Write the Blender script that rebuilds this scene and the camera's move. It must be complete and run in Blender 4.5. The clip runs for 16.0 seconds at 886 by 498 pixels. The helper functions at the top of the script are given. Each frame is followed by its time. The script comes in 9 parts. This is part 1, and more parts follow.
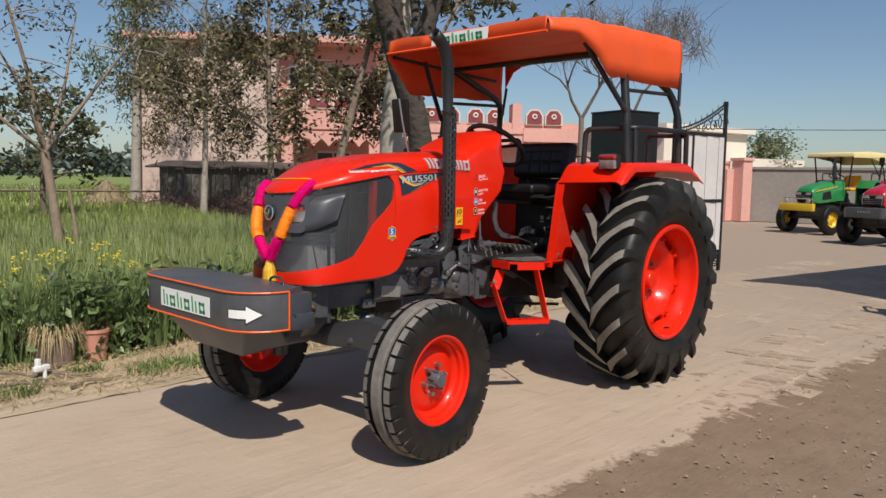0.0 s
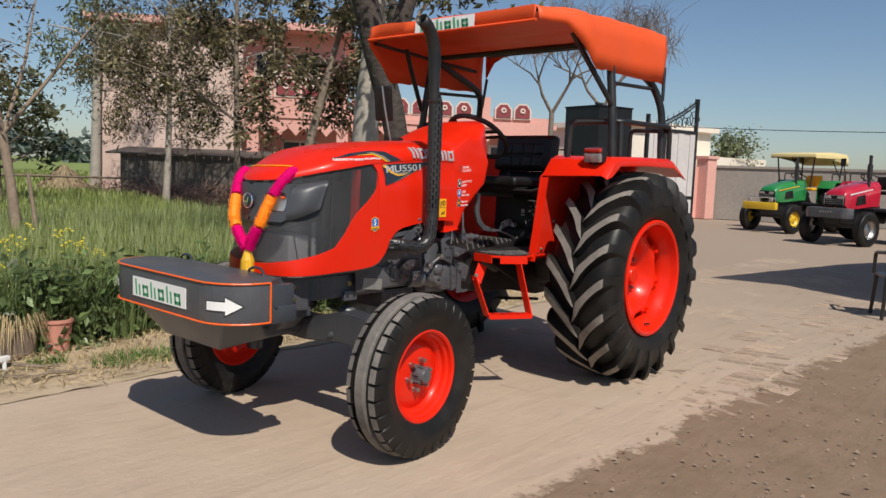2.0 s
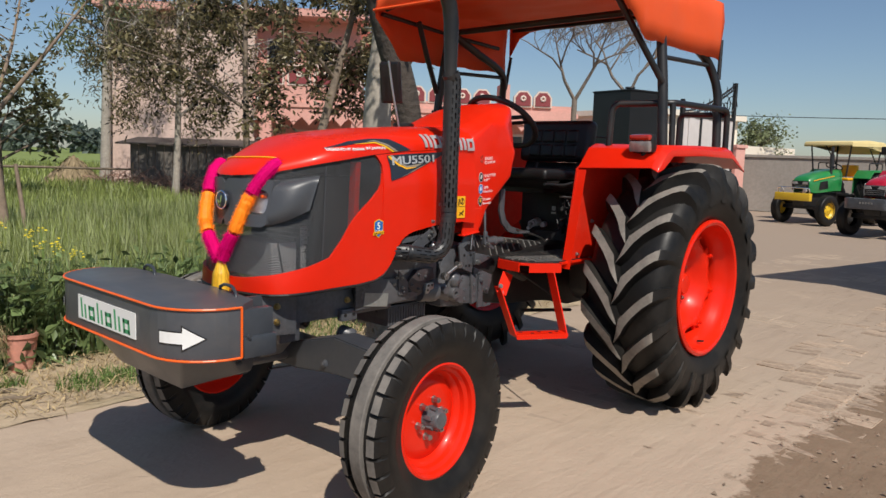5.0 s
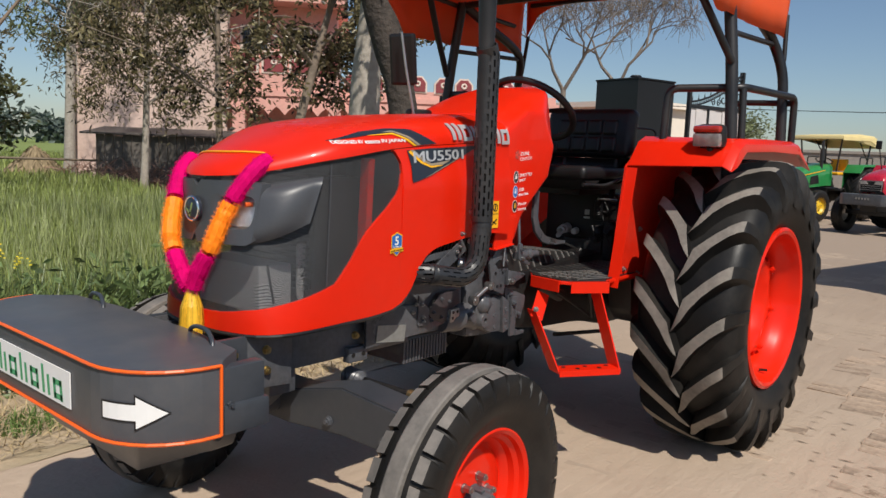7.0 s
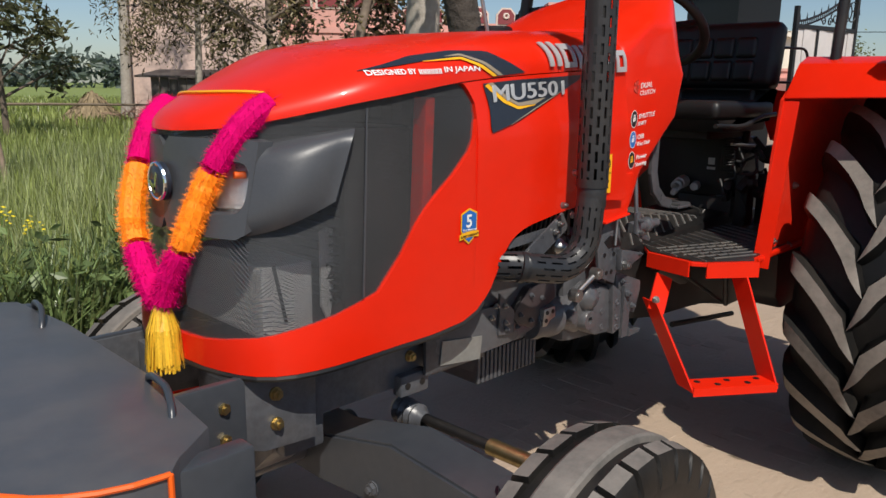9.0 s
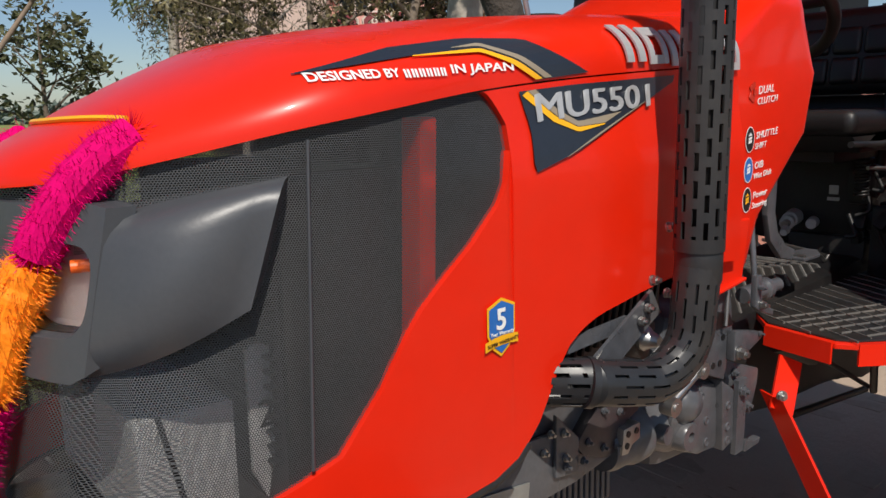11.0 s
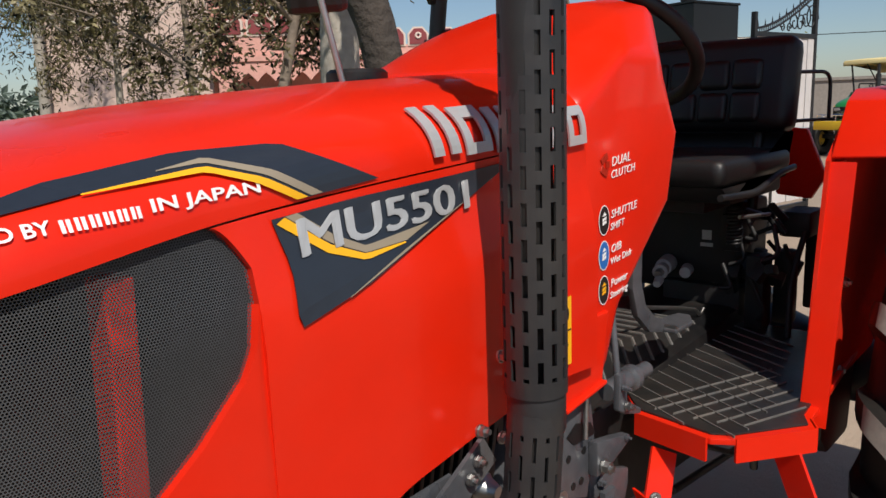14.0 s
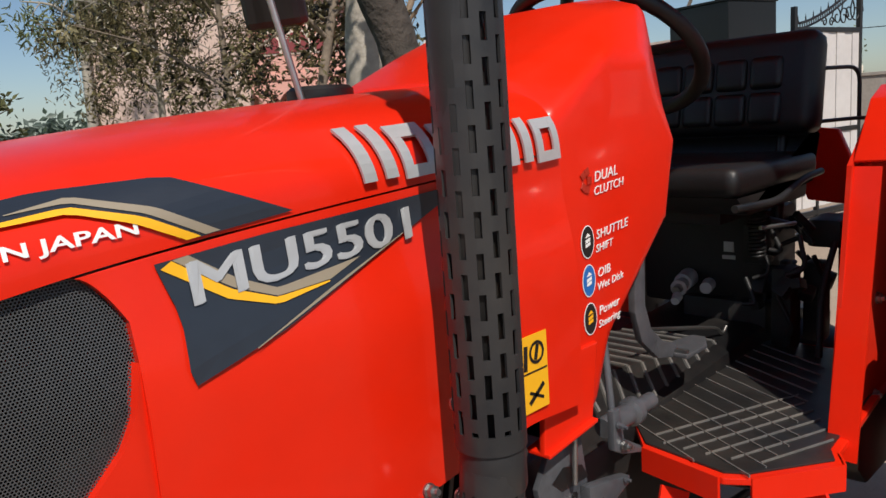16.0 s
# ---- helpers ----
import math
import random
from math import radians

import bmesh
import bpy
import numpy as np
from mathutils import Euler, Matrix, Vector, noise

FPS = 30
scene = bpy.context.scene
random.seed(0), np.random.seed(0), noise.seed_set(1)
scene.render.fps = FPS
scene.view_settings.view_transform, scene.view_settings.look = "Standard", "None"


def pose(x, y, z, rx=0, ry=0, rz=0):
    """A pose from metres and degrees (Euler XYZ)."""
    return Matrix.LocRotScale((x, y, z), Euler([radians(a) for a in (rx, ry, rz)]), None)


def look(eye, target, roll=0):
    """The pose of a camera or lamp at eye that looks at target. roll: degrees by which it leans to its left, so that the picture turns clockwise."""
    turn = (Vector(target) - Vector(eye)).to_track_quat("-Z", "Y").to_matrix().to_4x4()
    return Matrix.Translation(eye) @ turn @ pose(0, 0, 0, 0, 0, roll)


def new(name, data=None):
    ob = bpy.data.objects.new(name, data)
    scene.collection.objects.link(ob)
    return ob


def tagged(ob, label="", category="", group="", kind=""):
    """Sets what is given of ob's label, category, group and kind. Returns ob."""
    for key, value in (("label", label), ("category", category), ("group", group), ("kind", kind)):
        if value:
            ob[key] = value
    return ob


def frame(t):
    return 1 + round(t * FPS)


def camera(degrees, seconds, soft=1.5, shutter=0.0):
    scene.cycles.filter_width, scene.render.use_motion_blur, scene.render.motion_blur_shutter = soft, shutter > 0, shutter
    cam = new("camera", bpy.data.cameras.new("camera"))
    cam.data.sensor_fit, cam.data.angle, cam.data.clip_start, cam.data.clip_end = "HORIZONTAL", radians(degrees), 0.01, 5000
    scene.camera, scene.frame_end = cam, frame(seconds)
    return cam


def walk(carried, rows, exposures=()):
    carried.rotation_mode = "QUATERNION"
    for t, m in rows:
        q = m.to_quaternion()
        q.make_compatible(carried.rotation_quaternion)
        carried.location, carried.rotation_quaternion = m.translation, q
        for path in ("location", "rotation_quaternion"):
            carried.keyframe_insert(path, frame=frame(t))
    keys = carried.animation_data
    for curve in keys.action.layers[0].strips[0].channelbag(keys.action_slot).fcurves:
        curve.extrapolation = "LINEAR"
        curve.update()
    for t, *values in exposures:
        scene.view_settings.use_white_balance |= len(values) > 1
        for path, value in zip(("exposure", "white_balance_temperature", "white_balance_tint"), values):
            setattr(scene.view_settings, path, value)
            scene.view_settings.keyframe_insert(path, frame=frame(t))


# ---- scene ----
cam = camera(60.7, 16.0)
PATH = [
    (0, (-4.5874, -3.2192, 1.3088), (-3.1839, -1.8644, 1.1217), 0.94),
    (0.5, (-4.5981, -3.1634, 1.3142), (-3.1618, -1.8409, 1.1408), 2.16),
    (1, (-4.6041, -3.1134, 1.3096), (-3.1562, -1.8056, 1.1300), 2.27),
    (1.5, (-4.6045, -3.0781, 1.2960), (-3.1453, -1.7840, 1.1013), 2.08),
    (2, (-4.5840, -3.0702, 1.2925), (-3.1171, -1.7859, 1.0897), 2.09),
    (2.5, (-4.5093, -3.0350, 1.2994), (-3.0560, -1.7350, 1.1029), 2.28),
    (3, (-4.4004, -2.9928, 1.3003), (-2.9714, -1.6644, 1.1115), 2.26),
    (3.5, (-4.2906, -2.9762, 1.2993), (-2.8824, -1.6272, 1.1042), 2.24),
    (3.7, (-4.2612, -2.9537, 1.2995), (-2.8561, -1.6027, 1.0977), 2.24),
    (5.8, (-3.9053, -2.3892, 1.3021), (-2.4410, -1.1058, 1.0778), 2.29),
    (6, (-3.8601, -2.3510, 1.3059), (-2.3892, -1.0706, 1.1078), 2.59),
    (6.5, (-3.7711, -2.2128, 1.2960), (-2.2872, -0.9462, 1.1093), 2.70),
    (7, (-3.6875, -1.9845, 1.3081), (-2.2092, -0.7216, 1.0588), 2.20),
    (7.5, (-3.5907, -1.8267, 1.2961), (-2.1472, -0.5429, 0.9625), 1.67),
    (8, (-3.4043, -1.6719, 1.3001), (-2.0284, -0.3340, 0.9011), 1.62),
    (8.2, (-3.3484, -1.6209, 1.3017), (-1.9935, -0.2673, 0.8836), 1.90),
    (10.3, (-2.7605, -1.0967, 1.2898), (-1.4127, 0.2813, 0.9347), -1.70),
    (10.5, (-2.7145, -1.0682, 1.2876), (-1.3958, 0.3401, 0.9433), -1.53),
    (11, (-2.6282, -0.9800, 1.2874), (-1.3725, 0.4822, 0.9333), -1.17),
    (11.5, (-2.5601, -0.8556, 1.3055), (-1.3599, 0.6478, 0.9305), -0.90),
    (12, (-2.4826, -0.7969, 1.3074), (-1.2918, 0.7087, 0.9112), -1.21),
    (12.5, (-2.3690, -0.8048, 1.3356), (-1.1623, 0.6918, 0.9506), -1.80),
    (13, (-2.3172, -0.8628, 1.3996), (-1.1045, 0.6289, 1.0164), -2.90),
    (13.5, (-2.3149, -0.8825, 1.4112), (-1.0450, 0.5544, 1.0076), -3.06),
    (14, (-2.3151, -0.8746, 1.4074), (-0.8822, 0.4112, 1.0418), -2.04),
    (14.5, (-2.2964, -0.8638, 1.4078), (-0.7089, 0.2444, 1.1030), -1.29),
    (15, (-2.2562, -0.8668, 1.4087), (-0.5881, 0.1286, 1.1453), -1.80),
    (15.5, (-2.2023, -0.8864, 1.4090), (-0.5884, 0.1924, 1.1347), -2.26),
    (16, (-2.1611, -0.8884, 1.4088), (-0.8048, 0.4866, 1.0751), -4.20),
]
walk(cam, [(t, look(eye, target, roll)) for t, eye, target, roll in PATH])

# ---- world, sun, exposure ----
SUN_DIR = Vector((-0.33, -0.56, 0.80)).normalized()      # towards the sun
world = bpy.data.worlds.new("sky")
scene.world = world
world.use_nodes = True
wn = world.node_tree
wn.nodes.clear()
sky = wn.nodes.new("ShaderNodeTexSky")
sky.sky_type = "NISHITA"
sky.sun_disc = False
sky.sun_elevation = math.asin(SUN_DIR.z)
sky.sun_rotation = math.atan2(SUN_DIR.x, SUN_DIR.y)
sky.altitude = 200
sky.air_density = 1.0
sky.dust_density = 0.70
sky.ozone_density = 3.6
wbg = wn.nodes.new("ShaderNodeBackground")
wbg.inputs["Strength"].default_value = 0.098
wout = wn.nodes.new("ShaderNodeOutputWorld")
wn.links.new(sky.outputs[0], wbg.inputs["Color"])
wn.links.new(wbg.outputs[0], wout.inputs["Surface"])
sun_data = bpy.data.lights.new("sun", "SUN")
sun_data.energy = 5.0
sun_data.angle = radians(0.6)
sun_data.color = (1.0, 0.94, 0.85)
sun = new("sun", sun_data)
sun.rotation_euler = SUN_DIR.to_track_quat("Z", "Y").to_euler()
scene.view_settings.exposure = -0.20


# ---- materials ----
def nodes_of(m):
    return m.node_tree.nodes, m.node_tree.links


def mat(name, color, rough=0.5, metal=0.0, vary=0.12, fine=60.0, coarse=3.0, bump=0.1, coat=0.0, dust=0.0,
        dust_color=(0.42, 0.33, 0.24), spec=0.5, each=0.0, island=0.0, bump_dist=0.002):
    """A surface with grain and stains at two scales, fine relief, and dust that settles in patches."""
    m = bpy.data.materials.new(name)
    m.use_nodes = True
    n, l = nodes_of(m)
    p = n["Principled BSDF"]
    p.inputs["Roughness"].default_value = rough
    p.inputs["Metallic"].default_value = metal
    p.inputs["Coat Weight"].default_value = coat
    p.inputs["Coat Roughness"].default_value = 0.06
    p.inputs["Specular IOR Level"].default_value = spec
    tc = n.new("ShaderNodeTexCoord")
    n1 = n.new("ShaderNodeTexNoise")
    n1.inputs["Scale"].default_value = fine
    n1.inputs["Detail"].default_value = 6
    n2 = n.new("ShaderNodeTexNoise")
    n2.inputs["Scale"].default_value = coarse
    n2.inputs["Detail"].default_value = 4
    for k in (n1, n2):
        l.new(tc.outputs["Object"], k.inputs["Vector"])
    add = n.new("ShaderNodeMath")
    add.operation = "ADD"
    l.new(n1.outputs["Fac"], add.inputs[0])
    l.new(n2.outputs["Fac"], add.inputs[1])
    last = add.outputs[0]
    if each or island:
        if each:
            src = n.new("ShaderNodeObjectInfo").outputs["Random"]
        else:
            src = n.new("ShaderNodeNewGeometry").outputs["Random Per Island"]
        mr = n.new("ShaderNodeMapRange")
        w = each or island
        mr.inputs["To Min"].default_value = -w
        mr.inputs["To Max"].default_value = w
        l.new(src, mr.inputs["Value"])
        a2 = n.new("ShaderNodeMath")
        a2.operation = "ADD"
        l.new(last, a2.inputs[0])
        l.new(mr.outputs[0], a2.inputs[1])
        last = a2.outputs[0]
    ramp = n.new("ShaderNodeMapRange")
    ramp.inputs["From Min"].default_value = 0.6
    ramp.inputs["From Max"].default_value = 1.4
    ramp.inputs["To Min"].default_value = 1.0 - vary
    ramp.inputs["To Max"].default_value = 1.0 + vary
    ramp.clamp = False
    l.new(last, ramp.inputs["Value"])
    mul = n.new("ShaderNodeVectorMath")
    mul.operation = "SCALE"
    mul.inputs[0].default_value = color
    l.new(ramp.outputs[0], mul.inputs["Scale"])
    col = mul.outputs[0]
    if dust:
        n3 = n.new("ShaderNodeTexNoise")
        n3.inputs["Scale"].default_value = 5.0
        n3.inputs["Detail"].default_value = 8
        n3.inputs["Roughness"].default_value = 0.7
        l.new(tc.outputs["Object"], n3.inputs["Vector"])
        mr3 = n.new("ShaderNodeMapRange")
        mr3.inputs["From Min"].default_value = 0.42
        mr3.inputs["From Max"].default_value = 0.75
        mr3.inputs["To Max"].default_value = dust
        l.new(n3.outputs["Fac"], mr3.inputs["Value"])
        mx = n.new("ShaderNodeMix")
        mx.data_type = "RGBA"
        l.new(mr3.outputs[0], mx.inputs["Factor"])
        l.new(col, mx.inputs["A"])
        mx.inputs["B"].default_value = (*dust_color, 1)
        col = mx.outputs["Result"]
    l.new(col, p.inputs["Base Color"])
    rr = n.new("ShaderNodeMapRange")
    rr.inputs["From Min"].default_value = 0.3
    rr.inputs["From Max"].default_value = 0.7
    rr.inputs["To Min"].default_value = max(0.02, rough - 0.07)
    rr.inputs["To Max"].default_value = min(1.0, rough + 0.07)
    l.new(n2.outputs["Fac"], rr.inputs["Value"])
    l.new(rr.outputs[0], p.inputs["Roughness"])
    if bump:
        b = n.new("ShaderNodeBump")
        b.inputs["Strength"].default_value = bump
        b.inputs["Distance"].default_value = bump_dist
        l.new(n1.outputs["Fac"], b.inputs["Height"])
        l.new(b.outputs["Normal"], p.inputs["Normal"])
    return m


def leaf_mat(name, color, vary=0.35, gloss=0.55):
    """Thin leaves: diffuse with light passing through, each leaf its own tone."""
    m = mat(name, color, gloss, vary=vary, fine=8, coarse=1.2, bump=0, island=0.5)
    n, l = nodes_of(m)
    p = n["Principled BSDF"]
    t = n.new("ShaderNodeBsdfTranslucent")
    l.new(p.inputs["Base Color"].links[0].from_socket, t.inputs["Color"])
    mx = n.new("ShaderNodeMixShader")
    mx.inputs[0].default_value = 0.3
    l.new(p.outputs[0], mx.inputs[1])
    l.new(t.outputs[0], mx.inputs[2])
    l.new(mx.outputs[0], n["Material Output"].inputs["Surface"])
    return m


RED = mat("orange_red_paint", (0.750, 0.0180, 0.0035), 0.32, vary=0.04, fine=25, coarse=2, bump=0.02, coat=0.22, dust=0.02, spec=0.22)
RED_DULL = mat("orange_red_underside", (0.62, 0.0165, 0.0040), 0.72, vary=0.12, fine=30, coarse=4, bump=0.06, dust=0.06, spec=0.10)
DARK = mat("charcoal_paint", (0.043, 0.049, 0.059), 0.34, vary=0.12, fine=40, coarse=4, bump=0.06, dust=0.03)
IRON = mat("grey_cast_iron_paint", (0.074, 0.079, 0.090), 0.36, vary=0.35, fine=70, coarse=9, bump=0.35, dust=0.10)
BLACK = mat("black_plastic", (0.006, 0.006, 0.007), 0.5, vary=0.15, fine=90, coarse=5, bump=0.08, dust=0.05)
POD = mat("dark_grey_plastic", (0.056, 0.060, 0.068), 0.36, vary=0.06, fine=160, coarse=3, bump=0.08, dust=0.03)
RUBBER = mat("tyre_rubber", (0.0095, 0.0092, 0.009), 0.50, vary=0.25, fine=50, coarse=5, bump=0.25, dust=0.045, spec=0.30)
LUG = mat("tyre_tread_rubber", (0.125, 0.116, 0.106), 0.8, vary=0.22, fine=60, coarse=7, bump=0.35, dust=0.7, spec=0.3,
          dust_color=(0.34, 0.30, 0.26))
LUG_R = mat("dusty_tread_rubber", (0.185, 0.169, 0.148), 0.85, vary=0.25, fine=60, coarse=9, bump=0.4, dust=0.75, spec=0.2,
            dust_color=(0.36, 0.32, 0.275))
STEEL = mat("bright_steel", (0.42, 0.41, 0.40), 0.42, metal=1.0, vary=0.15, bump=0.1)
BRASS = mat("yellow_zinc", (0.46, 0.36, 0.17), 0.42, metal=1.0, vary=0.25, bump=0.15, dust=0.1)
ZINC = mat("dull_zinc", (0.40, 0.40, 0.39), 0.42, metal=1.0, vary=0.2, bump=0.1)
CHROME = mat("chrome", (0.85, 0.85, 0.86), 0.08, metal=1.0, vary=0.03, bump=0)
WHITE = mat("white_sticker", (0.82, 0.82, 0.80), 0.4, vary=0.04, bump=0.02)
SILVER = mat("silver_sticker", (0.50, 0.51, 0.52), 0.38, metal=0.3, vary=0.08, bump=0.02)
GREEN_S = mat("green_sticker", (0.070, 0.36, 0.16), 0.4, vary=0.05, bump=0)
ORANGE_S = mat("orange_pinstripe", (0.90, 0.13, 0.01), 0.4, vary=0.05, bump=0)
YELLOW_S = mat("yellow_sticker", (0.88, 0.44, 0.012), 0.4, vary=0.05, bump=0)
BLUE_S = mat("blue_sticker", (0.02, 0.14, 0.45), 0.35, vary=0.1, bump=0)
GREY_S = mat("dark_decal", (0.022, 0.028, 0.040), 0.30, vary=0.10, bump=0)
TAN_S = mat("tan_decal", (0.30, 0.25, 0.18), 0.4, vary=0.05, bump=0)
VINYL = mat("black_vinyl", (0.008, 0.0075, 0.008), 0.45, vary=0.2, fine=120, coarse=5, bump=0.2)
MAT_R = mat("rubber_mat", (0.015, 0.0145, 0.0145), 0.42, vary=0.25, fine=60, coarse=8, bump=0.3, dust=0.05)
CANVAS = mat("orange_canvas", (0.82, 0.092, 0.012), 0.62, vary=0.07, fine=260, coarse=3, bump=0.25, dust=0.05)
TUBE = mat("black_tube_paint", (0.011, 0.012, 0.014), 0.42, vary=0.15, bump=0.06, dust=0.06)
GUARD = mat("dark_grey_guard", (0.0205, 0.0213, 0.0235), 0.42, vary=0.12, fine=50, bump=0.08, dust=0.06)


def mesh_mat():
    """Perforated black screen: small round holes in staggered rows, open to what lies behind."""
    m = mat("perforated_screen", (0.068, 0.070, 0.073), 0.40, vary=0.1, bump=0, spec=0.5)
    n, l = nodes_of(m)
    uv = n.new("ShaderNodeUVMap")
    sep = n.new("ShaderNodeSeparateXYZ")
    l.new(uv.outputs[0], sep.inputs[0])

    def op(kind, a, b=None):
        k = n.new("ShaderNodeMath")
        k.operation = kind
        for i, v in enumerate((a, b)):
            if v is None:
                continue
            if isinstance(v, (int, float)):
                k.inputs[i].default_value = v
            else:
                l.new(v, k.inputs[i])
        return k.outputs[0]
    pitch = 0.0028
    v = op("DIVIDE", sep.outputs[1], pitch * 0.866)
    row = op("FLOOR", v)
    u = op("ADD", op("DIVIDE", sep.outputs[0], pitch), op("MULTIPLY", row, 0.5))
    du = op("SUBTRACT", op("FRACT", u), 0.5)
    dv = op("MULTIPLY", op("SUBTRACT", op("FRACT", v), 0.5), 0.866)
    d2 = op("ADD", op("MULTIPLY", du, du), op("MULTIPLY", dv, dv))
    hole = op("LESS_THAN", d2, 0.36 * 0.36)
    tr = n.new("ShaderNodeBsdfTransparent")
    mx = n.new("ShaderNodeMixShader")
    l.new(hole, mx.inputs[0])
    l.new(n["Principled BSDF"].outputs[0], mx.inputs[1])
    l.new(tr.outputs[0], mx.inputs[2])
    l.new(mx.outputs[0], n["Material Output"].inputs["Surface"])
    return m


SCREEN = mesh_mat()


def glass_mat(name, color, rough=0.05):
    m = bpy.data.materials.new(name)
    m.use_nodes = True
    p = m.node_tree.nodes["Principled BSDF"]
    p.inputs["Base Color"].default_value = (*color, 1)
    p.inputs["Roughness"].default_value = rough
    p.inputs["Transmission Weight"].default_value = 1.0
    p.inputs["IOR"].default_value = 1.3
    return m


LENS = glass_mat("clear_lens", (0.95, 0.95, 0.95))
LENS_RED = mat("red_lens", (0.45, 0.03, 0.015), 0.12, vary=0.15, fine=90, bump=0.2, coat=0.6)
LENS_CLEAR = mat("smoky_clear_lens", (0.27, 0.225, 0.21), 0.12, vary=0.35, fine=40, bump=0.3, coat=0.7)
LENS_WHITE = mat("frosted_clear_lens", (0.40, 0.36, 0.34), 0.15, vary=0.15, fine=90, bump=0.3, coat=0.6)


# ---- mesh helpers ----
def part(name, bm, material, parent=None, label="", smooth=None, at=None):
    """Links a bmesh as one mesh object under a thing or a part."""
    me = bpy.data.meshes.new(name)
    bm.normal_update()
    bm.to_mesh(me)
    bm.free()
    me.materials.append(material)
    if smooth is not None:
        me.shade_smooth()
        if smooth < 180:
            me.set_sharp_from_angle(angle=radians(smooth))
    ob = new(name, me)
    if parent is not None:
        ob.parent = parent
    if at is not None:
        ob.matrix_basis = at
    if label:
        tagged(ob, label)
    return ob


def thing(name, label, category, group="", kind="", at=None):
    """An empty at the base of a thing, to which its parts belong."""
    ob = new(name)
    ob.empty_display_size = 0.1
    if at is not None:
        ob.matrix_basis = at
    return tagged(ob, label, category, group, kind)


def box(bm, c, s, rot=None, bevel=0.0):
    """A box with centre c and size s; rot in degrees; bevelled edges."""
    m = Matrix.Translation(c)
    if rot:
        m = m @ pose(0, 0, 0, *rot)
    r = bmesh.ops.create_cube(bm, size=1.0, matrix=m @ Matrix.Diagonal((*s, 1)))
    if bevel:
        es = list({e for v in r["verts"] for e in v.link_edges})
        bmesh.ops.bevel(bm, geom=es, offset=bevel, segments=2, affect="EDGES", profile=0.6)
    return bm


def rod(bm, p0, p1, r0, r1=None, n=16, caps=True):
    """A round bar from p0 to p1."""
    p0, p1 = Vector(p0), Vector(p1)
    d = p1 - p0
    q = d.to_track_quat("Z", "Y").to_matrix().to_4x4()
    bmesh.ops.create_cone(bm, cap_ends=caps, segments=n, radius1=r0, radius2=r0 if r1 is None else r1, depth=d.length,
                          matrix=Matrix.Translation((p0 + p1) / 2) @ q)
    return bm


def sweep(bm, pts, r, n=10, closed=False, caps=True):
    """A tube along points; r is a number or a radius for each point."""
    pts = [Vector(p) for p in pts]
    k = len(pts)
    rad = r if isinstance(r, (list, tuple)) else [r] * k
    rings = []
    up = None
    for i in range(k):
        a = pts[(i - 1) % k] if (closed or i > 0) else pts[i]
        b = pts[(i + 1) % k] if (closed or i < k - 1) else pts[i]
        d = (b - a).normalized()
        if up is None:
            up = Vector((0, 0, 1)) if abs(d.z) < 0.9 else Vector((1, 0, 0))
        s = d.cross(up)
        if s.length < 1e-6:
            s = d.orthogonal()
        s.normalize()
        up = s.cross(d).normalized()
        rings.append([bm.verts.new(pts[i] + rad[i] * (math.cos(t) * s + math.sin(t) * up))
                      for t in (2 * math.pi * j / n for j in range(n))])
    for i in range(k if closed else k - 1):
        a, b = rings[i], rings[(i + 1) % k]
        for j in range(n):
            bm.faces.new((a[j], a[(j + 1) % n], b[(j + 1) % n], b[j]))
    if caps and not closed:
        bm.faces.new(rings[0][::-1])
        bm.faces.new(rings[-1])
    return bm


def bent(pts, r=0.05, n=5):
    """Points with rounded corners of radius r."""
    pts = [Vector(p) for p in pts]
    out = [pts[0]]
    for a, b, c in zip(pts, pts[1:], pts[2:]):
        u, w = (a - b), (c - b)
        k = min(r, u.length * 0.49, w.length * 0.49)
        p, q = b + u.normalized() * k, b + w.normalized() * k
        for i in range(n + 1):
            t = i / n
            out.append((1 - t) ** 2 * p + 2 * t * (1 - t) * b + t * t * q)
    out.append(pts[-1])
    return out


def prism(bm, poly, axis, lo, hi, bevel=0.0):
    """A flat polygon pushed along an axis from lo to hi. poly: pairs of the two other coordinates in x, y, z order."""
    def at(u, v, w):
        return {"x": (w, u, v), "y": (u, w, v), "z": (u, v, w)}[axis]
    a = [bm.verts.new(at(u, v, lo)) for u, v in poly]
    b = [bm.verts.new(at(u, v, hi)) for u, v in poly]
    fs = [bm.faces.new(a), bm.faces.new(b[::-1])]
    k = len(poly)
    for i in range(k):
        fs.append(bm.faces.new((a[i], b[i], b[(i + 1) % k], a[(i + 1) % k])))
    bmesh.ops.recalc_face_normals(bm, faces=fs)
    if bevel:
        es = list({e for f in fs for e in f.edges})
        bmesh.ops.bevel(bm, geom=es, offset=bevel, segments=2, affect="EDGES", profile=0.6)
    return bm


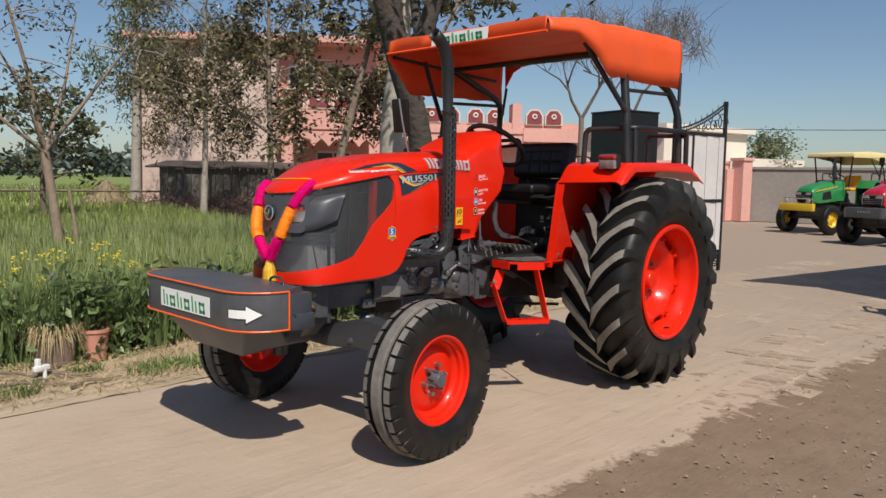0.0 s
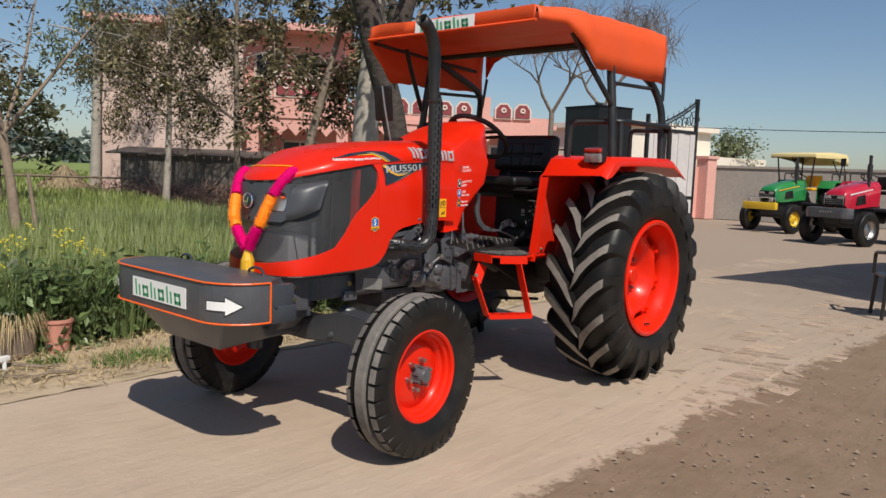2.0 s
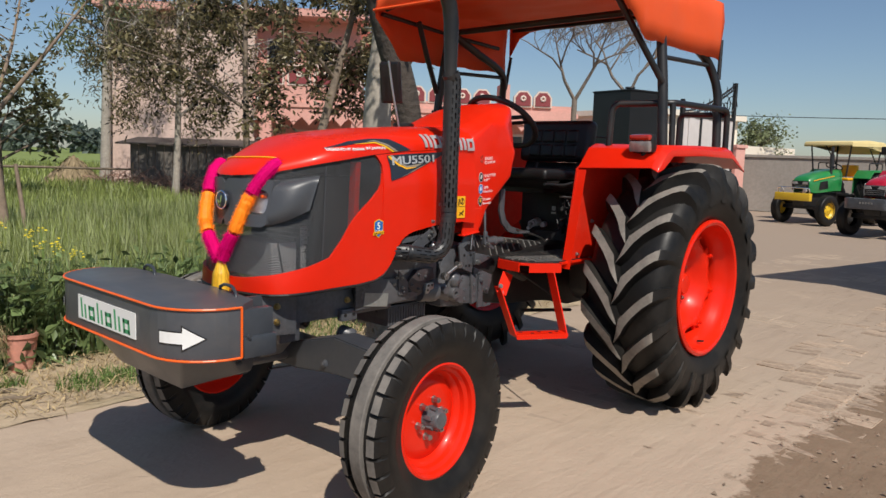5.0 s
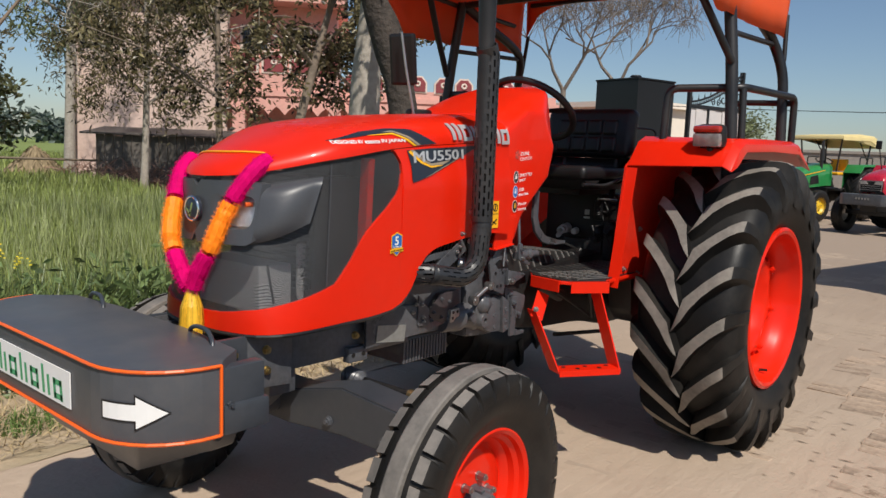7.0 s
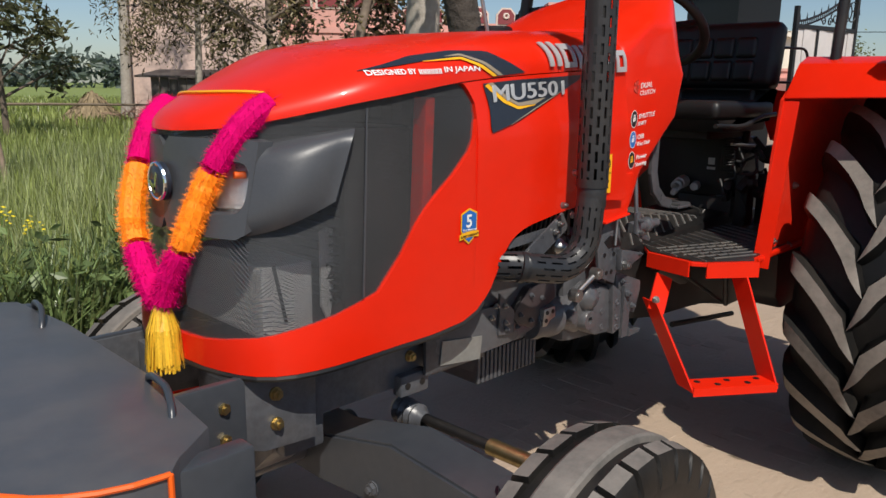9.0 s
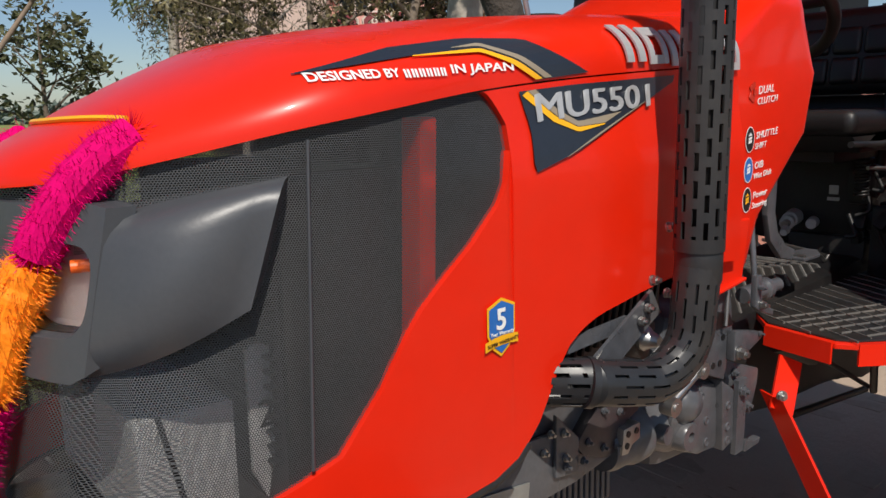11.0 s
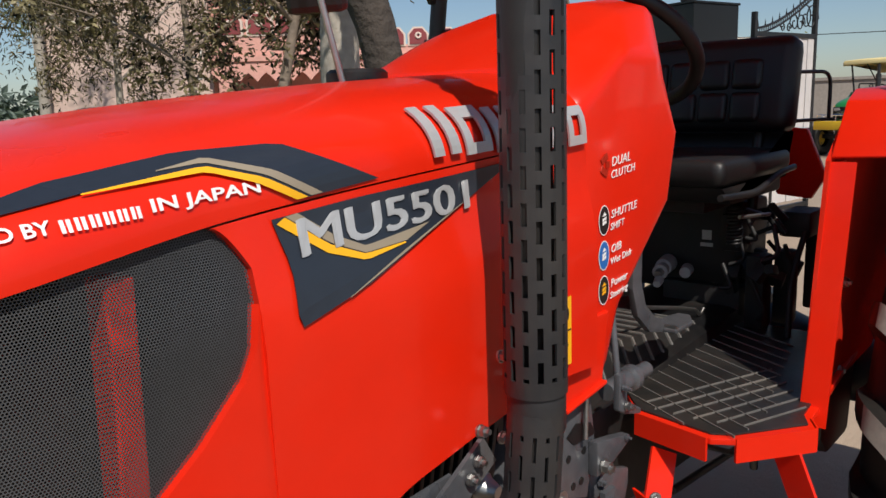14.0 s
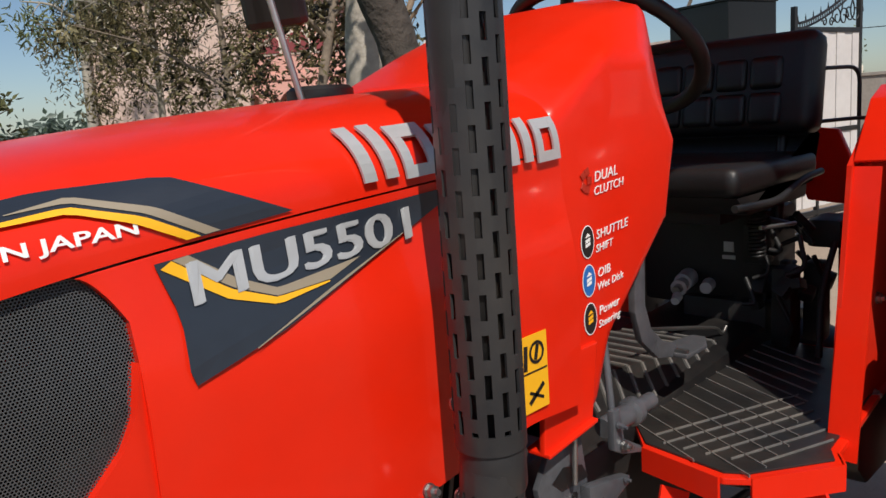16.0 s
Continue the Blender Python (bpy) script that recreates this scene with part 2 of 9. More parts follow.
def lathe(bm, profile, centre, n=48, axis="y", close=False):
    """Turns a profile of (radius, offset along the axis) round an axis through centre."""
    c = Vector(centre)
    rings = []
    for r, o in profile:
        ring = []
        for j in range(n):
            t = 2 * math.pi * j / n
            u, v = r * math.cos(t), r * math.sin(t)
            p = {"y": (u, o, v), "x": (o, u, v), "z": (u, v, o)}[axis]
            ring.append(bm.verts.new(c + Vector(p)))
        rings.append(ring)
    fs = []
    for a, b in zip(rings, rings[1:] + ([rings[0]] if close else [])):
        for j in range(n):
            fs.append(bm.faces.new((a[j], a[(j + 1) % n], b[(j + 1) % n], b[j])))
    bmesh.ops.recalc_face_normals(bm, faces=fs)
    return bm


def B():
    return bmesh.new()


def lerp_table(table, x):
    """Straight-line reading of a table of (x, value)."""
    if x <= table[0][0]:
        return table[0][1]
    for (a, u), (b, v) in zip(table, table[1:]):
        if x <= b:
            return u + (v - u) * (x - a) / (b - a)
    return table[-1][1]


def smooth_table(table, x):
    """Reading of a table of (x, value) along a smooth curve through its points."""
    n = len(table)
    if x <= table[0][0]:
        return table[0][1]
    if x >= table[-1][0]:
        return table[-1][1]
    i = max(k for k in range(n - 1) if table[k][0] <= x)

    def slope(k):
        a, b = table[max(0, k - 1)], table[min(n - 1, k + 1)]
        return (b[1] - a[1]) / (b[0] - a[0])
    (x0, y0), (x1, y1) = table[i], table[i + 1]
    h = x1 - x0
    t = (x - x0) / h
    return ((2 * t ** 3 - 3 * t * t + 1) * y0 + (t ** 3 - 2 * t * t + t) * h * slope(i)
            + (3 * t * t - 2 * t ** 3) * y1 + (t ** 3 - t * t) * h * slope(i + 1))


def hexbolt(bm, p, d, r=0.011, h=0.010):
    p, d = Vector(p), Vector(d).normalized()
    rod(bm, p, p + d * 0.003, r * 1.2, n=12)
    rod(bm, p, p + d * h, r, n=6)
    rod(bm, p, p + d * (h + 0.006), r * 0.5, n=8)
    return bm

# ---- the orange tractor: nose towards -x, middle line y = 0, rear axle near x = -0.1 ----
tractor = thing("tractor", "orange-red farm tractor with canvas canopy parked on the paved lane", "tractor")

SEAM = [(-2.48, 1.213), (-2.42, 1.222), (-2.35, 1.238), (-2.22, 1.270), (-2.05, 1.298), (-1.90, 1.317), (-1.70, 1.334), (-1.40, 1.352), (-1.20, 1.360)]
TOPZ = [(-2.48, 1.220), (-2.470, 1.236), (-2.455, 1.249), (-2.43, 1.264), (-2.40, 1.279), (-2.34, 1.310), (-2.25, 1.350), (-2.17, 1.381), (-1.94, 1.415), (-1.66, 1.440), (-1.41, 1.455), (-1.20, 1.465)]
HALF = [(-2.48, 0.035), (-2.470, 0.065), (-2.455, 0.100), (-2.42, 0.148), (-2.38, 0.182), (-2.34, 0.210), (-2.30, 0.238), (-2.25, 0.268), (-2.20, 0.289), (-2.14, 0.301), (-1.95, 0.307), (-1.65, 0.316), (-1.40, 0.308), (-1.20, 0.298)]


def lean_in(x):
    """How far the side panels lean in at the seam, behind the nose."""
    k = max(0.0, min(1.0, (x + 2.16) / 0.22))
    return 0.020 * k * k * (3 - 2 * k)


def seam_half(x):
    """Half width at the seam."""
    return smooth_table(HALF, x) - lean_in(x)


def shoulder(x):
    """Roundness of the bonnet's section: fuller shoulders towards the rear."""
    k = max(0.0, min(1.0, (x + 2.30) / 0.35))
    return 2.2 + 0.5 * k


def skin_y(x, z):
    """Half width of the bonnet's outer face at that length and height."""
    zs, zt = smooth_table(SEAM, x) + 0.0012, smooth_table(TOPZ, x)
    if z <= zs:
        k = max(0.0, min(1.0, (z - 1.19) / 0.13))
        return smooth_table(HALF, x) + 0.001 - lean_in(x) * k * k * (3 - 2 * k)
    k = min(0.999, (z - zs) / max(1e-4, zt - zs))
    e = shoulder(x)
    return (seam_half(x) + 0.001) * (1 - k ** e) ** (1 / e)


# upper bonnet
REAR = -1.335
bm = B()
xs = [-2.48, -2.478, -2.474, -2.468, -2.46, -2.45] + [-2.435 + 0.02 * i for i in range(60)]
xs = [x for x in xs if x < REAR - 0.005] + [REAR]
rows = []
SEG = 72
for x in xs:
    w, zs, zt, e = seam_half(x) + 0.001, smooth_table(SEAM, x) + 0.0012, smooth_table(TOPZ, x), shoulder(x)
    row = []
    for j in range(SEG + 1):
        a = math.pi * j / SEG
        c, s = math.cos(a), math.sin(a)
        y = -w * math.copysign(abs(c) ** (2 / e), c)
        row.append(bm.verts.new((x, y, zs + (zt - zs) * abs(s) ** (2 / e))))
    rows.append(row)
for a, b in zip(rows, rows[1:]):
    for j in range(SEG):
        bm.faces.new((a[j], a[j + 1], b[j + 1], b[j]))
bm.faces.new(rows[0])
bmesh.ops.recalc_face_normals(bm, faces=bm.faces)
part("bonnet", bm, RED, tractor, "glossy orange-red bonnet", smooth=60)

# sides and front below the seam: a plan curve from the middle of the nose along one side
# (level of the lip, level of the seam): the nose draws in towards the top
LOWP = [(-2.492, 0.0), (-2.490, 0.06), (-2.484, 0.12), (-2.472, 0.17), (-2.458, 0.21), (-2.440, 0.24), (-2.415, 0.264), (-2.38, 0.281), (-2.34, 0.291), (-2.30, 0.296), (-2.25, 0.299), (-2.20, 0.300), (-2.14, 0.301)]
TOPP = [(-2.480, 0.0), (-2.479, 0.035), (-2.470, 0.065), (-2.455, 0.100), (-2.440, 0.122), (-2.42, 0.148), (-2.38, 0.182), (-2.34, 0.210), (-2.30, 0.238), (-2.27, 0.257), (-2.23, 0.277), (-2.19, 0.292), (-2.14, 0.301)]
PLAN = [(a[0], (a, b)) for a, b in zip(LOWP, TOPP)]
rear_x = [-2.12 + 0.02 * i for i in range(39)] + [-1.974, -1.964, -1.955, -1.949, -1.943, -1.937, -1.930, -1.924, REAR]
PLAN += [(x, ((x, smooth_table(HALF, x)), (x, seam_half(x)))) for x in sorted(rear_x) if x <= REAR + 1e-6]


def wall_at(i, z, inset=0.0):
    """Point of the nose's wall at a station and height, moved inwards by inset."""
    k = max(0.0, min(1.0, (z - 0.80) / 0.42))
    k = k * k * (3 - 2 * k) * 0.5 + k * 0.5
    if i >= len(LOWP):
        k = max(0.0, min(1.0, (z - 1.19) / 0.13))
        k = k * k * (3 - 2 * k)

    def at(j):
        a, b = PLAN[max(0, min(len(PLAN) - 1, j))][1]
        return Vector((a[0] + (b[0] - a[0]) * k, a[1] + (b[1] - a[1]) * k))
    p = at(i)
    d = (at(i + 1) - at(i - 1)).normalized()
    q = p + Vector((d.y, -d.x)) * inset
    return Vector((q.x, max(0.0, q.y)))


WIN_LOW = [(-2.50, 0.820), (-2.46, 0.842), (-2.40, 0.856), (-2.30, 0.874), (-2.24, 0.890), (-2.20, 0.903), (-2.165, 0.930), (-2.127, 0.990), (-2.09, 1.046), (-2.05, 1.082), (-2.00, 1.122),
           (-1.955, 1.168), (-1.940, 1.196), (-1.9302, 1.225), (-1.930, 1.235)]
BOT = [(-2.50, 0.775), (-2.30, 0.778), (-2.05, 0.787), (-1.965, 0.797), (-1.915, 0.818), (-1.876, 0.861), (-1.846, 0.920), (-1.816, 0.960), (-1.785, 0.977), (-1.752, 0.988), (-1.65, 1.005), (-1.578, 1.013), (-1.45, 1.018), (-1.27, 1.0)]
WIN_END = -1.930


def wall_strip(bm, lo, hi, sign, inset=0.0, keep=None, uv=False, steps=1):
    """A band of the nose's wall between two heights given as functions of x."""
    cols = []
    for i, (x, _) in enumerate(PLAN):
        if keep and not keep(x):
            continue
        z0, z1 = lo(x), hi(x)
        col = []
        for s in range(steps + 1):
            z = z0 + (z1 - z0) * s / steps
            p = wall_at(i, z, inset)
            col.append(bm.verts.new((p.x, sign * p.y, z)))
        cols.append(col)
    for a, b in zip(cols, cols[1:]):
        for i in range(steps):
            f = (a[i], b[i], b[i + 1], a[i + 1])
            if len({v.co.to_tuple(5) for v in f}) >= 3:
                bm.faces.new(f if sign < 0 else f[::-1])


def seam_of(x):
    """Height of the seam above a station of the lip."""
    for px, (a, b) in PLAN:
        if px >= x - 1e-6:
            return smooth_table(SEAM, b[0])
    return smooth_table(SEAM, x)


def crisp(ob, angle=40):
    """Keeps folded edges sharp after the sheet has been given its thickness."""
    ob.modifiers.new("edges", "EDGE_SPLIT").split_angle = radians(angle)


for sign, side in ((-1, "near"), (1, "far")):
    bm = B()
    # lower red border, the plain rear part up to the seam, and the rounded upper corner of the opening
    def corner(x):
        t = max(0.0, min(1.0, (x + 1.964) / 0.034))
        return smooth_table(SEAM, x) - 0.00121 - 0.045 * t ** 1.6
    wall_strip(bm, lambda x: lerp_table(BOT, x), lambda x: lerp_table(WIN_LOW, x), sign, keep=lambda x: x <= WIN_END + 1e-5, steps=2)
    wall_strip(bm, lambda x: lerp_table(BOT, x), lambda x: smooth_table(SEAM, x) - 0.0012, sign, keep=lambda x: x >= WIN_END - 1e-5, steps=12)
    wall_strip(bm, corner, lambda x: smooth_table(SEAM, x) - 0.0012, sign, keep=lambda x: -1.965 < x <= WIN_END + 1e-5)
    bmesh.ops.remove_doubles(bm, verts=bm.verts, dist=0.0005)
    ob = part("side_panel", bm, RED, tractor, "orange-red side panel", smooth=40)
    md = ob.modifiers.new("skin", "SOLIDIFY")
    md.thickness, md.offset = 0.014, -1.0
    crisp(ob)
    bm = B()
    wall_strip(bm, lambda x: lerp_table(WIN_LOW, x) - 0.01, lambda x: seam_of(x) + 0.004, sign, inset=0.009, keep=lambda x: x <= WIN_END + 0.015, steps=10)
    bmesh.ops.delete(bm, geom=[f for f in bm.faces if abs(f.calc_center_median().y) < 0.19 and 1.04 < f.calc_center_median().z < 1.17], context="FACES")
    uvl = bm.loops.layers.uv.new("UVMap")
    for f in bm.faces:
        for lp in f.loops:
            c = lp.vert.co
            lp[uvl].uv = (c.x - abs(c.y) if c.x < -2.40 else c.x - 0.28, c.z)
    part("side_screen", bm, SCREEN, tractor, "black perforated engine screen", smooth=60)
    # rubber trim under the red border, and the upright strip of the screen
    bm = B()
    sweep(bm, [(x + (0.004 if x < -2.4 else 0), sign * (p[0][1] - 0.004), lerp_table(BOT, x) - 0.006) for x, p in PLAN if x < -1.9], 0.007, n=8)
    part("bottom_trim", bm, BLACK, tractor)
    bm = B()
    xs_ = -2.215
    sweep(bm, [(xs_ - 0.02 * (1 - k), sign * (0.296 - 0.010 * k), 0.90 + 0.360 * k) for k in (0, 0.3, 0.6, 1)], 0.0022, n=6)
    part("screen_joint", bm, POD, tractor)

REFL = mat("silvered_reflector", (0.78, 0.78, 0.77), 0.30, metal=0.45, vary=0.1, bump=0)
# headlight housings: moulded pods that bulge from the nose's corners
for sign in (-1, 1):
    bm = B()
    # chamfered side face, bulging, with edges that return to the nose
    nu, nv = 14, 14
    grid_ = []
    for i in range(nu + 1):
        u = i / nu
        row = []
        for j in range(nv + 1):
            v = j / nv
            f = Vector((-2.436 + 0.033 * v, 0.200 - 0.004 * v, 1.026 + 0.156 * v))
            r = Vector((-2.292 + 0.040 * v, 0.288 + 0.008 * v, 1.092 + 0.128 * v))
            p = f.lerp(r, u)
            bulge = 0.026 * math.sin(math.pi * min(1.0, u * 1.05)) * (0.55 + 0.45 * math.sin(math.pi * v))
            p += Vector((-0.62, 0.78, 0)) * bulge
            p.z -= 0.008 * math.sin(math.pi * u) * (1 - v)
            # rolled upper shoulder and tucked lower edge
            tuck = 0.012 * max(0.0, (v - 0.84) / 0.16) ** 2 + 0.020 * (1 - u) * max(0.0, (0.26 - v) / 0.26) ** 2
            p += Vector((0.62, -0.78, 0)) * tuck
            row.append(p)
        grid_.append(row)
    vs_ = [[bm.verts.new((p.x, sign * p.y, p.z)) for p in row] for row in grid_]
    for a, b in zip(vs_, vs_[1:]):
        for j in range(nv):
            bm.faces.new((a[j], b[j], b[j + 1], a[j + 1]))
    rim = [(i, 0) for i in range(nu + 1)] + [(nu, j) for j in range(1, nv + 1)] + [(i, nv) for i in range(nu - 1, -1, -1)]
    back = []
    for i, j in rim:
        p = grid_[i][j] + Vector((0.030, -0.040, 0.012 if j == 0 else (0.014 - 0.010 * i / nu if j == nv else 0.0)))
        back.append(bm.verts.new((p.x, sign * p.y, p.z)))
    front_ = [vs_[i][j] for i, j in rim]
    for k in range(len(rim) - 1):
        bm.faces.new((front_[k], back[k], back[k + 1], front_[k + 1]))
    # front mask with a rounded opening for the lamp
    def nose_x(y, z):
        k = min(1.0, y / 0.19)
        return lerp_table([(0.0, -2.488), (0.05, -2.486), (0.09, -2.479), (0.13, -2.468), (0.17, -2.452), (0.205, -2.433)], y) + (0.05 + 0.17 * k * k) * (z - 1.03)
    cy, cz, hw, hh, RN = 0.145, 1.116, 0.050, 0.046, 36
    ring_out, ring_in = [], []
    for k in range(RN):
        a = 2 * math.pi * (k + 0.5) / RN
        c_, s_ = math.cos(a), math.sin(a)
        ring_in.append((cy + hw * math.copysign(abs(c_) ** 0.55, c_), cz + hh * math.copysign(abs(s_) ** 0.55, s_)))
        lim = []
        if abs(c_) > 1e-6:
            lim.append(((0.203 - cy) if c_ > 0 else -cy) / c_)
        if abs(s_) > 1e-6:
            lim.append(((1.203 - cz) if s_ > 0 else (1.024 - cz)) / s_)
        q = min(lim)
        ring_out.append((cy + q * c_, cz + q * s_))
    mask_rings = []
    for t in (0.0, 0.06, 0.35, 0.7, 1.0):
        ring = []
        for (y0, z0), (y1, z1) in zip(ring_in, ring_out):
            y, z = y0 + (y1 - y0) * t, z0 + (z1 - z0) * t
            ring.append(bm.verts.new((nose_x(y, z) + (0.005 if t == 0 else 0.0), sign * y, z)))
        mask_rings.append(ring)
    inner = [bm.verts.new((nose_x(y, z) + 0.034, sign * (cy + (y - cy) * 0.92), cz + (z - cz) * 0.92)) for y, z in ring_in]
    lip = [bm.verts.new((v.co.x + 0.03, v.co.y, v.co.z + (0.012 if v.co.z < 1.05 else 0.0))) for v in mask_rings[-1]]
    for ra, rb in zip([inner] + mask_rings, mask_rings + [lip]):
        for k in range(RN):
            bm.faces.new((ra[k], ra[(k + 1) % RN], rb[(k + 1) % RN], rb[k]))
    bmesh.ops.recalc_face_normals(bm, faces=bm.faces)
    pod = part("headlight_housing", bm, POD, tractor, "dark grey moulded headlight housing", smooth=42)
    for name_, depth, shrink, material_ in (("reflector", 0.030, 0.93, REFL), ("headlight_lens", 0.012, 0.97, LENS)):
        bm = B()
        face = [bm.verts.new((nose_x(y, z) + depth, sign * (cy + (y - cy) * shrink), cz + (z - cz) * shrink)) for y, z in ring_in]
        bm.faces.new(face if sign < 0 else face[::-1])
        bmesh.ops.recalc_face_normals(bm, faces=bm.faces)
        ob = part(name_, bm, material_, pod, "clear headlight lens" if depth < 0.02 else "")
        md = ob.modifiers.new("glass", "SOLIDIFY")
        md.thickness, md.offset = 0.003, -1.0
    bm = B()
    rod(bm, (-2.404, sign * 0.166, 1.138), (-2.424, sign * 0.160, 1.138), 0.007, n=14)
    part("indicator_bulb", bm, ORANGE_S, pod)
# round badge between the lamps
bm = B()
lathe(bm, [(0.0001, -0.013), (0.029, -0.012), (0.036, -0.006), (0.037, 0.002)], (-2.490, -0.006, 1.118), n=32, axis="x")
badge = part("badge", bm, GREY_S, tractor, "round silver-rimmed badge", smooth=40)
bm = B()
sweep(bm, [(-2.499, -0.006 + 0.034 * math.cos(t), 1.118 + 0.034 * math.sin(t)) for t in (2 * math.pi * i / 28 for i in range(28))], 0.004, n=8, closed=True)
box(bm, (-2.504, -0.010, 1.116), (0.004, 0.008, 0.042), (20, 0, 0))
box(bm, (-2.504, 0.002, 1.110), (0.004, 0.026, 0.008), (35, 0, 0))
part("badge_rim", bm, CHROME, badge)
# yellow line over the nose
bm = B()
pts = []
for i in range(25):
    t = -1 + 2 * i / 24
    x = -2.354 - 0.042 * (1 - t * t)
    y = 0.015 + 0.172 * t
    zs, zt, w = smooth_table(SEAM, x) + 0.0012, smooth_table(TOPZ, x), seam_half(x) + 0.001
    pts.append((x, y, zs + (zt - zs) * (1 - min(0.99, abs(y) / w) ** 2.2) ** (1 / 2.2) + 0.003))
sweep(bm, pts, 0.0035, n=6)
part("nose_stripe", bm, YELLOW_S, tractor)

# things seen through the screen: radiator, battery, red shroud, struts
bm = B()
box(bm, (-2.13, 0, 1.01), (0.18, 0.44, 0.42), bevel=0.01)
for i in range(18):
    box(bm, (-2.225, 0, 0.87 + i * 0.019), (0.012, 0.40, 0.004))
part("radiator", bm, BLACK, tractor, "black radiator core behind the screen")
CASE = mat("grey_battery_case", (0.50, 0.50, 0.49), 0.5, vary=0.12)
bm = B()
box(bm, (-2.323, -0.010, 0.885), (0.118, 0.32, 0.145), bevel=0.008)
bat = part("battery", bm, CASE, tractor, "grey battery behind the screen")
bm = B()
box(bm, (-2.344, -0.1735, 0.900), (0.006, 0.004, 0.12), (0, -12, 0))
part("battery_strap", bm, BLACK, bat)
bm = B()
prism(bm, [(-2.250, 0.86), (-2.250, 1.015), (-2.189, 1.033), (-2.232, 0.82)], "y", -0.180, -0.172, bevel=0.002)
brk = part("battery_bracket", bm, CASE, tractor, "grey sheet bracket")
bm = B()
box(bm, (-2.170, -0.205, 0.94), (0.045, 0.010, 0.19), (0, 6, 0), bevel=0.003)
part("bracket_tail", bm, mat("dull_grey_sheet", (0.20, 0.20, 0.19), 0.5, vary=0.15), brk)
bm = B()
box(bm, (-2.051, -0.262, 1.130), (0.026, 0.038, 0.300), (0, 2, 0), bevel=0.004)
part("fan_shroud", bm, RED, tractor, "red shroud strip behind the screen")
bm = B()
box(bm, (-2.145, -0.190, 1.00), (0.016, 0.012, 0.12), (0, -3, 0), bevel=0.003)
part("shroud_strip", bm, RED, tractor)
bm = B()
box(bm, (-1.78, 0, 1.14), (0.55, 0.34, 0.34), bevel=0.03)
rod(bm, (-2.0, -0.1, 1.27), (-1.6, -0.1, 1.27), 0.07)
for i in range(9):
    box(bm, (-1.72 + i * 0.028, -0.21, 1.0), (0.012, 0.06, 0.16))
part("engine_block", bm, BLACK, tractor)


# decals that follow the bonnet
def decal(name, low, high, material, parent, lift=0.0022, sign=-1, n=None):
    """A band between two lines of (x, z), laid on the bonnet's face."""
    bm = B()
    rows_ = []
    for k in range(7):
        t = k / 6
        row = []
        for (x0, z0), (x1, z1) in zip(low, high):
            x, z = x0 + (x1 - x0) * t, z0 + (z1 - z0) * t
            row.append(bm.verts.new((x, sign * (skin_y(x, z) + lift), z + lift * 0.5)))
        rows_.append(row)
    for a, b in zip(rows_, rows_[1:]):
        for i in range(len(a) - 1):
            bm.faces.new((a[i], a[i + 1], b[i + 1], b[i]))
    bmesh.ops.recalc_face_normals(bm, faces=bm.faces)
    if sum(f.normal.y for f in bm.faces) * sign < 0:
        bmesh.ops.reverse_faces(bm, faces=bm.faces)
    return part(name, bm, material, parent)


def line(pts, n):
    """n points evenly along a broken line."""
    out = []
    tot = [0.0]
    for a, b in zip(pts, pts[1:]):
        tot.append(tot[-1] + math.dist(a, b))
    for i in range(n):
        s = tot[-1] * i / (n - 1)
        for k in range(len(pts) - 1):
            if s <= tot[k + 1] + 1e-9:
                t = (s - tot[k]) / max(1e-9, tot[k + 1] - tot[k])
                out.append(tuple(u + (v - u) * t for u, v in zip(pts[k], pts[k + 1])))
                break
    return out


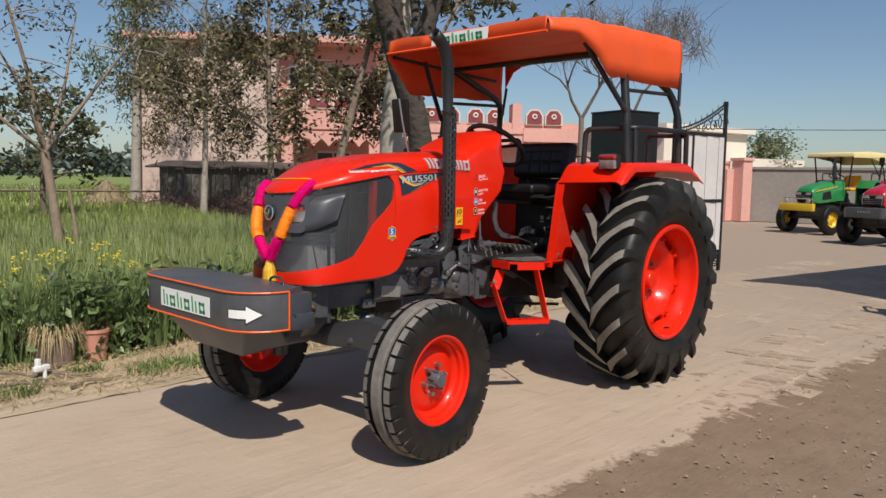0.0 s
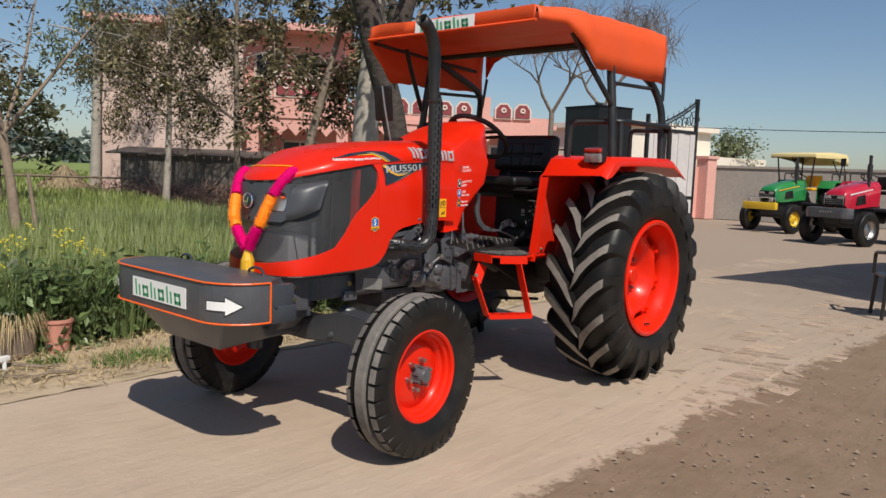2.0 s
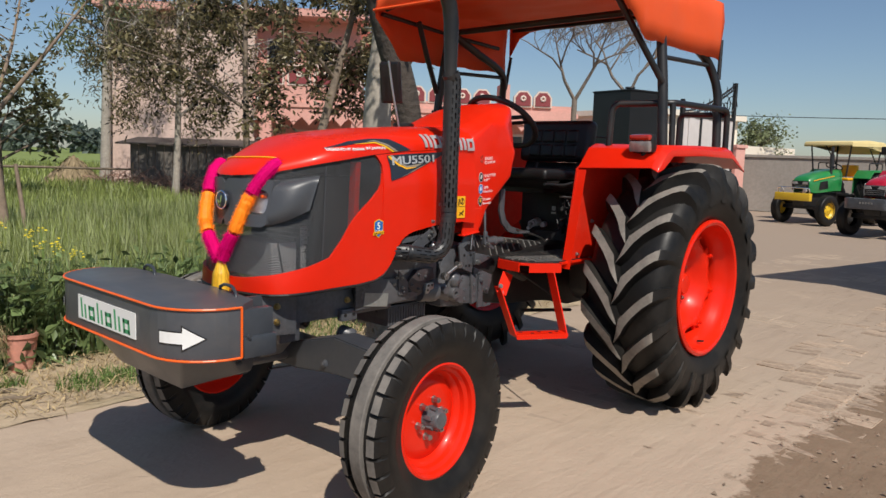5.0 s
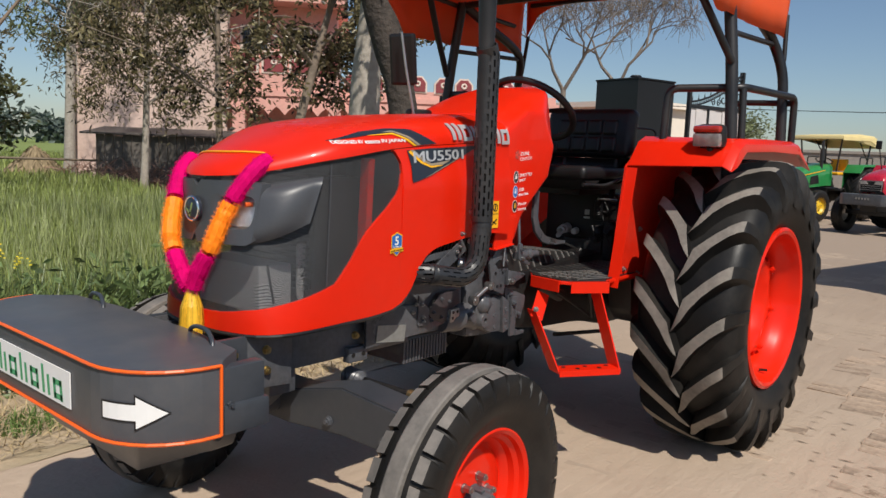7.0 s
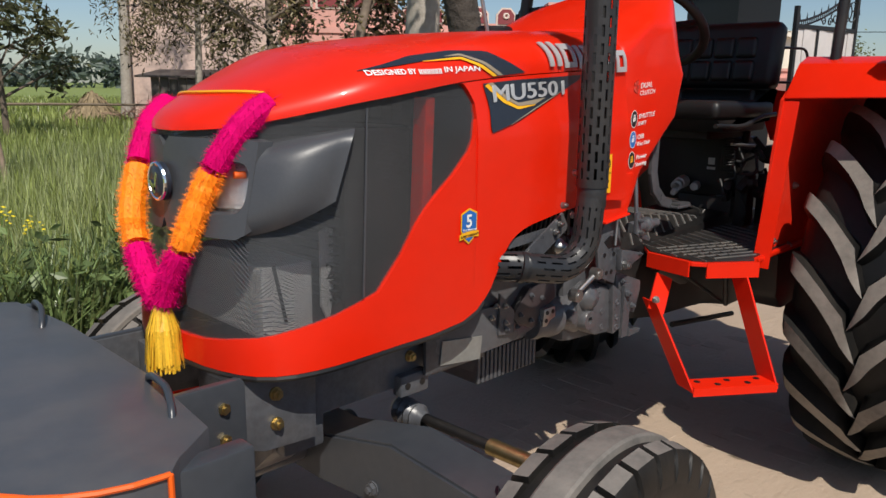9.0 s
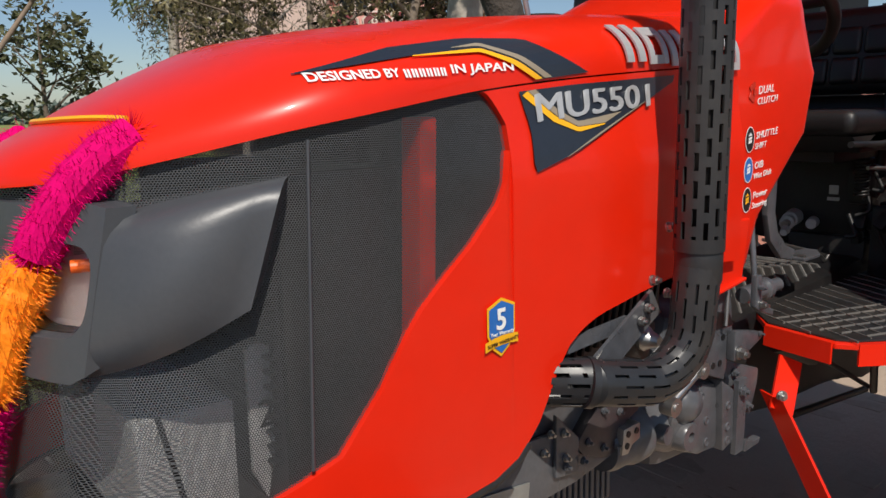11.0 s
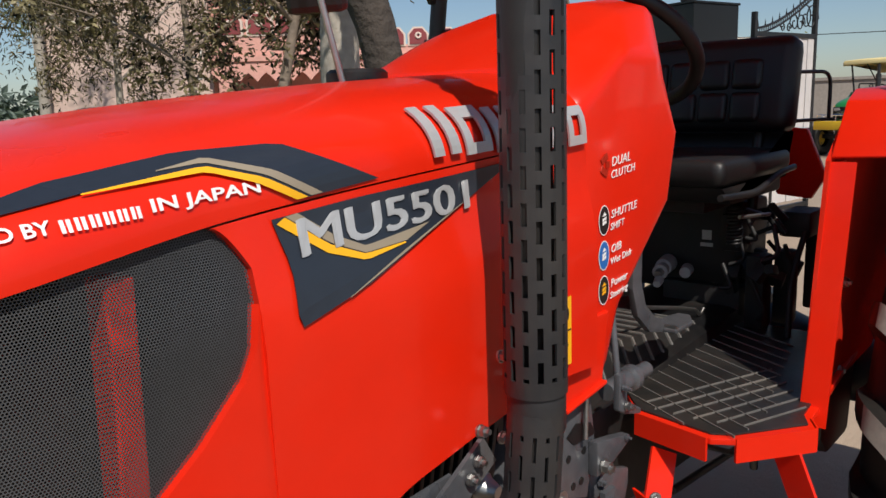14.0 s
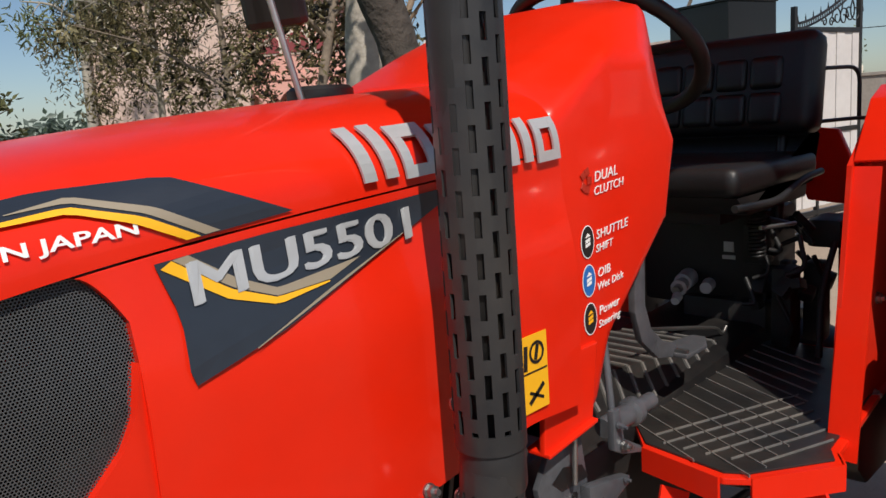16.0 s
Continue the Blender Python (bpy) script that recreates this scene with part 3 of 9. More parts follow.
for sign in (-1, 1):
    decal("bonnet_stripe", line([(-2.211, 1.3265), (-2.06, 1.3500), (-1.955, 1.3600), (-1.912, 1.3480), (-1.864, 1.3235)], 26),
          line([(-2.211, 1.3275), (-2.09, 1.3585), (-1.972, 1.3745), (-1.874, 1.3770), (-1.768, 1.3340)], 26), GREY_S, tractor, sign=sign)
    decal("yellow_line", line([(-2.067, 1.3475), (-1.958, 1.3560), (-1.914, 1.3425), (-1.873, 1.3225)], 20),
          line([(-2.067, 1.3485), (-1.957, 1.3610), (-1.905, 1.3470), (-1.860, 1.3240)], 20), YELLOW_S, tractor, lift=0.0034, sign=sign)
    decal("tan_line", line([(-2.000, 1.3600), (-1.955, 1.3640), (-1.902, 1.3490), (-1.856, 1.3250)], 20),
          line([(-2.000, 1.3605), (-1.953, 1.3685), (-1.893, 1.3530), (-1.842, 1.3265)], 20), TAN_S, tractor, lift=0.0030, sign=sign)
    decal("model_plate", line([(-1.903, 1.3065), (-1.890, 1.262), (-1.893, 1.2025), (-1.800, 1.229), (-1.70, 1.268), (-1.560, 1.3225)], 26),
          line([(-1.903, 1.3075), (-1.80, 1.3170), (-1.70, 1.3235), (-1.556, 1.3330)], 26), GREY_S, tractor, sign=sign)
    decal("plate_yellow", line([(-1.899, 1.3020), (-1.846, 1.267), (-1.800, 1.2525), (-1.742, 1.2615)], 20),
          line([(-1.889, 1.3075), (-1.842, 1.275), (-1.800, 1.2590), (-1.742, 1.2630)], 20), YELLOW_S, tractor, lift=0.0034, sign=sign)
    decal("plate_tan", line([(-1.888, 1.3080), (-1.840, 1.2760), (-1.799, 1.2600), (-1.740, 1.2640)], 20),
          line([(-1.874, 1.3100), (-1.834, 1.2830), (-1.797, 1.2670), (-1.700, 1.2790)], 20), TAN_S, tractor, lift=0.0030, sign=sign)
    decal("plate_edge", line([(-1.83, 1.2195), (-1.75, 1.2500), (-1.64, 1.2920)], 12), line([(-1.83, 1.2205), (-1.75, 1.2530), (-1.64, 1.2930)], 12), TAN_S, tractor, lift=0.0034, sign=sign)


def letters(name, words, size, place, material, parent, thick=0.0012, shear=0.0, widen=1.0, bold=0.0, length=0.0):
    """Words in the built-in font; place(u, v, w) gives the world point of the flat text's point."""
    cu = bpy.data.curves.new(name, "FONT")
    cu.body, cu.size, cu.extrude, cu.shear, cu.resolution_u, cu.offset = words, size, thick, shear, 3, bold
    tmp = bpy.data.objects.new(name, cu)
    scene.collection.objects.link(tmp)
    me = bpy.data.meshes.new_from_object(tmp.evaluated_get(bpy.context.evaluated_depsgraph_get()))
    bpy.data.objects.remove(tmp)
    bm = B()
    bm.from_mesh(me)
    bpy.data.meshes.remove(me)
    if length:
        u0, u1 = min(v.co.x for v in bm.verts), max(v.co.x for v in bm.verts)
        widen = length / (u1 - u0)
    bmesh.ops.triangulate(bm, faces=bm.faces)
    for v in bm.verts:
        v.co = Vector(place(v.co.x * widen, v.co.y, v.co.z))
    return part(name, bm, material, parent)


def on_bonnet(x0, z0, rise, lift=0.004):
    def f(u, v, w):
        x, z = x0 + u, z0 + v * 0.97 + rise * u
        return (x, -(skin_y(x, z) + lift + w), z + lift * 0.5)
    return f


def badge_block(kind, x, z, w, h, lift=0.0035):
    """One silver badge piece on the bonnet: slanted bars or a square ring."""
    bm = B()

    def bar(p, q, st):
        (a, b), (c, d) = p, q
        n = 6
        rows_ = []
        for i in range(n + 1):
            t = i / n
            u, v = a + (c - a) * t, b + (d - b) * t
            du, dv = (st, 0) if abs(d - b) > abs(c - a) else (0, st)
            ends = []
            for k in (-0.5, 0.5):
                X, Z = x + (u + k * du) * w, z + (v + k * dv) * h + 0.05 * (u + k * du) * w
                ends.append(bm.verts.new((X, -(skin_y(X, Z) + lift), Z + lift * 0.6)))
            rows_.append(ends)
        for r0, r1 in zip(rows_, rows_[1:]):
            f = bm.faces.new((r0[0], r0[1], r1[1], r1[0]))
    if kind == "bars":
        bar((0.30, 0), (0.16, 1), 0.30)
        bar((0.84, 0), (0.70, 1), 0.30)
    else:
        bar((0.24, 0), (0.12, 1), 0.24)
        bar((0.90, 0), (0.78, 1), 0.24)
        bar((0.24, 0.12), (0.90, 0.12), 0.24)
        bar((0.12, 0.88), (0.78, 0.88), 0.24)
    bmesh.ops.recalc_face_normals(bm, faces=bm.faces)
    for f in bm.faces:
        if f.normal.y > 0:
            f.normal_flip()
    ob = part("badge_piece", bm, SILVER, tractor)
    md = ob.modifiers.new("relief", "SOLIDIFY")
    md.thickness, md.offset = 0.003, 1.0


# silver badge pieces along the bonnet, plain shapes only
for j in range(6):
    badge_block("bars" if j % 2 == 0 else "ring", -1.692 + j * 0.0585, 1.3475 - j * 0.0012, 0.054, 0.054)
def on_plate(u, v, w):
    """The model number dwindles along its plate."""
    x, z = -1.876 + u, 1.2690 + 0.073 * u + v * 0.92 * (1.0 - 0.42 * u)
    return (x, -(skin_y(x, z) + 0.0038 + w), z + 0.001)


def reach_of(words, size):
    """Left and right limit of words in the built-in font."""
    cu = bpy.data.curves.new("width", "FONT")
    cu.body, cu.size = words, size
    tmp = bpy.data.objects.new("width", cu)
    scene.collection.objects.link(tmp)
    me = bpy.data.meshes.new_from_object(tmp.evaluated_get(bpy.context.evaluated_depsgraph_get()))
    bpy.data.objects.remove(tmp)
    xs_ = [v.co.x for v in me.vertices]
    bpy.data.meshes.remove(me)
    return min(xs_), max(xs_)


MODEL = "MU5501"
left_, right_ = reach_of(MODEL, 0.056)
stretch_ = 0.246 / (right_ - left_)
for i, sign_ in enumerate(MODEL):
    shift_ = reach_of(MODEL[:i + 1], 0.056)[1] - reach_of(sign_, 0.056)[1] - left_
    strokes = []
    for k, dx in enumerate((-0.0016, 0.0, 0.0016)):
        strokes.append(letters("model_letter", sign_, 0.056, lambda u, v, w: on_plate((u + shift_) * stretch_ + dx, v + 0.4 * dx, w + 0.0002 * k), SILVER, tractor, thick=0.0005))
    bm = B()
    for ob in strokes:
        bm.from_mesh(ob.data)
        bpy.data.objects.remove(ob)
    part("model_letter", bm, SILVER, tractor)
letters("bonnet_word", "DESIGNED BY", 0.0140, on_bonnet(-2.203, 1.3185, 0.050, 0.0024), WHITE, tractor, thick=0.0002, bold=0.0003, length=0.105)
letters("bonnet_word", "IN JAPAN", 0.0150, on_bonnet(-2.018, 1.3290, 0.050, 0.0024), WHITE, tractor, thick=0.0002, bold=0.0003, length=0.106)
for j in range(6):
    bm = B()
    x = -2.091 + j * 0.0112
    z = 1.3240 + j * 0.0006
    for q in range(2):
        xx = x + q * 0.0050
        vs = [bm.verts.new((a, -(skin_y(a, b) + 0.0034), b)) for a, b in ((xx, z), (xx + 0.0033, z), (xx + 0.0033, z + 0.0095), (xx, z + 0.0095))]
        bm.faces.new(vs)
    part("bonnet_bar", bm, WHITE, tractor)

# shield sticker
letters("battery_number", "2", 0.05, lambda u, v, w: (-2.241 + u, -0.1805 - w, 0.914 + v), BLACK, brk, thick=0.0003)
bm = B()


def shield_poly(s):
    return [(-0.028 * s, 0.030 * s), (-0.014 * s, 0.036 * s), (0, 0.042 * s), (0.014 * s, 0.036 * s), (0.028 * s, 0.030 * s), (0.028 * s, -0.012 * s), (0.016 * s, -0.034 * s),
            (0, -0.046 * s), (-0.016 * s, -0.034 * s), (-0.028 * s, -0.012 * s)]


def flat(bm, poly, cx, cz, y):
    vs = [bm.verts.new((cx + a, y, cz + b)) for a, b in poly]
    f = bm.faces.new(vs)
    bm.normal_update()
    if f.normal.y > 0:
        f.normal_flip()


YS = -0.3100
flat(bm, shield_poly(0.90), -1.956, 1.011, YS)
sh = part("shield_sticker", bm, YELLOW_S, tractor, "blue and gold warranty sticker")
bm = B()
flat(bm, shield_poly(0.80), -1.956, 1.011, YS - 0.0008)
part("shield_field", bm, BLUE_S, sh)
bm = B()
flat(bm, [(-0.030, -0.018), (-0.015, -0.014), (0.0, -0.0125), (0.015, -0.0125), (0.030, -0.014), (0.030, -0.027), (0.015, -0.0255), (0.0, -0.0255), (-0.015, -0.027), (-0.030, -0.031)], -1.956, 1.011, YS - 0.0014)
part("shield_band", bm, YELLOW_S, sh)
letters("shield_number", "5", 0.039, lambda u, v, w: (-1.967 + u, YS - 0.0018 - w, 1.0075 + v), WHITE, sh, thick=0.0004, bold=0.0008)
letters("shield_word", "Year Warranty", 0.0070, lambda u, v, w: (-1.977 + u, YS - 0.0018 - w, 0.9995 + v), WHITE, sh, thick=0.0003)
letters("shield_word", "SUPER WARRANTY", 0.0070, lambda u, v, w: (-1.9825 + u, YS - 0.0022 - w, 0.9850 + v + 0.07 * u), BLACK, sh, thick=0.0003, widen=0.95)

# ---- cowl and tank behind the bonnet ----
A_ = [(-1.35, 0.97), (-1.262, 0.968), (-1.218, 1.068), (-1.042, 1.222), (-1.012, 1.348), (-1.10, 1.475), (-1.22, 1.485), (-1.35, 1.395)]
B_ = [(-1.35, 0.97), (-1.25, 0.975), (-1.225, 1.075), (-1.00, 1.225), (-0.945, 1.355), (-0.955, 1.575), (-1.10, 1.555), (-1.35, 1.452)]
C_ = [(-1.35, 0.97), (-1.25, 0.975), (-1.225, 1.075), (-0.98, 1.225), (-0.925, 1.355), (-0.90, 1.605), (-1.06, 1.585), (-1.35, 1.458)]
bm = B()
secs = [(-0.282, A_), (-0.20, B_), (-0.10, C_), (0.10, C_), (0.20, B_), (0.282, A_)]
rings = [[bm.verts.new((x, y, z)) for x, z in poly] for y, poly in secs]
for a, b in zip(rings, rings[1:]):
    for j in range(8):
        bm.faces.new((a[j], a[(j + 1) % 8], b[(j + 1) % 8], b[j]))
bm.faces.new(rings[0])
bm.faces.new(rings[-1])
bmesh.ops.recalc_face_normals(bm, faces=bm.faces)
bmesh.ops.bevel(bm, geom=[e for e in bm.edges if e.calc_face_angle(0) > 0.25], offset=0.022, segments=3, affect="EDGES", profile=0.6)
cowl = part("cowl", bm, RED, tractor, "orange-red instrument cowl", smooth=45)
bm = B()
sweep(bm, [(-1.390, -0.262, 1.392), (-1.362, -0.277, 1.362), (-1.342, -0.283, 1.310), (-1.336, -0.290, 1.22), (-1.338, -0.293, 1.08), (-1.352, -0.293, 1.02)], 0.0035, n=6)
part("cowl_joint", bm, BLACK, tractor)
bm = B()
prism(bm, [(-1.405, 0.948), (-1.288, 0.962), (-1.268, 1.075), (-1.395, 1.075)], "y", -0.288, -0.278, bevel=0.003)
foot = part("cowl_foot", bm, RED, tractor)
bm = B()
prism(bm, [(-1.405, 0.946), (-1.288, 0.960), (-1.288, 0.966), (-1.405, 0.952)], "y", -0.297, -0.255, bevel=0.002)
part("foot_lip", bm, RED, foot)


def on_cowl(x0, z0, rise=0.0, y=-0.2835):
    return lambda u, v, w: (x0 + u, y - w, z0 + v + rise * u)


for j, (words, z) in enumerate(((("DUAL", "CLUTCH"), 1.304), (("SHUTTLE", "SHIFT"), 1.222), (("OIB", "Wet Disk"), 1.166), (("Power", "Steering"), 1.110))):
    x0 = -1.288
    sz = 0.021 if j == 0 else 0.0185
    letters("cowl_word", words[0], sz, on_cowl(x0 + 0.032, z, 0.09), WHITE, cowl, thick=0.0004, widen=1.12, shear=0.15)
    letters("cowl_word", words[1], sz * 0.85, on_cowl(x0 + 0.030, z - 0.019, 0.09), WHITE, cowl, thick=0.0004, widen=1.12, shear=0.15)
    bm = B()
    if j == 0:
        for q in range(5):
            box(bm, (x0 + 0.012 + 0.008 * math.cos(q * 1.256), -0.2838, z + 0.004 + 0.013 * math.sin(q * 1.256)), (0.010, 0.0012, 0.010), (0, q * 72, 0))
        part("cowl_sign", bm, LENS_RED, cowl)
    else:
        vs = [(0.0165 * math.cos(t), 0.024 * math.sin(t)) for t in (2 * math.pi * i / 20 for i in range(20))]
        flat(bm, vs, x0 + 0.010, z, -0.2838)
        part("sign_rim", bm, WHITE, cowl)
        bm = B()
        flat(bm, [(a * 0.9, b * 0.93) for a, b in vs], x0 + 0.010, z, -0.2841)
        part("cowl_sign", bm, BLUE_S if j == 2 else BLACK, cowl)
        bm = B()
        flat(bm, [(-0.006, -0.006), (0.006, -0.003), (0.006, 0.002), (-0.006, -0.001)], x0 + 0.010, z + 0.004, -0.2844)
        flat(bm, [(-0.006, -0.012), (0.006, -0.009), (0.006, -0.004), (-0.006, -0.007)], x0 + 0.010, z + 0.004, -0.2844)
        flat(bm, [(-0.007, 0.004), (0.007, 0.006), (0.0, 0.011)], x0 + 0.010, z + 0.002, -0.2844)
        part("sign_mark", bm, YELLOW_S if j == 3 else WHITE, cowl)
bm = B()
lathe(bm, [(0.0001, -0.006), (0.010, -0.005), (0.013, 0.0)], (-1.165, -0.272, 1.362), n=20)
part("key_plug", bm, LENS_RED, cowl, smooth=60)
bm = B()
box(bm, (-1.450, -0.3135, 1.086), (0.056, 0.001, 0.100))
ys = part("caution_sticker", bm, YELLOW_S, tractor, "yellow caution sticker")
bm = B()
lathe(bm, [(0.011, -0.0006), (0.015, -0.0006)], (-1.444, -0.3143, 1.112), n=20)
box(bm, (-1.444, -0.3145, 1.112), (0.006, 0.0006, 0.020), (0, 15, 0))
box(bm, (-1.466, -0.3145, 1.108), (0.007, 0.0006, 0.032), (0, 4, 0))
box(bm, (-1.447, -0.3145, 1.058), (0.036, 0.0006, 0.006), (0, -35, 0))
box(bm, (-1.447, -0.3145, 1.056), (0.030, 0.0006, 0.004), (0, 25, 0))
box(bm, (-1.450, -0.3145, 1.088), (0.052, 0.0006, 0.002))
part("caution_mark", bm, BLACK, ys)

# filler cap on the bonnet and the mirror on its stalk
bm = B()
lathe(bm, [(0.0001, 0.024), (0.045, 0.024), (0.052, 0.018), (0.052, 0.004), (0.062, 0.0)], (-1.435, 0.095, 1.447), n=28, axis="z")
part("filler_cap", bm, BLACK, tractor, "black filler cap", smooth=40)
bm = B()
sweep(bm, bent([(-1.485, 0.075, 1.45), (-1.515, 0.095, 1.62), (-1.53, 0.11, 1.76)], 0.05), 0.0055, n=10)
mir = part("mirror_stalk", bm, STEEL, tractor)
bm = B()
box(bm, (-1.475, 0.150, 1.665), (0.028, 0.11, 0.20), (0, -10, 20), bevel=0.012)
part("mirror_head", bm, BLACK, mir)
bm = B()
box(bm, (-1.4585, 0.156, 1.665), (0.003, 0.09, 0.18), (0, -10, 20), bevel=0.001)
part("mirror_glass", bm, CHROME, mir)

# ---- exhaust: slotted guard, elbow, upright pipe with a curved mouth ----
PX, PY = -1.622, -0.388


def slotted(bm, path, r, cols=14, pitch=0.040, slot=0.0255, wide=0.42):
    """A guard tube along a path whose wall is pierced with staggered slots."""
    path = [Vector(p) for p in path]
    cum = [0.0]
    for a, b in zip(path, path[1:]):
        cum.append(cum[-1] + (b - a).length)

    def frame_at(s):
        s = min(max(s, 0.0), cum[-1] - 1e-6)
        for i in range(len(path) - 1):
            if s <= cum[i + 1]:
                t = (s - cum[i]) / (cum[i + 1] - cum[i])
                d0 = (path[min(i + 1, len(path) - 1)] - path[max(i - 1, 0)]).normalized()
                d1 = (path[min(i + 2, len(path) - 1)] - path[i]).normalized()
                d = d0.lerp(d1, t).normalized()
                p = path[i].lerp(path[i + 1], t)
                side = Vector((0, 1, 0))
                return p, side, d.cross(side).normalized()
    half = pitch / 2
    cuts = sorted({0.0, cum[-1]} | {v for k in range(int(cum[-1] / half) + 2) for v in (k * half + (half - (pitch - slot)) / 2 - (half - (pitch - slot)) / 2, k * half + (slot - half), k * half + half) if 0 < v < cum[-1]})
    angs = []
    for c in range(cols):
        a0 = 2 * math.pi * c / cols
        angs += [a0, a0 + 2 * math.pi / cols * wide]
    rings = []
    for s in cuts:
        p, u, w = frame_at(s)
        rings.append([bm.verts.new(p + r * (math.cos(a) * u + math.sin(a) * w)) for a in angs])
    k = len(angs)
    for i in range(len(cuts) - 1):
        mid = (cuts[i] + cuts[i + 1]) / 2
        for j in range(k):
            if j % 2 == 0:
                off = half if (j // 2) % 2 else 0.0
                if ((mid + off) % pitch) < slot and 0.02 < mid < cum[-1] - 0.02:
                    continue
            bm.faces.new((rings[i][j], rings[i][(j + 1) % k], rings[i + 1][(j + 1) % k], rings[i + 1][j]))
    return bm


bm = B()
slotted(bm, [(PX + 0.004, PY, 1.075 + 0.04 * i) for i in range(15)] + [(PX - 0.012, PY, 1.665)], 0.0375)
g = part("exhaust_guard", bm, GUARD, tractor, "dark grey slotted exhaust guard", smooth=35)
md = g.modifiers.new("sheet", "SOLIDIFY")
md.thickness, md.offset = 0.003, -1.0
crisp(g)
RB = 0.085
elbow = [Vector((PX + 0.004, PY, 1.05)), Vector((PX - 0.001, PY, 1.01))]
for i in range(13):
    a = math.pi / 2 * i / 12
    elbow.append(Vector((PX - 0.005 - RB * (1 - math.cos(a)), PY + 0.022 * (1 - math.cos(a)), 0.885 + RB - RB * math.sin(a))))
elbow += [Vector((-1.760, -0.348, 0.892)), Vector((-1.801, -0.330, 0.899))]
bm = B()
slotted(bm, elbow, 0.0345, pitch=0.046, slot=0.030, wide=0.30)
g = part("elbow_guard", bm, GUARD, tractor, smooth=35)
md = g.modifiers.new("sheet", "SOLIDIFY")
md.thickness, md.offset = 0.003, -1.0
crisp(g)
bm = B()
slotted(bm, [Vector(p) for p in ((-1.801, -0.330, 0.899), (-1.832, -0.305, 0.900), (-1.863, -0.270, 0.899), (-1.900, -0.228, 0.897), (-1.960, -0.185, 0.895), (-2.040, -0.160, 0.893))], 0.0360, pitch=0.050, slot=0.032)
g = part("inlet_guard", bm, GUARD, tractor, smooth=35)
md = g.modifiers.new("sheet", "SOLIDIFY")
md.thickness, md.offset = 0.003, -1.0
crisp(g)
bm = B()
rod(bm, (-1.797, -0.332, 0.898), (-1.806, -0.327, 0.900), 0.0375, n=28)
part("sleeve_collar", bm, GUARD, tractor, smooth=40)
bm = B()
sweep(bm, [(PX + 0.004, PY, 1.06), (PX - 0.005, PY, 1.35), (PX - 0.012, PY, 1.66), (PX - 0.018, PY, 1.88), (PX - 0.03, PY, 1.94), (PX - 0.055, PY, 1.99),
           (PX - 0.09, PY, 2.025), (PX - 0.125, PY, 2.045)], [0.024, 0.024, 0.024, 0.030, 0.030, 0.030, 0.030, 0.030], n=24, caps=False)
sweep(bm, elbow, 0.024, n=16)
ex = part("exhaust_pipe", bm, TUBE, tractor, "black exhaust pipe with a curved mouth", smooth=60)
ex.modifiers.new("sheet", "SOLIDIFY").thickness = 0.003
bm = B()
lathe(bm, [(0.0335, 1.026), (0.0350, 1.030), (0.0350, 1.074), (0.0335, 1.079)], (PX + 0.005, PY, 0), n=28, axis="z")
rod(bm, (PX + 0.042, PY - 0.01, 1.05), (PX + 0.042, PY + 0.03, 1.05), 0.008)
part("exhaust_clamp", bm, GUARD, tractor, smooth=40)
def bolt(parent, p, d, r=0.009, h=0.009, material=ZINC):
    """One hexagon bolt as a part of its own."""
    bm = B()
    hexbolt(bm, p, d, r, h)
    return part("bolt", bm, material, parent)


for p in ((PX + 0.012, -0.330, 1.102), (PX + 0.080, -0.345, 1.045), (PX - 0.05, -0.345, 1.03)):
    bolt(tractor, p, (0, -1, 0.2), 0.007, 0.010)

def strap(bm, p0, p1, w, t, axis):
    """A flat bar between two points; w across the given axis, t thick."""
    p0, p1, axis = Vector(p0), Vector(p1), Vector(axis).normalized()
    d = (p1 - p0).normalized()
    nrm = d.cross(axis).normalized()
    vs = []
    for p in (p0, p1):
        vs.append([bm.verts.new(p + axis * sx * w / 2 + nrm * sy * t / 2) for sx, sy in ((-1, -1), (1, -1), (1, 1), (-1, 1))])
    a, b = vs
    fs = [bm.faces.new((a[i], a[(i + 1) % 4], b[(i + 1) % 4], b[i])) for i in range(4)] + [bm.faces.new(a[::-1]), bm.faces.new(b)]
    bmesh.ops.recalc_face_normals(bm, faces=fs)


# ---- frame, engine underside and gear housing ----
for s in (-1, 1):
    bm = B()
    box(bm, (-2.12, s * 0.175, 0.690), (0.72, 0.035, 0.115), bevel=0.006)
    part("chassis_rail", bm, IRON, tractor, "dark grey steel chassis rail", smooth=30)
    bm = B()
    box(bm, (-1.74, s * 0.165, 0.700), (0.34, 0.06, 0.10), bevel=0.008)
    part("engine_mount", bm, IRON, tractor, smooth=30)
    bm = B()
    prism(bm, [(-2.58, 0.655), (-2.50, 0.640), (-2.41, 0.605), (-2.29, 0.597), (-2.29, 0.745), (-2.34, 0.765), (-2.58, 0.765)], "y", s * 0.20 - 0.009, s * 0.20 + 0.009, bevel=0.003)
    part("front_plate", bm, IRON, tractor, smooth=30)
bm = B()
box(bm, (-2.022, -0.200, 0.640), (0.085, 0.030, 0.050), bevel=0.006)
tab = part("rail_block", bm, IRON, tractor, smooth=30)
for x_ in (-2.045, -2.000):
    bm = B()
    rod(bm, (x_, -0.2145, 0.640), (x_, -0.2165, 0.640), 0.008, n=12)
    part("bolt_hole", bm, BLACK, tab)
bm = B()
prism(bm, [(-0.17, 0.66), (-0.15, 0.56), (-0.06, 0.48), (0.06, 0.48), (0.15, 0.56), (0.17, 0.66)], "x", -2.36, -2.25, bevel=0.012)
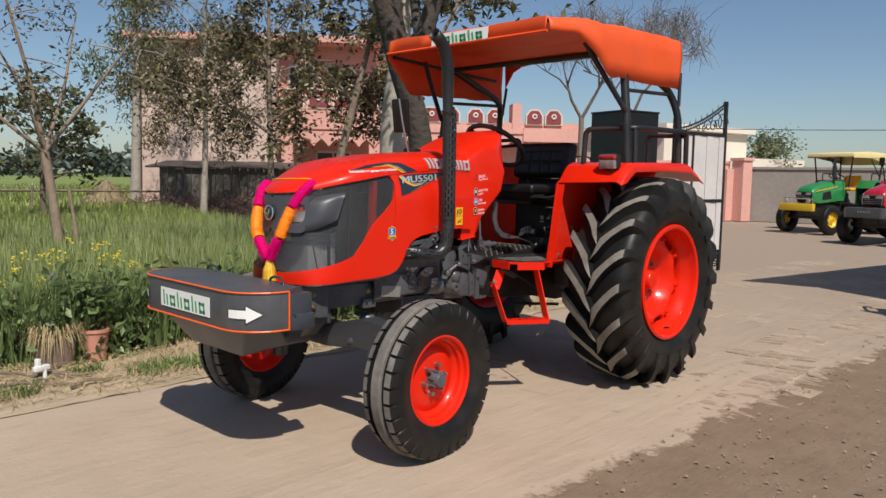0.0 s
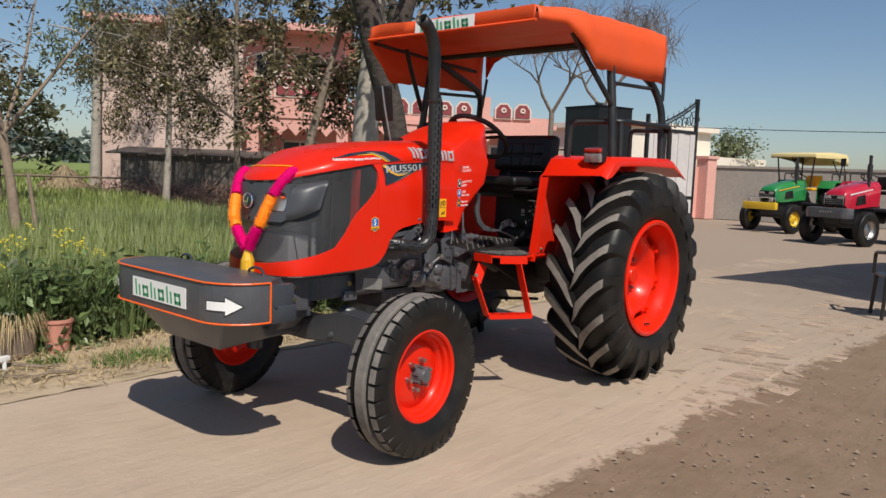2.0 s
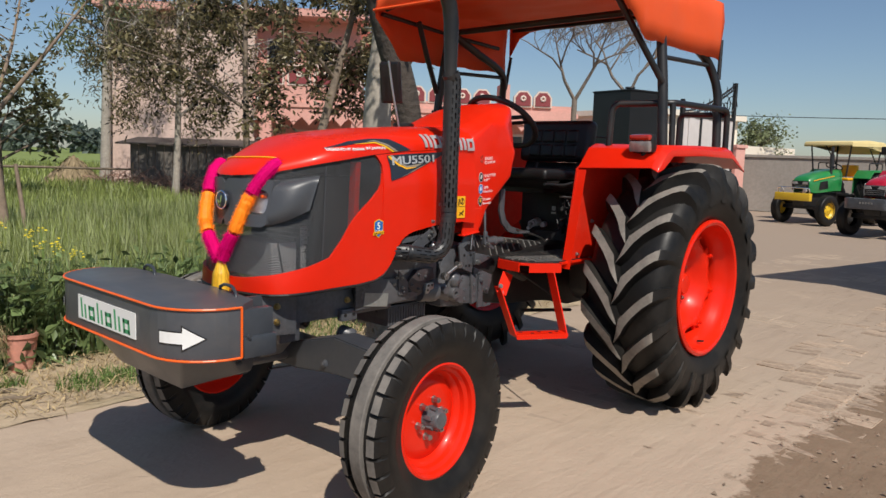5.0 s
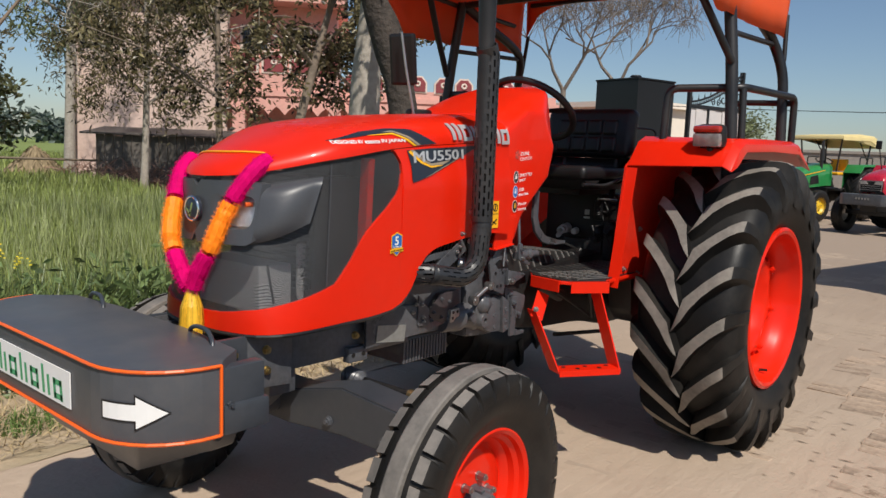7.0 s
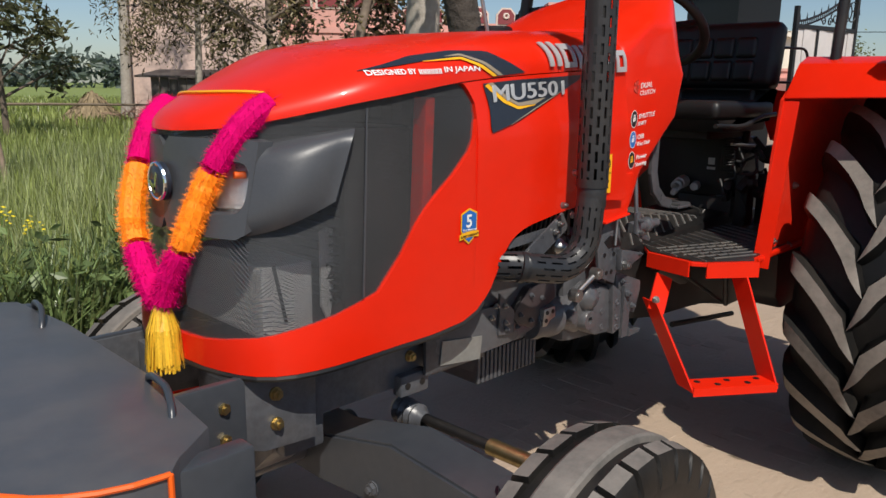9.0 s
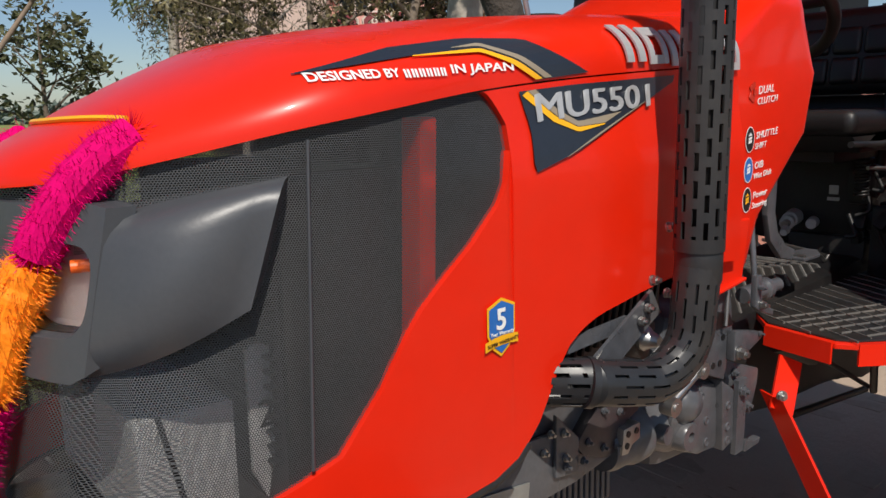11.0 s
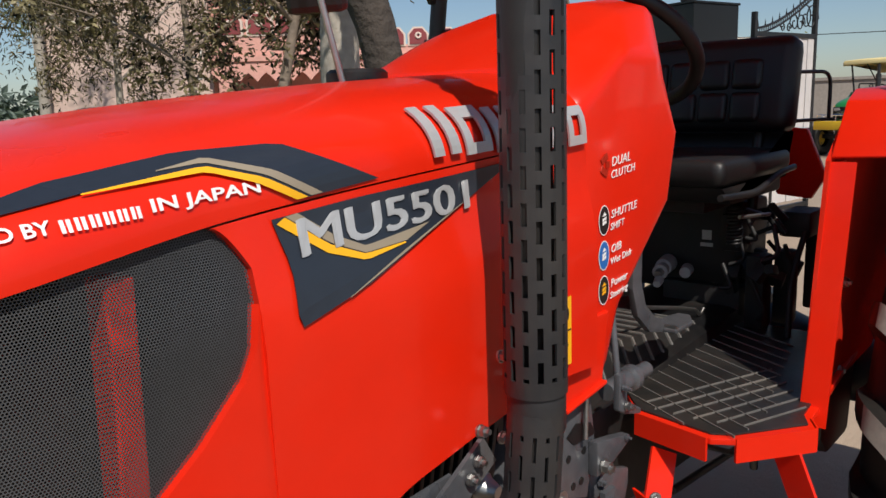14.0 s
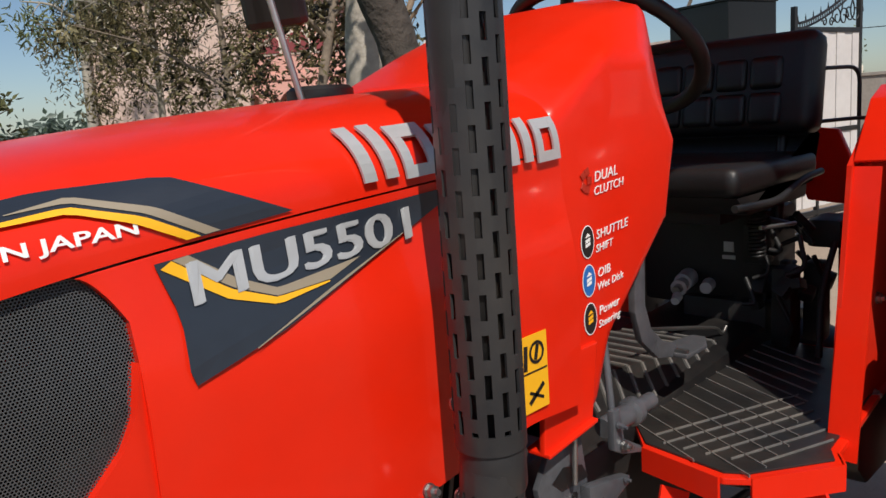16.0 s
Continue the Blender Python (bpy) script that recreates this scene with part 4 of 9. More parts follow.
sad = part("axle_saddle", bm, IRON, tractor, "grey cast axle pivot bracket", smooth=30)
bm = B()
rod(bm, (-2.40, 0, 0.475), (-2.04, 0, 0.475), 0.038, n=20)
part("pivot_pin", bm, IRON, sad, smooth=40)
for s in (-1, 1):
    bm = B()
    box(bm, (-2.30, s * 0.155, 0.615), (0.10, 0.05, 0.115), bevel=0.008)
    part("hanger", bm, IRON, sad, smooth=30)
for s in (-1, 1):
    for x, z in ((-2.496, 0.722), (-2.496, 0.660), (-2.384, 0.656), (-2.384, 0.718), (-2.02, 0.70), (-1.90, 0.705)):
        bolt(tractor, (x, s * (0.209 if x < -2.2 else 0.1925), z), (0, s, 0), 0.0115, 0.012, BRASS)
CASTING = mat("grey_engine_enamel", (0.072, 0.075, 0.084), 0.32, vary=0.30, fine=55, coarse=8, bump=0.30, dust=0.08)
MAROON = mat("dark_primer", (0.030, 0.022, 0.026), 0.40, vary=0.2, bump=0.15, dust=0.12)
bm = B()
prism(bm, [(-1.74, 0.63), (-1.73, 0.53), (-1.50, 0.53), (-1.485, 0.63)], "y", -0.140, 0.140, bevel=0.012)
sump = part("oil_sump", bm, CASTING, tractor, "finned grey oil sump", smooth=30)
for i in range(15):
    bm = B()
    box(bm, (-1.728 + i * 0.0165, 0, 0.578), (0.011, 0.290, 0.086), bevel=0.003)
    part("fin", bm, CASTING, sump)
bm = B()
box(bm, (-1.69, -0.03, 0.86), (0.42, 0.36, 0.30), bevel=0.03)
block = part("engine_case", bm, IRON, tractor, "dark grey engine block", smooth=30)
for i in range(15):
    bm = B()
    x = -1.815 + i * 0.0185
    box(bm, (x, -0.262, 0.945 + (x + 1.815) * 0.13), (0.008, 0.035, 0.085), (0, 14, 0), bevel=0.002)
    part("manifold_slat", bm, BLACK, block)
# frame plate beside the engine with an upright leaf, bolts and a dark triangular cover
bm = B()
prism(bm, [(-2.00, 0.655), (-1.700, 0.668), (-1.600, 0.684), (-1.585, 0.702), (-1.690, 0.742), (-1.760, 0.772), (-2.00, 0.790)], "y", -0.226, -0.216, bevel=0.002)
fp = part("frame_plate", bm, CASTING, tractor, "grey bolted frame plate beside the engine", smooth=30)
bm = B()
prism(bm, [(-1.757, 0.698), (-1.700, 0.690), (-1.700, 0.752), (-1.757, 0.806)], "y", -0.234, -0.226, bevel=0.002)
part("plate_leaf", bm, CASTING, fp)
bm = B()
prism(bm, [(-1.640, 0.800), (-1.706, 0.736), (-1.685, 0.714), (-1.622, 0.688), (-1.580, 0.698), (-1.566, 0.738), (-1.528, 0.752), (-1.535, 0.802)], "y", -0.232, -0.205, bevel=0.004)
cover = part("timing_cover", bm, MAROON, tractor, "dark maroon triangular engine cover", smooth=30)
for x, z in ((-1.634, 0.780), (-1.632, 0.712), (-1.59, 0.765), (-1.596, 0.705), (-1.675, 0.735)):
    bolt(cover, (x, -0.233, z), (0, -1, 0), 0.006, 0.005, IRON)
for x, z in ((-1.735, 0.728), (-1.733, 0.712), (-1.690, 0.708), (-1.780, 0.748), (-1.765, 0.775), (-1.74, 0.772)):
    bolt(fp, (x, -0.235 if x > -1.757 else -0.227, z), (0, -1, 0), 0.0060, 0.006, ZINC if z > 0.72 else IRON)
bm = B()
prism(bm, [(-1.592, 0.735), (-1.545, 0.737), (-1.543, 0.706), (-1.566, 0.700), (-1.578, 0.686), (-1.597, 0.688)], "y", -0.246, -0.205, bevel=0.003)
fl = part("starter_flange", bm, ZINC, tractor, "bare metal flange with bolt holes", smooth=30)
for x, z in ((-1.580, 0.724), (-1.556, 0.724), (-1.583, 0.703)):
    bm = B()
    rod(bm, (x, -0.2455, z), (x, -0.2475, z), 0.006, n=12)
    part("bolt_hole", bm, BLACK, fl)
# starter barrel between the flange and the clutch housing
bm = B()
lathe(bm, [(0.0001, -1.60), (0.045, -1.60), (0.050, -1.585), (0.050, -1.540), (0.056, -1.530), (0.056, -1.500), (0.045, -1.490), (0.050, -1.46), (0.066, -1.42)], (0, -0.195, 0.690), n=28, axis="x")
st_ = part("starter_barrel", bm, CASTING, tractor, "grey starter barrel", smooth=40)
bm = B()
rod(bm, (-1.478, -0.20, 0.690), (-1.472, -0.258, 0.692), 0.020, 0.018, n=18)
part("barrel_boss", bm, CASTING, st_, smooth=40)
bm = B()
strap(bm, (-1.765, -0.318, 0.905), (-1.632, -0.325, 0.988), 0.046, 0.006, (-0.53, 0, 0.85))
arm = part("exhaust_bracket", bm, CASTING, tractor, "grey diagonal exhaust bracket")
bm = B()
strap(bm, (-1.812, -0.300, 0.948), (-1.690, -0.312, 0.962), 0.022, 0.005, (0, 0, 1))
part("bracket_brace", bm, CASTING, arm)
bm = B()
strap(bm, (-1.790, -0.321, 0.905), (-1.765, -0.321, 0.930), 0.016, 0.005, (0.7, 0, 0.7))
part("bracket_tab", bm, ZINC, arm)
bolt(arm, (-1.657, -0.328, 0.982), (0, -1, 0), 0.007, 0.008)
bolt(arm, (-1.672, -0.328, 0.964), (0, -1, 0), 0.007, 0.008)
bolt(arm, (-1.785, -0.338, 0.922), (0, -1, 0), 0.008, 0.008)
bolt(tractor, (-1.618, -0.335, 1.000), (0, -1, 0), 0.007, 0.008)
bm = B()
lathe(bm, [(0.0001, -0.034), (0.008, -0.034), (0.010, -0.031), (0.017, -0.012), (0.021, -0.009), (0.021, 0.0)], (-1.606, -0.285, 0.914), n=10)
pump = part("feed_pump", bm, ZINC, block, "bright metal pump cap", smooth=40)
bm = B()
box(bm, (-1.606, -0.262, 0.912), (0.07, 0.05, 0.07), (0, 20, 0), bevel=0.012)
part("pump_body", bm, BLACK, pump, smooth=35)
# clutch housing: bell with a rounded boss, machined flange and a tall bracket plate
bm = B()
prism(bm, [(-1.460, 0.600), (-1.290, 0.585), (-1.255, 0.62), (-1.240, 0.82), (-1.260, 0.90), (-1.42, 0.90), (-1.470, 0.80)], "y", -0.215, 0.215, bevel=0.03)
gear = part("clutch_housing", bm, CASTING, tractor, "grey cast clutch housing", smooth=35)
bm = B()
prism(bm, [(-1.436, 0.660), (-1.418, 0.640), (-1.356, 0.612), (-1.280, 0.606), (-1.284, 0.746), (-1.345, 0.760), (-1.372, 0.742), (-1.404, 0.768), (-1.448, 0.752), (-1.455, 0.705)], "y", -0.254, -0.19, bevel=0.016)
part("housing_bulge", bm, CASTING, gear, smooth=45)
bm = B()
lathe(bm, [(0.009, -0.006), (0.010, -0.016), (0.026, -0.016), (0.030, -0.010), (0.034, 0.03)], (-1.410, -0.252, 0.672), n=26)
boss = part("housing_boss", bm, CASTING, gear, smooth=40)
bm = B()
rod(bm, (-1.410, -0.2585, 0.672), (-1.410, -0.2555, 0.672), 0.0092, n=14)
part("plug_hole", bm, BLACK, boss)
bm = B()
lathe(bm, [(0.0001, -0.03), (0.022, -0.027), (0.038, -0.012), (0.044, 0.02)], (-1.408, -0.248, 0.735), n=26)
part("housing_dome", bm, CASTING, gear, smooth=60)
bm = B()
prism(bm, [(-1.306, 0.758), (-1.259, 0.728), (-1.253, 0.616), (-1.292, 0.606)], "y", -0.268, -0.20, bevel=0.003)
fl2 = part("housing_flange", bm, CASTING, gear, smooth=30)
for x, z, p_, y_ in ((-1.279, 0.700, fl2, -0.2675), (-1.279, 0.655, fl2, -0.2675), (-1.277, 0.625, fl2, -0.2675), (-1.335, 0.680, gear, -0.2535), (-1.333, 0.634, gear, -0.2535), (-1.356, 0.735, gear, -0.2535)):
    bm = B()
    lathe(bm, [(0.0001, -0.0015), (0.0055, -0.0015), (0.0058, -0.003), (0.0085, -0.003), (0.0092, 0.0)], (x, y_, z), n=14)
    part("bolt_hole", bm, IRON, p_)
bm = B()
prism(bm, [(-1.387, 0.794), (-1.404, 0.893), (-1.372, 0.940), (-1.300, 0.948), (-1.285, 0.860), (-1.308, 0.762), (-1.345, 0.776)], "y", -0.272, -0.262, bevel=0.002)
plate = part("side_bracket", bm, CASTING, gear, "grey bracket plate with bolt holes", smooth=30)
bm = B()
prism(bm, [(-1.372, 0.890), (-1.345, 0.905), (-1.300, 0.892), (-1.285, 0.868), (-1.350, 0.870)], "y", -0.2735, -0.2725)
part("plate_recess", bm, BLACK, plate)
for x, z in ((-1.366, 0.852), (-1.320, 0.850), (-1.328, 0.80), (-1.352, 0.80)):
    bm = B()
    rod(bm, (x, -0.2715, z), (x, -0.2735, z), 0.0065, n=14)
    part("bolt_hole", bm, BLACK, plate)
bm = B()
prism(bm, [(-1.306, 0.862), (-1.246, 0.850), (-1.196, 0.838), (-1.200, 0.826), (-1.262, 0.806), (-1.306, 0.802)], "y", -0.290, -0.272, bevel=0.003)
part("bracket_ear", bm, CASTING, plate, smooth=30)
bolt(plate, (-1.290, -0.291, 0.816), (0, -1, 0), 0.011, 0.014)
bolt(plate, (-1.212, -0.291, 0.838), (0, -1, 0), 0.005, 0.004, IRON)
bm = B()
prism(bm, [(-1.265, 0.785), (-1.125, 0.735), (-1.125, 0.705), (-1.150, 0.640), (-1.178, 0.648), (-1.20, 0.70), (-1.262, 0.72)], "y", -0.250, -0.236, bevel=0.003)
br2 = part("step_bracket", bm, CASTING, tractor, "grey step mounting bracket", smooth=30)
for x, z in ((-1.232, 0.752), (-1.222, 0.728), (-1.17, 0.665)):
    bolt(br2, (x, -0.251, z), (0, -1, 0), 0.008, 0.008, IRON)
# flat lever with a turned foot, and the bright link above it
bm = B()
strap(bm, (-1.237, -0.270, 0.745), (-1.238, -0.270, 0.588), 0.034, 0.010, (1, 0, 0))
lev = part("release_lever", bm, CASTING, gear, "flat grey release lever", smooth=30)
bm = B()
prism(bm, [(-1.224, 0.586), (-1.166, 0.588), (-1.160, 0.600), (-1.185, 0.598), (-1.222, 0.612)], "y", -0.280, -0.262, bevel=0.002)
part("lever_foot", bm, CASTING, lev)
bolt(lev, (-1.240, -0.276, 0.722), (0, -1, 0), 0.010, 0.010, IRON)
bm = B()
rod(bm, (-1.419, -0.280, 0.808), (-1.508, -0.280, 0.766), 0.0085, 0.007, n=12)
link = part("steel_link", bm, STEEL, tractor, "bright steel linkage", smooth=40)
for x, z, r_ in ((-1.417, 0.811, 0.0155), (-1.508, 0.766, 0.0175)):
    bm = B()
    lathe(bm, [(0.0001, -0.012), (r_ * 0.45, -0.012), (r_ * 0.5, -0.009), (r_, -0.009), (r_, 0.016), (0.0001, 0.016)], (x, -0.285, z), n=18)
    part("link_eye", bm, STEEL, link, smooth=40)
for name_, p_, q_, r_, m_ in (("bright_rod", (-1.324, -0.280, 0.960), (-1.334, -0.284, 0.878), 0.0042, STEEL),
                              ("upright_rod", (-1.212, -0.258, 1.090), (-1.238, -0.290, 0.925), 0.0058, CASTING)):
    bm = B()
    rod(bm, p_, q_, r_, n=10)
    part(name_, bm, m_, tractor, smooth=60)
bm = B()
prism(bm, [(-1.250, 0.962), (-1.230, 0.962), (-1.222, 0.910), (-1.172, 0.880), (-1.174, 0.870), (-1.226, 0.886), (-1.250, 0.900)], "y", -0.298, -0.286, bevel=0.003)
bell = part("bell_crank", bm, CASTING, tractor, "grey bell crank below the cowl", smooth=30)
bolt(bell, (-1.228, -0.299, 0.902), (0, -1, 0), 0.007, 0.010)
bolt(bell, (-1.240, -0.299, 0.938), (0, -1, 0), 0.005, 0.010, IRON)
bm = B()
lathe(bm, [(0.0001, -1.20), (0.016, -1.20), (0.018, -1.19), (0.018, -1.125), (0.024, -1.12), (0.024, -1.105), (0.014, -1.10), (0.014, -1.05)], (0, -0.245, 0.905), n=18, axis="x")
part("cross_shaft", bm, CASTING, tractor, smooth=40)
bm = B()
box(bm, (-1.886, -0.2285, 0.690), (0.137, 0.003, 0.058), (0, 7, 0), bevel=0.0005)
part("maker_plate", bm, mat("aluminium_plate", (0.30, 0.30, 0.28), 0.4, metal=0.4, vary=0.2), tractor, "small metal data plate")
# gearbox tunnel and rear axle
bm = B()
prism(bm, [(-1.26, 0.60), (-0.85, 0.535), (-0.55, 0.520), (-0.44, 0.505), (-0.26, 0.465), (0.12, 0.465), (0.14, 0.80), (-0.2, 0.86), (-1.26, 0.80)], "y", -0.16, 0.16, bevel=0.03)
rh = part("rear_housing", bm, BLACK, tractor, "black gearbox and rear axle housing", smooth=35)
for s in (-1, 1):
    bm = B()
    prism(bm, [(-0.52, 0.785), (-0.50, 0.600), (-0.44, 0.545), (-0.26, 0.540), (-0.22, 0.785)], "y", s * 0.42, s * 0.30, bevel=0.02)
    part("brake_housing", bm, BLACK, rh, smooth=35)
    bm = B()
    lathe(bm, [(0.155, 0.14), (0.14, 0.20), (0.105, 0.30), (0.09, 0.36), (0.09, 0.58), (0.13, 0.60), (0.13, 0.62)] if s > 0 else [(0.155, -0.14), (0.14, -0.20), (0.105, -0.30), (0.09, -0.36), (0.09, -0.58), (0.13, -0.60), (0.13, -0.62)], (-0.1, 0, 0.66), n=28)
    part("axle_trumpet", bm, BLACK, rh, smooth=40)
for p_, q_, r_ in (((-0.955, -0.30, 0.735), (-0.64, -0.30, 0.580), 0.006), ((-0.735, -0.16, 0.490), (-0.25, -0.16, 0.432), 0.010), ((-0.80, -0.36, 0.78), (-0.72, -0.34, 0.60), 0.009), ((-0.98, -0.22, 0.76), (-0.84, -0.24, 0.70), 0.030)):
    bm = B()
    rod(bm, p_, q_, r_, n=10)
    part("brake_linkage", bm, BLACK, rh, smooth=40)

# ---- front axle ----
bm = B()
secs = []
for y, z0, z1 in ((-0.62, 0.440, 0.572), (-0.33, 0.442, 0.592), (-0.075, 0.415, 0.530), (0.075, 0.415, 0.530), (0.28, 0.442, 0.592), (0.42, 0.440, 0.572)):
    secs.append([bm.verts.new(p) for p in ((-2.200, y, z0), (-2.075, y, z0), (-2.075, y, z1), (-2.200, y, z1))])
for a, b in zip(secs, secs[1:]):
    for i in range(4):
        bm.faces.new((a[i], a[(i + 1) % 4], b[(i + 1) % 4], b[i]))
bm.faces.new(secs[0])
bm.faces.new(secs[-1])
bmesh.ops.recalc_face_normals(bm, faces=bm.faces)
bmesh.ops.bevel(bm, geom=[e for e in bm.edges if e.calc_face_angle(0) > 0.5], offset=0.006, segments=2, affect="EDGES")
axle = part("front_axle", bm, DARK, tractor, "dark grey front axle beam", smooth=30)
for s in (-1, 1):
    bm = B()
    ky = 0.645 if s < 0 else 0.450
    rod(bm, (-2.135, s * ky, 0.27), (-2.135, s * (ky - 0.02), 0.60), 0.045, n=16)
    part("king_pin", bm, DARK, axle, smooth=30)
    bm = B()
    rod(bm, (-2.135, s * ky, 0.37), (-2.135 if s < 0 else -2.19, s * (ky + 0.15), 0.37), 0.05, 0.04, n=16)
    part("stub_axle", bm, DARK, axle, smooth=30)
    bm = B()
    box(bm, (-2.04, s * (ky - 0.055), 0.50), (0.19, 0.05, 0.03), bevel=0.006)
    part("steering_arm", bm, DARK, axle, smooth=30)
for s in (-1, 1):
    for u in ((0.28, 0.52) if s < 0 else (0.24, 0.38)):
        bolt(axle, (-2.200, s * u, 0.475), (-1, 0, 0), 0.014, 0.012, IRON)
for s in (-1, 1):
    bm = B()
    reach = 0.57 if s < 0 else 0.40
    rod(bm, (-1.995, s * 0.12, 0.545), (-1.955, s * reach, 0.530), 0.013)
    tie = part("tie_rod", bm, BLACK, tractor, "steel steering tie rod", smooth=40)
    bm = B()
    lathe(bm, [(0.022, 0.12), (0.034, 0.135), (0.026, 0.145), (0.034, 0.155), (0.026, 0.165), (0.033, 0.175), (0.025, 0.185), (0.032, 0.195), (0.024, 0.205), (0.018, 0.22)], (-1.992, 0, 0.545), n=16)
    for v in bm.verts:
        v.co.y *= s
        v.co.z -= 0.045 * (abs(v.co.y) - 0.12)
    if s < 0:
        bmesh.ops.reverse_faces(bm, faces=bm.faces)
    part("rod_boot", bm, IRON, tie, "grey ribbed boot", smooth=40)
    bm = B()
    rod(bm, (-1.970, s * (reach - 0.17), 0.536), (-1.957, s * (reach - 0.02), 0.531), 0.019)
    part("rod_sleeve", bm, BRASS, tie, smooth=40)
    bm = B()
    rod(bm, (-1.955, s * reach, 0.50), (-1.955, s * reach, 0.565), 0.022)
    part("ball_joint", bm, IRON, tie, smooth=40)


# ---- wheels ----
def tyre_profile(R, W, rim, out, crown=0.5):
    """Half profile of a tyre's section from the outer bead over the tread to the inner bead: (radius, offset)."""
    h = W / 2
    return [(rim - 0.015, out * h * 0.70), (rim + 0.02, out * h * 0.80), (rim + (R - rim) * 0.30, out * h * 0.97), (rim + (R - rim) * 0.55, out * h * 1.0),
            (rim + (R - rim) * 0.78, out * h * 0.95), (R * 0.962, out * h * 0.84), (R * 0.985, out * h * 0.70), (R * 0.997, out * h * 0.4), (R, 0.0)]


def tyre(bm, c, R, W, rim, n):
    p = tyre_profile(R, W, rim, -1)
    q = tyre_profile(R, W, rim, 1)[::-1][1:]
    lathe(bm, p + q, c, n=n)


def lug_bar(bm, c, a0, y0, a1, y1, r_base, r_top, width, drop, steps=4, bend=1.15, taper=(0.85, 1.15), foot=0.0, worn=1.0, flare=1.25):
    """One tread bar on a tyre: from angle a0 at offset y0 to angle a1 at y1, falling by drop towards its outer end."""
    rows = []
    for i in range(steps + 1):
        t = i / steps
        a, y = a0 + (a1 - a0) * t ** bend, y0 + (y1 - y0) * t
        fall = drop * max(0.0, (t - 0.45) / 0.55) ** 2
        w = width * (taper[0] + (taper[1] - taper[0]) * t) * (0.72 if t == 0 else 1.0) + width * foot * max(0.0, 1 - t / 0.30) ** 0.7
        da = w / r_top / 2
        row = []
        for aa, rr in ((a - da * flare, r_base - fall * 1.25), (a - da, r_top - fall), (a + da, r_top - fall), (a + da * flare, r_base - fall * 1.25)):
            row.append(bm.verts.new((c[0] + rr * math.cos(aa), c[1] + y, c[2] + rr * math.sin(aa))))
        rows.append(row)
    for k_, (a, b) in enumerate(zip(rows, rows[1:])):
        for j in range(3):
            f = bm.faces.new((a[j], a[j + 1], b[j + 1], b[j]))
            f.material_index = 0 if j == 1 and k_ < worn * steps else 1
    bm.faces.new(rows[0][::-1]).material_index = 1
    bm.faces.new(rows[-1]).material_index = 1


def on_tyre(c, r, y, a):
    """A point on a tyre: radius, offset along the axle, angle."""
    return (c[0] + r * math.cos(a), c[1] + y, max(0.001, c[2] + r * math.sin(a)))


def field_lug(bm, c, a0, h, R):
    """One tall tread bar of the drive tyre: a broad heel at the middle, a bent bar, and a foot that falls down the shoulder."""
    rows = []
    top, base = R + 0.058, R - 0.012
    # offset along the axle, width, fall of the top, twist of the end
    for y, w, fall, twist in ((-0.006, 0.050, 0.006, 0.034), (0.008, 0.074, 0.001, 0.020), (0.028, 0.074, 0.0, 0.004), (0.058, 0.056, 0.0, 0.0), (0.100, 0.048, 0.001, 0.0), (0.150, 0.046, 0.004, 0.0),
                              (0.182, 0.045, 0.010, 0.0), (0.198, 0.044, 0.020, 0.0), (0.214, 0.042, 0.050, 0.0), (0.230, 0.040, 0.105, 0.0)):
        a = a0 - 2.25 * y + 3.0 * y * y + twist
        fl = max(0.0, y - 0.17)
        row = []
        for k, r in ((-1.75, base - fall - fl * 0.5), (-1.22, base + 0.020 - fall), (-1.0, top - fall), (1.0, top - fall), (1.22, base + 0.020 - fall), (1.75, base - fall - fl * 0.5)):
            # the two sides of the bar end a little apart, so that its heel is cut on the slant
            shift = 0.010 * k if y < 0.02 else 0.0
            row.append(bm.verts.new(on_tyre(c, r, h * (y - shift), a + k * w * 0.60 / top)))
        rows.append(row)
    for n_, (p, q) in enumerate(zip(rows, rows[1:])):
        for j in range(5):
            bm.faces.new((p[j], p[j + 1], q[j + 1], q[j])).material_index = 0 if j == 2 and n_ < 7 else 1
    bm.faces.new(rows[0][::-1]).material_index = 1
    bm.faces.new(rows[-1]).material_index = 1
    bmesh.ops.recalc_face_normals(bm, faces=bm.faces)


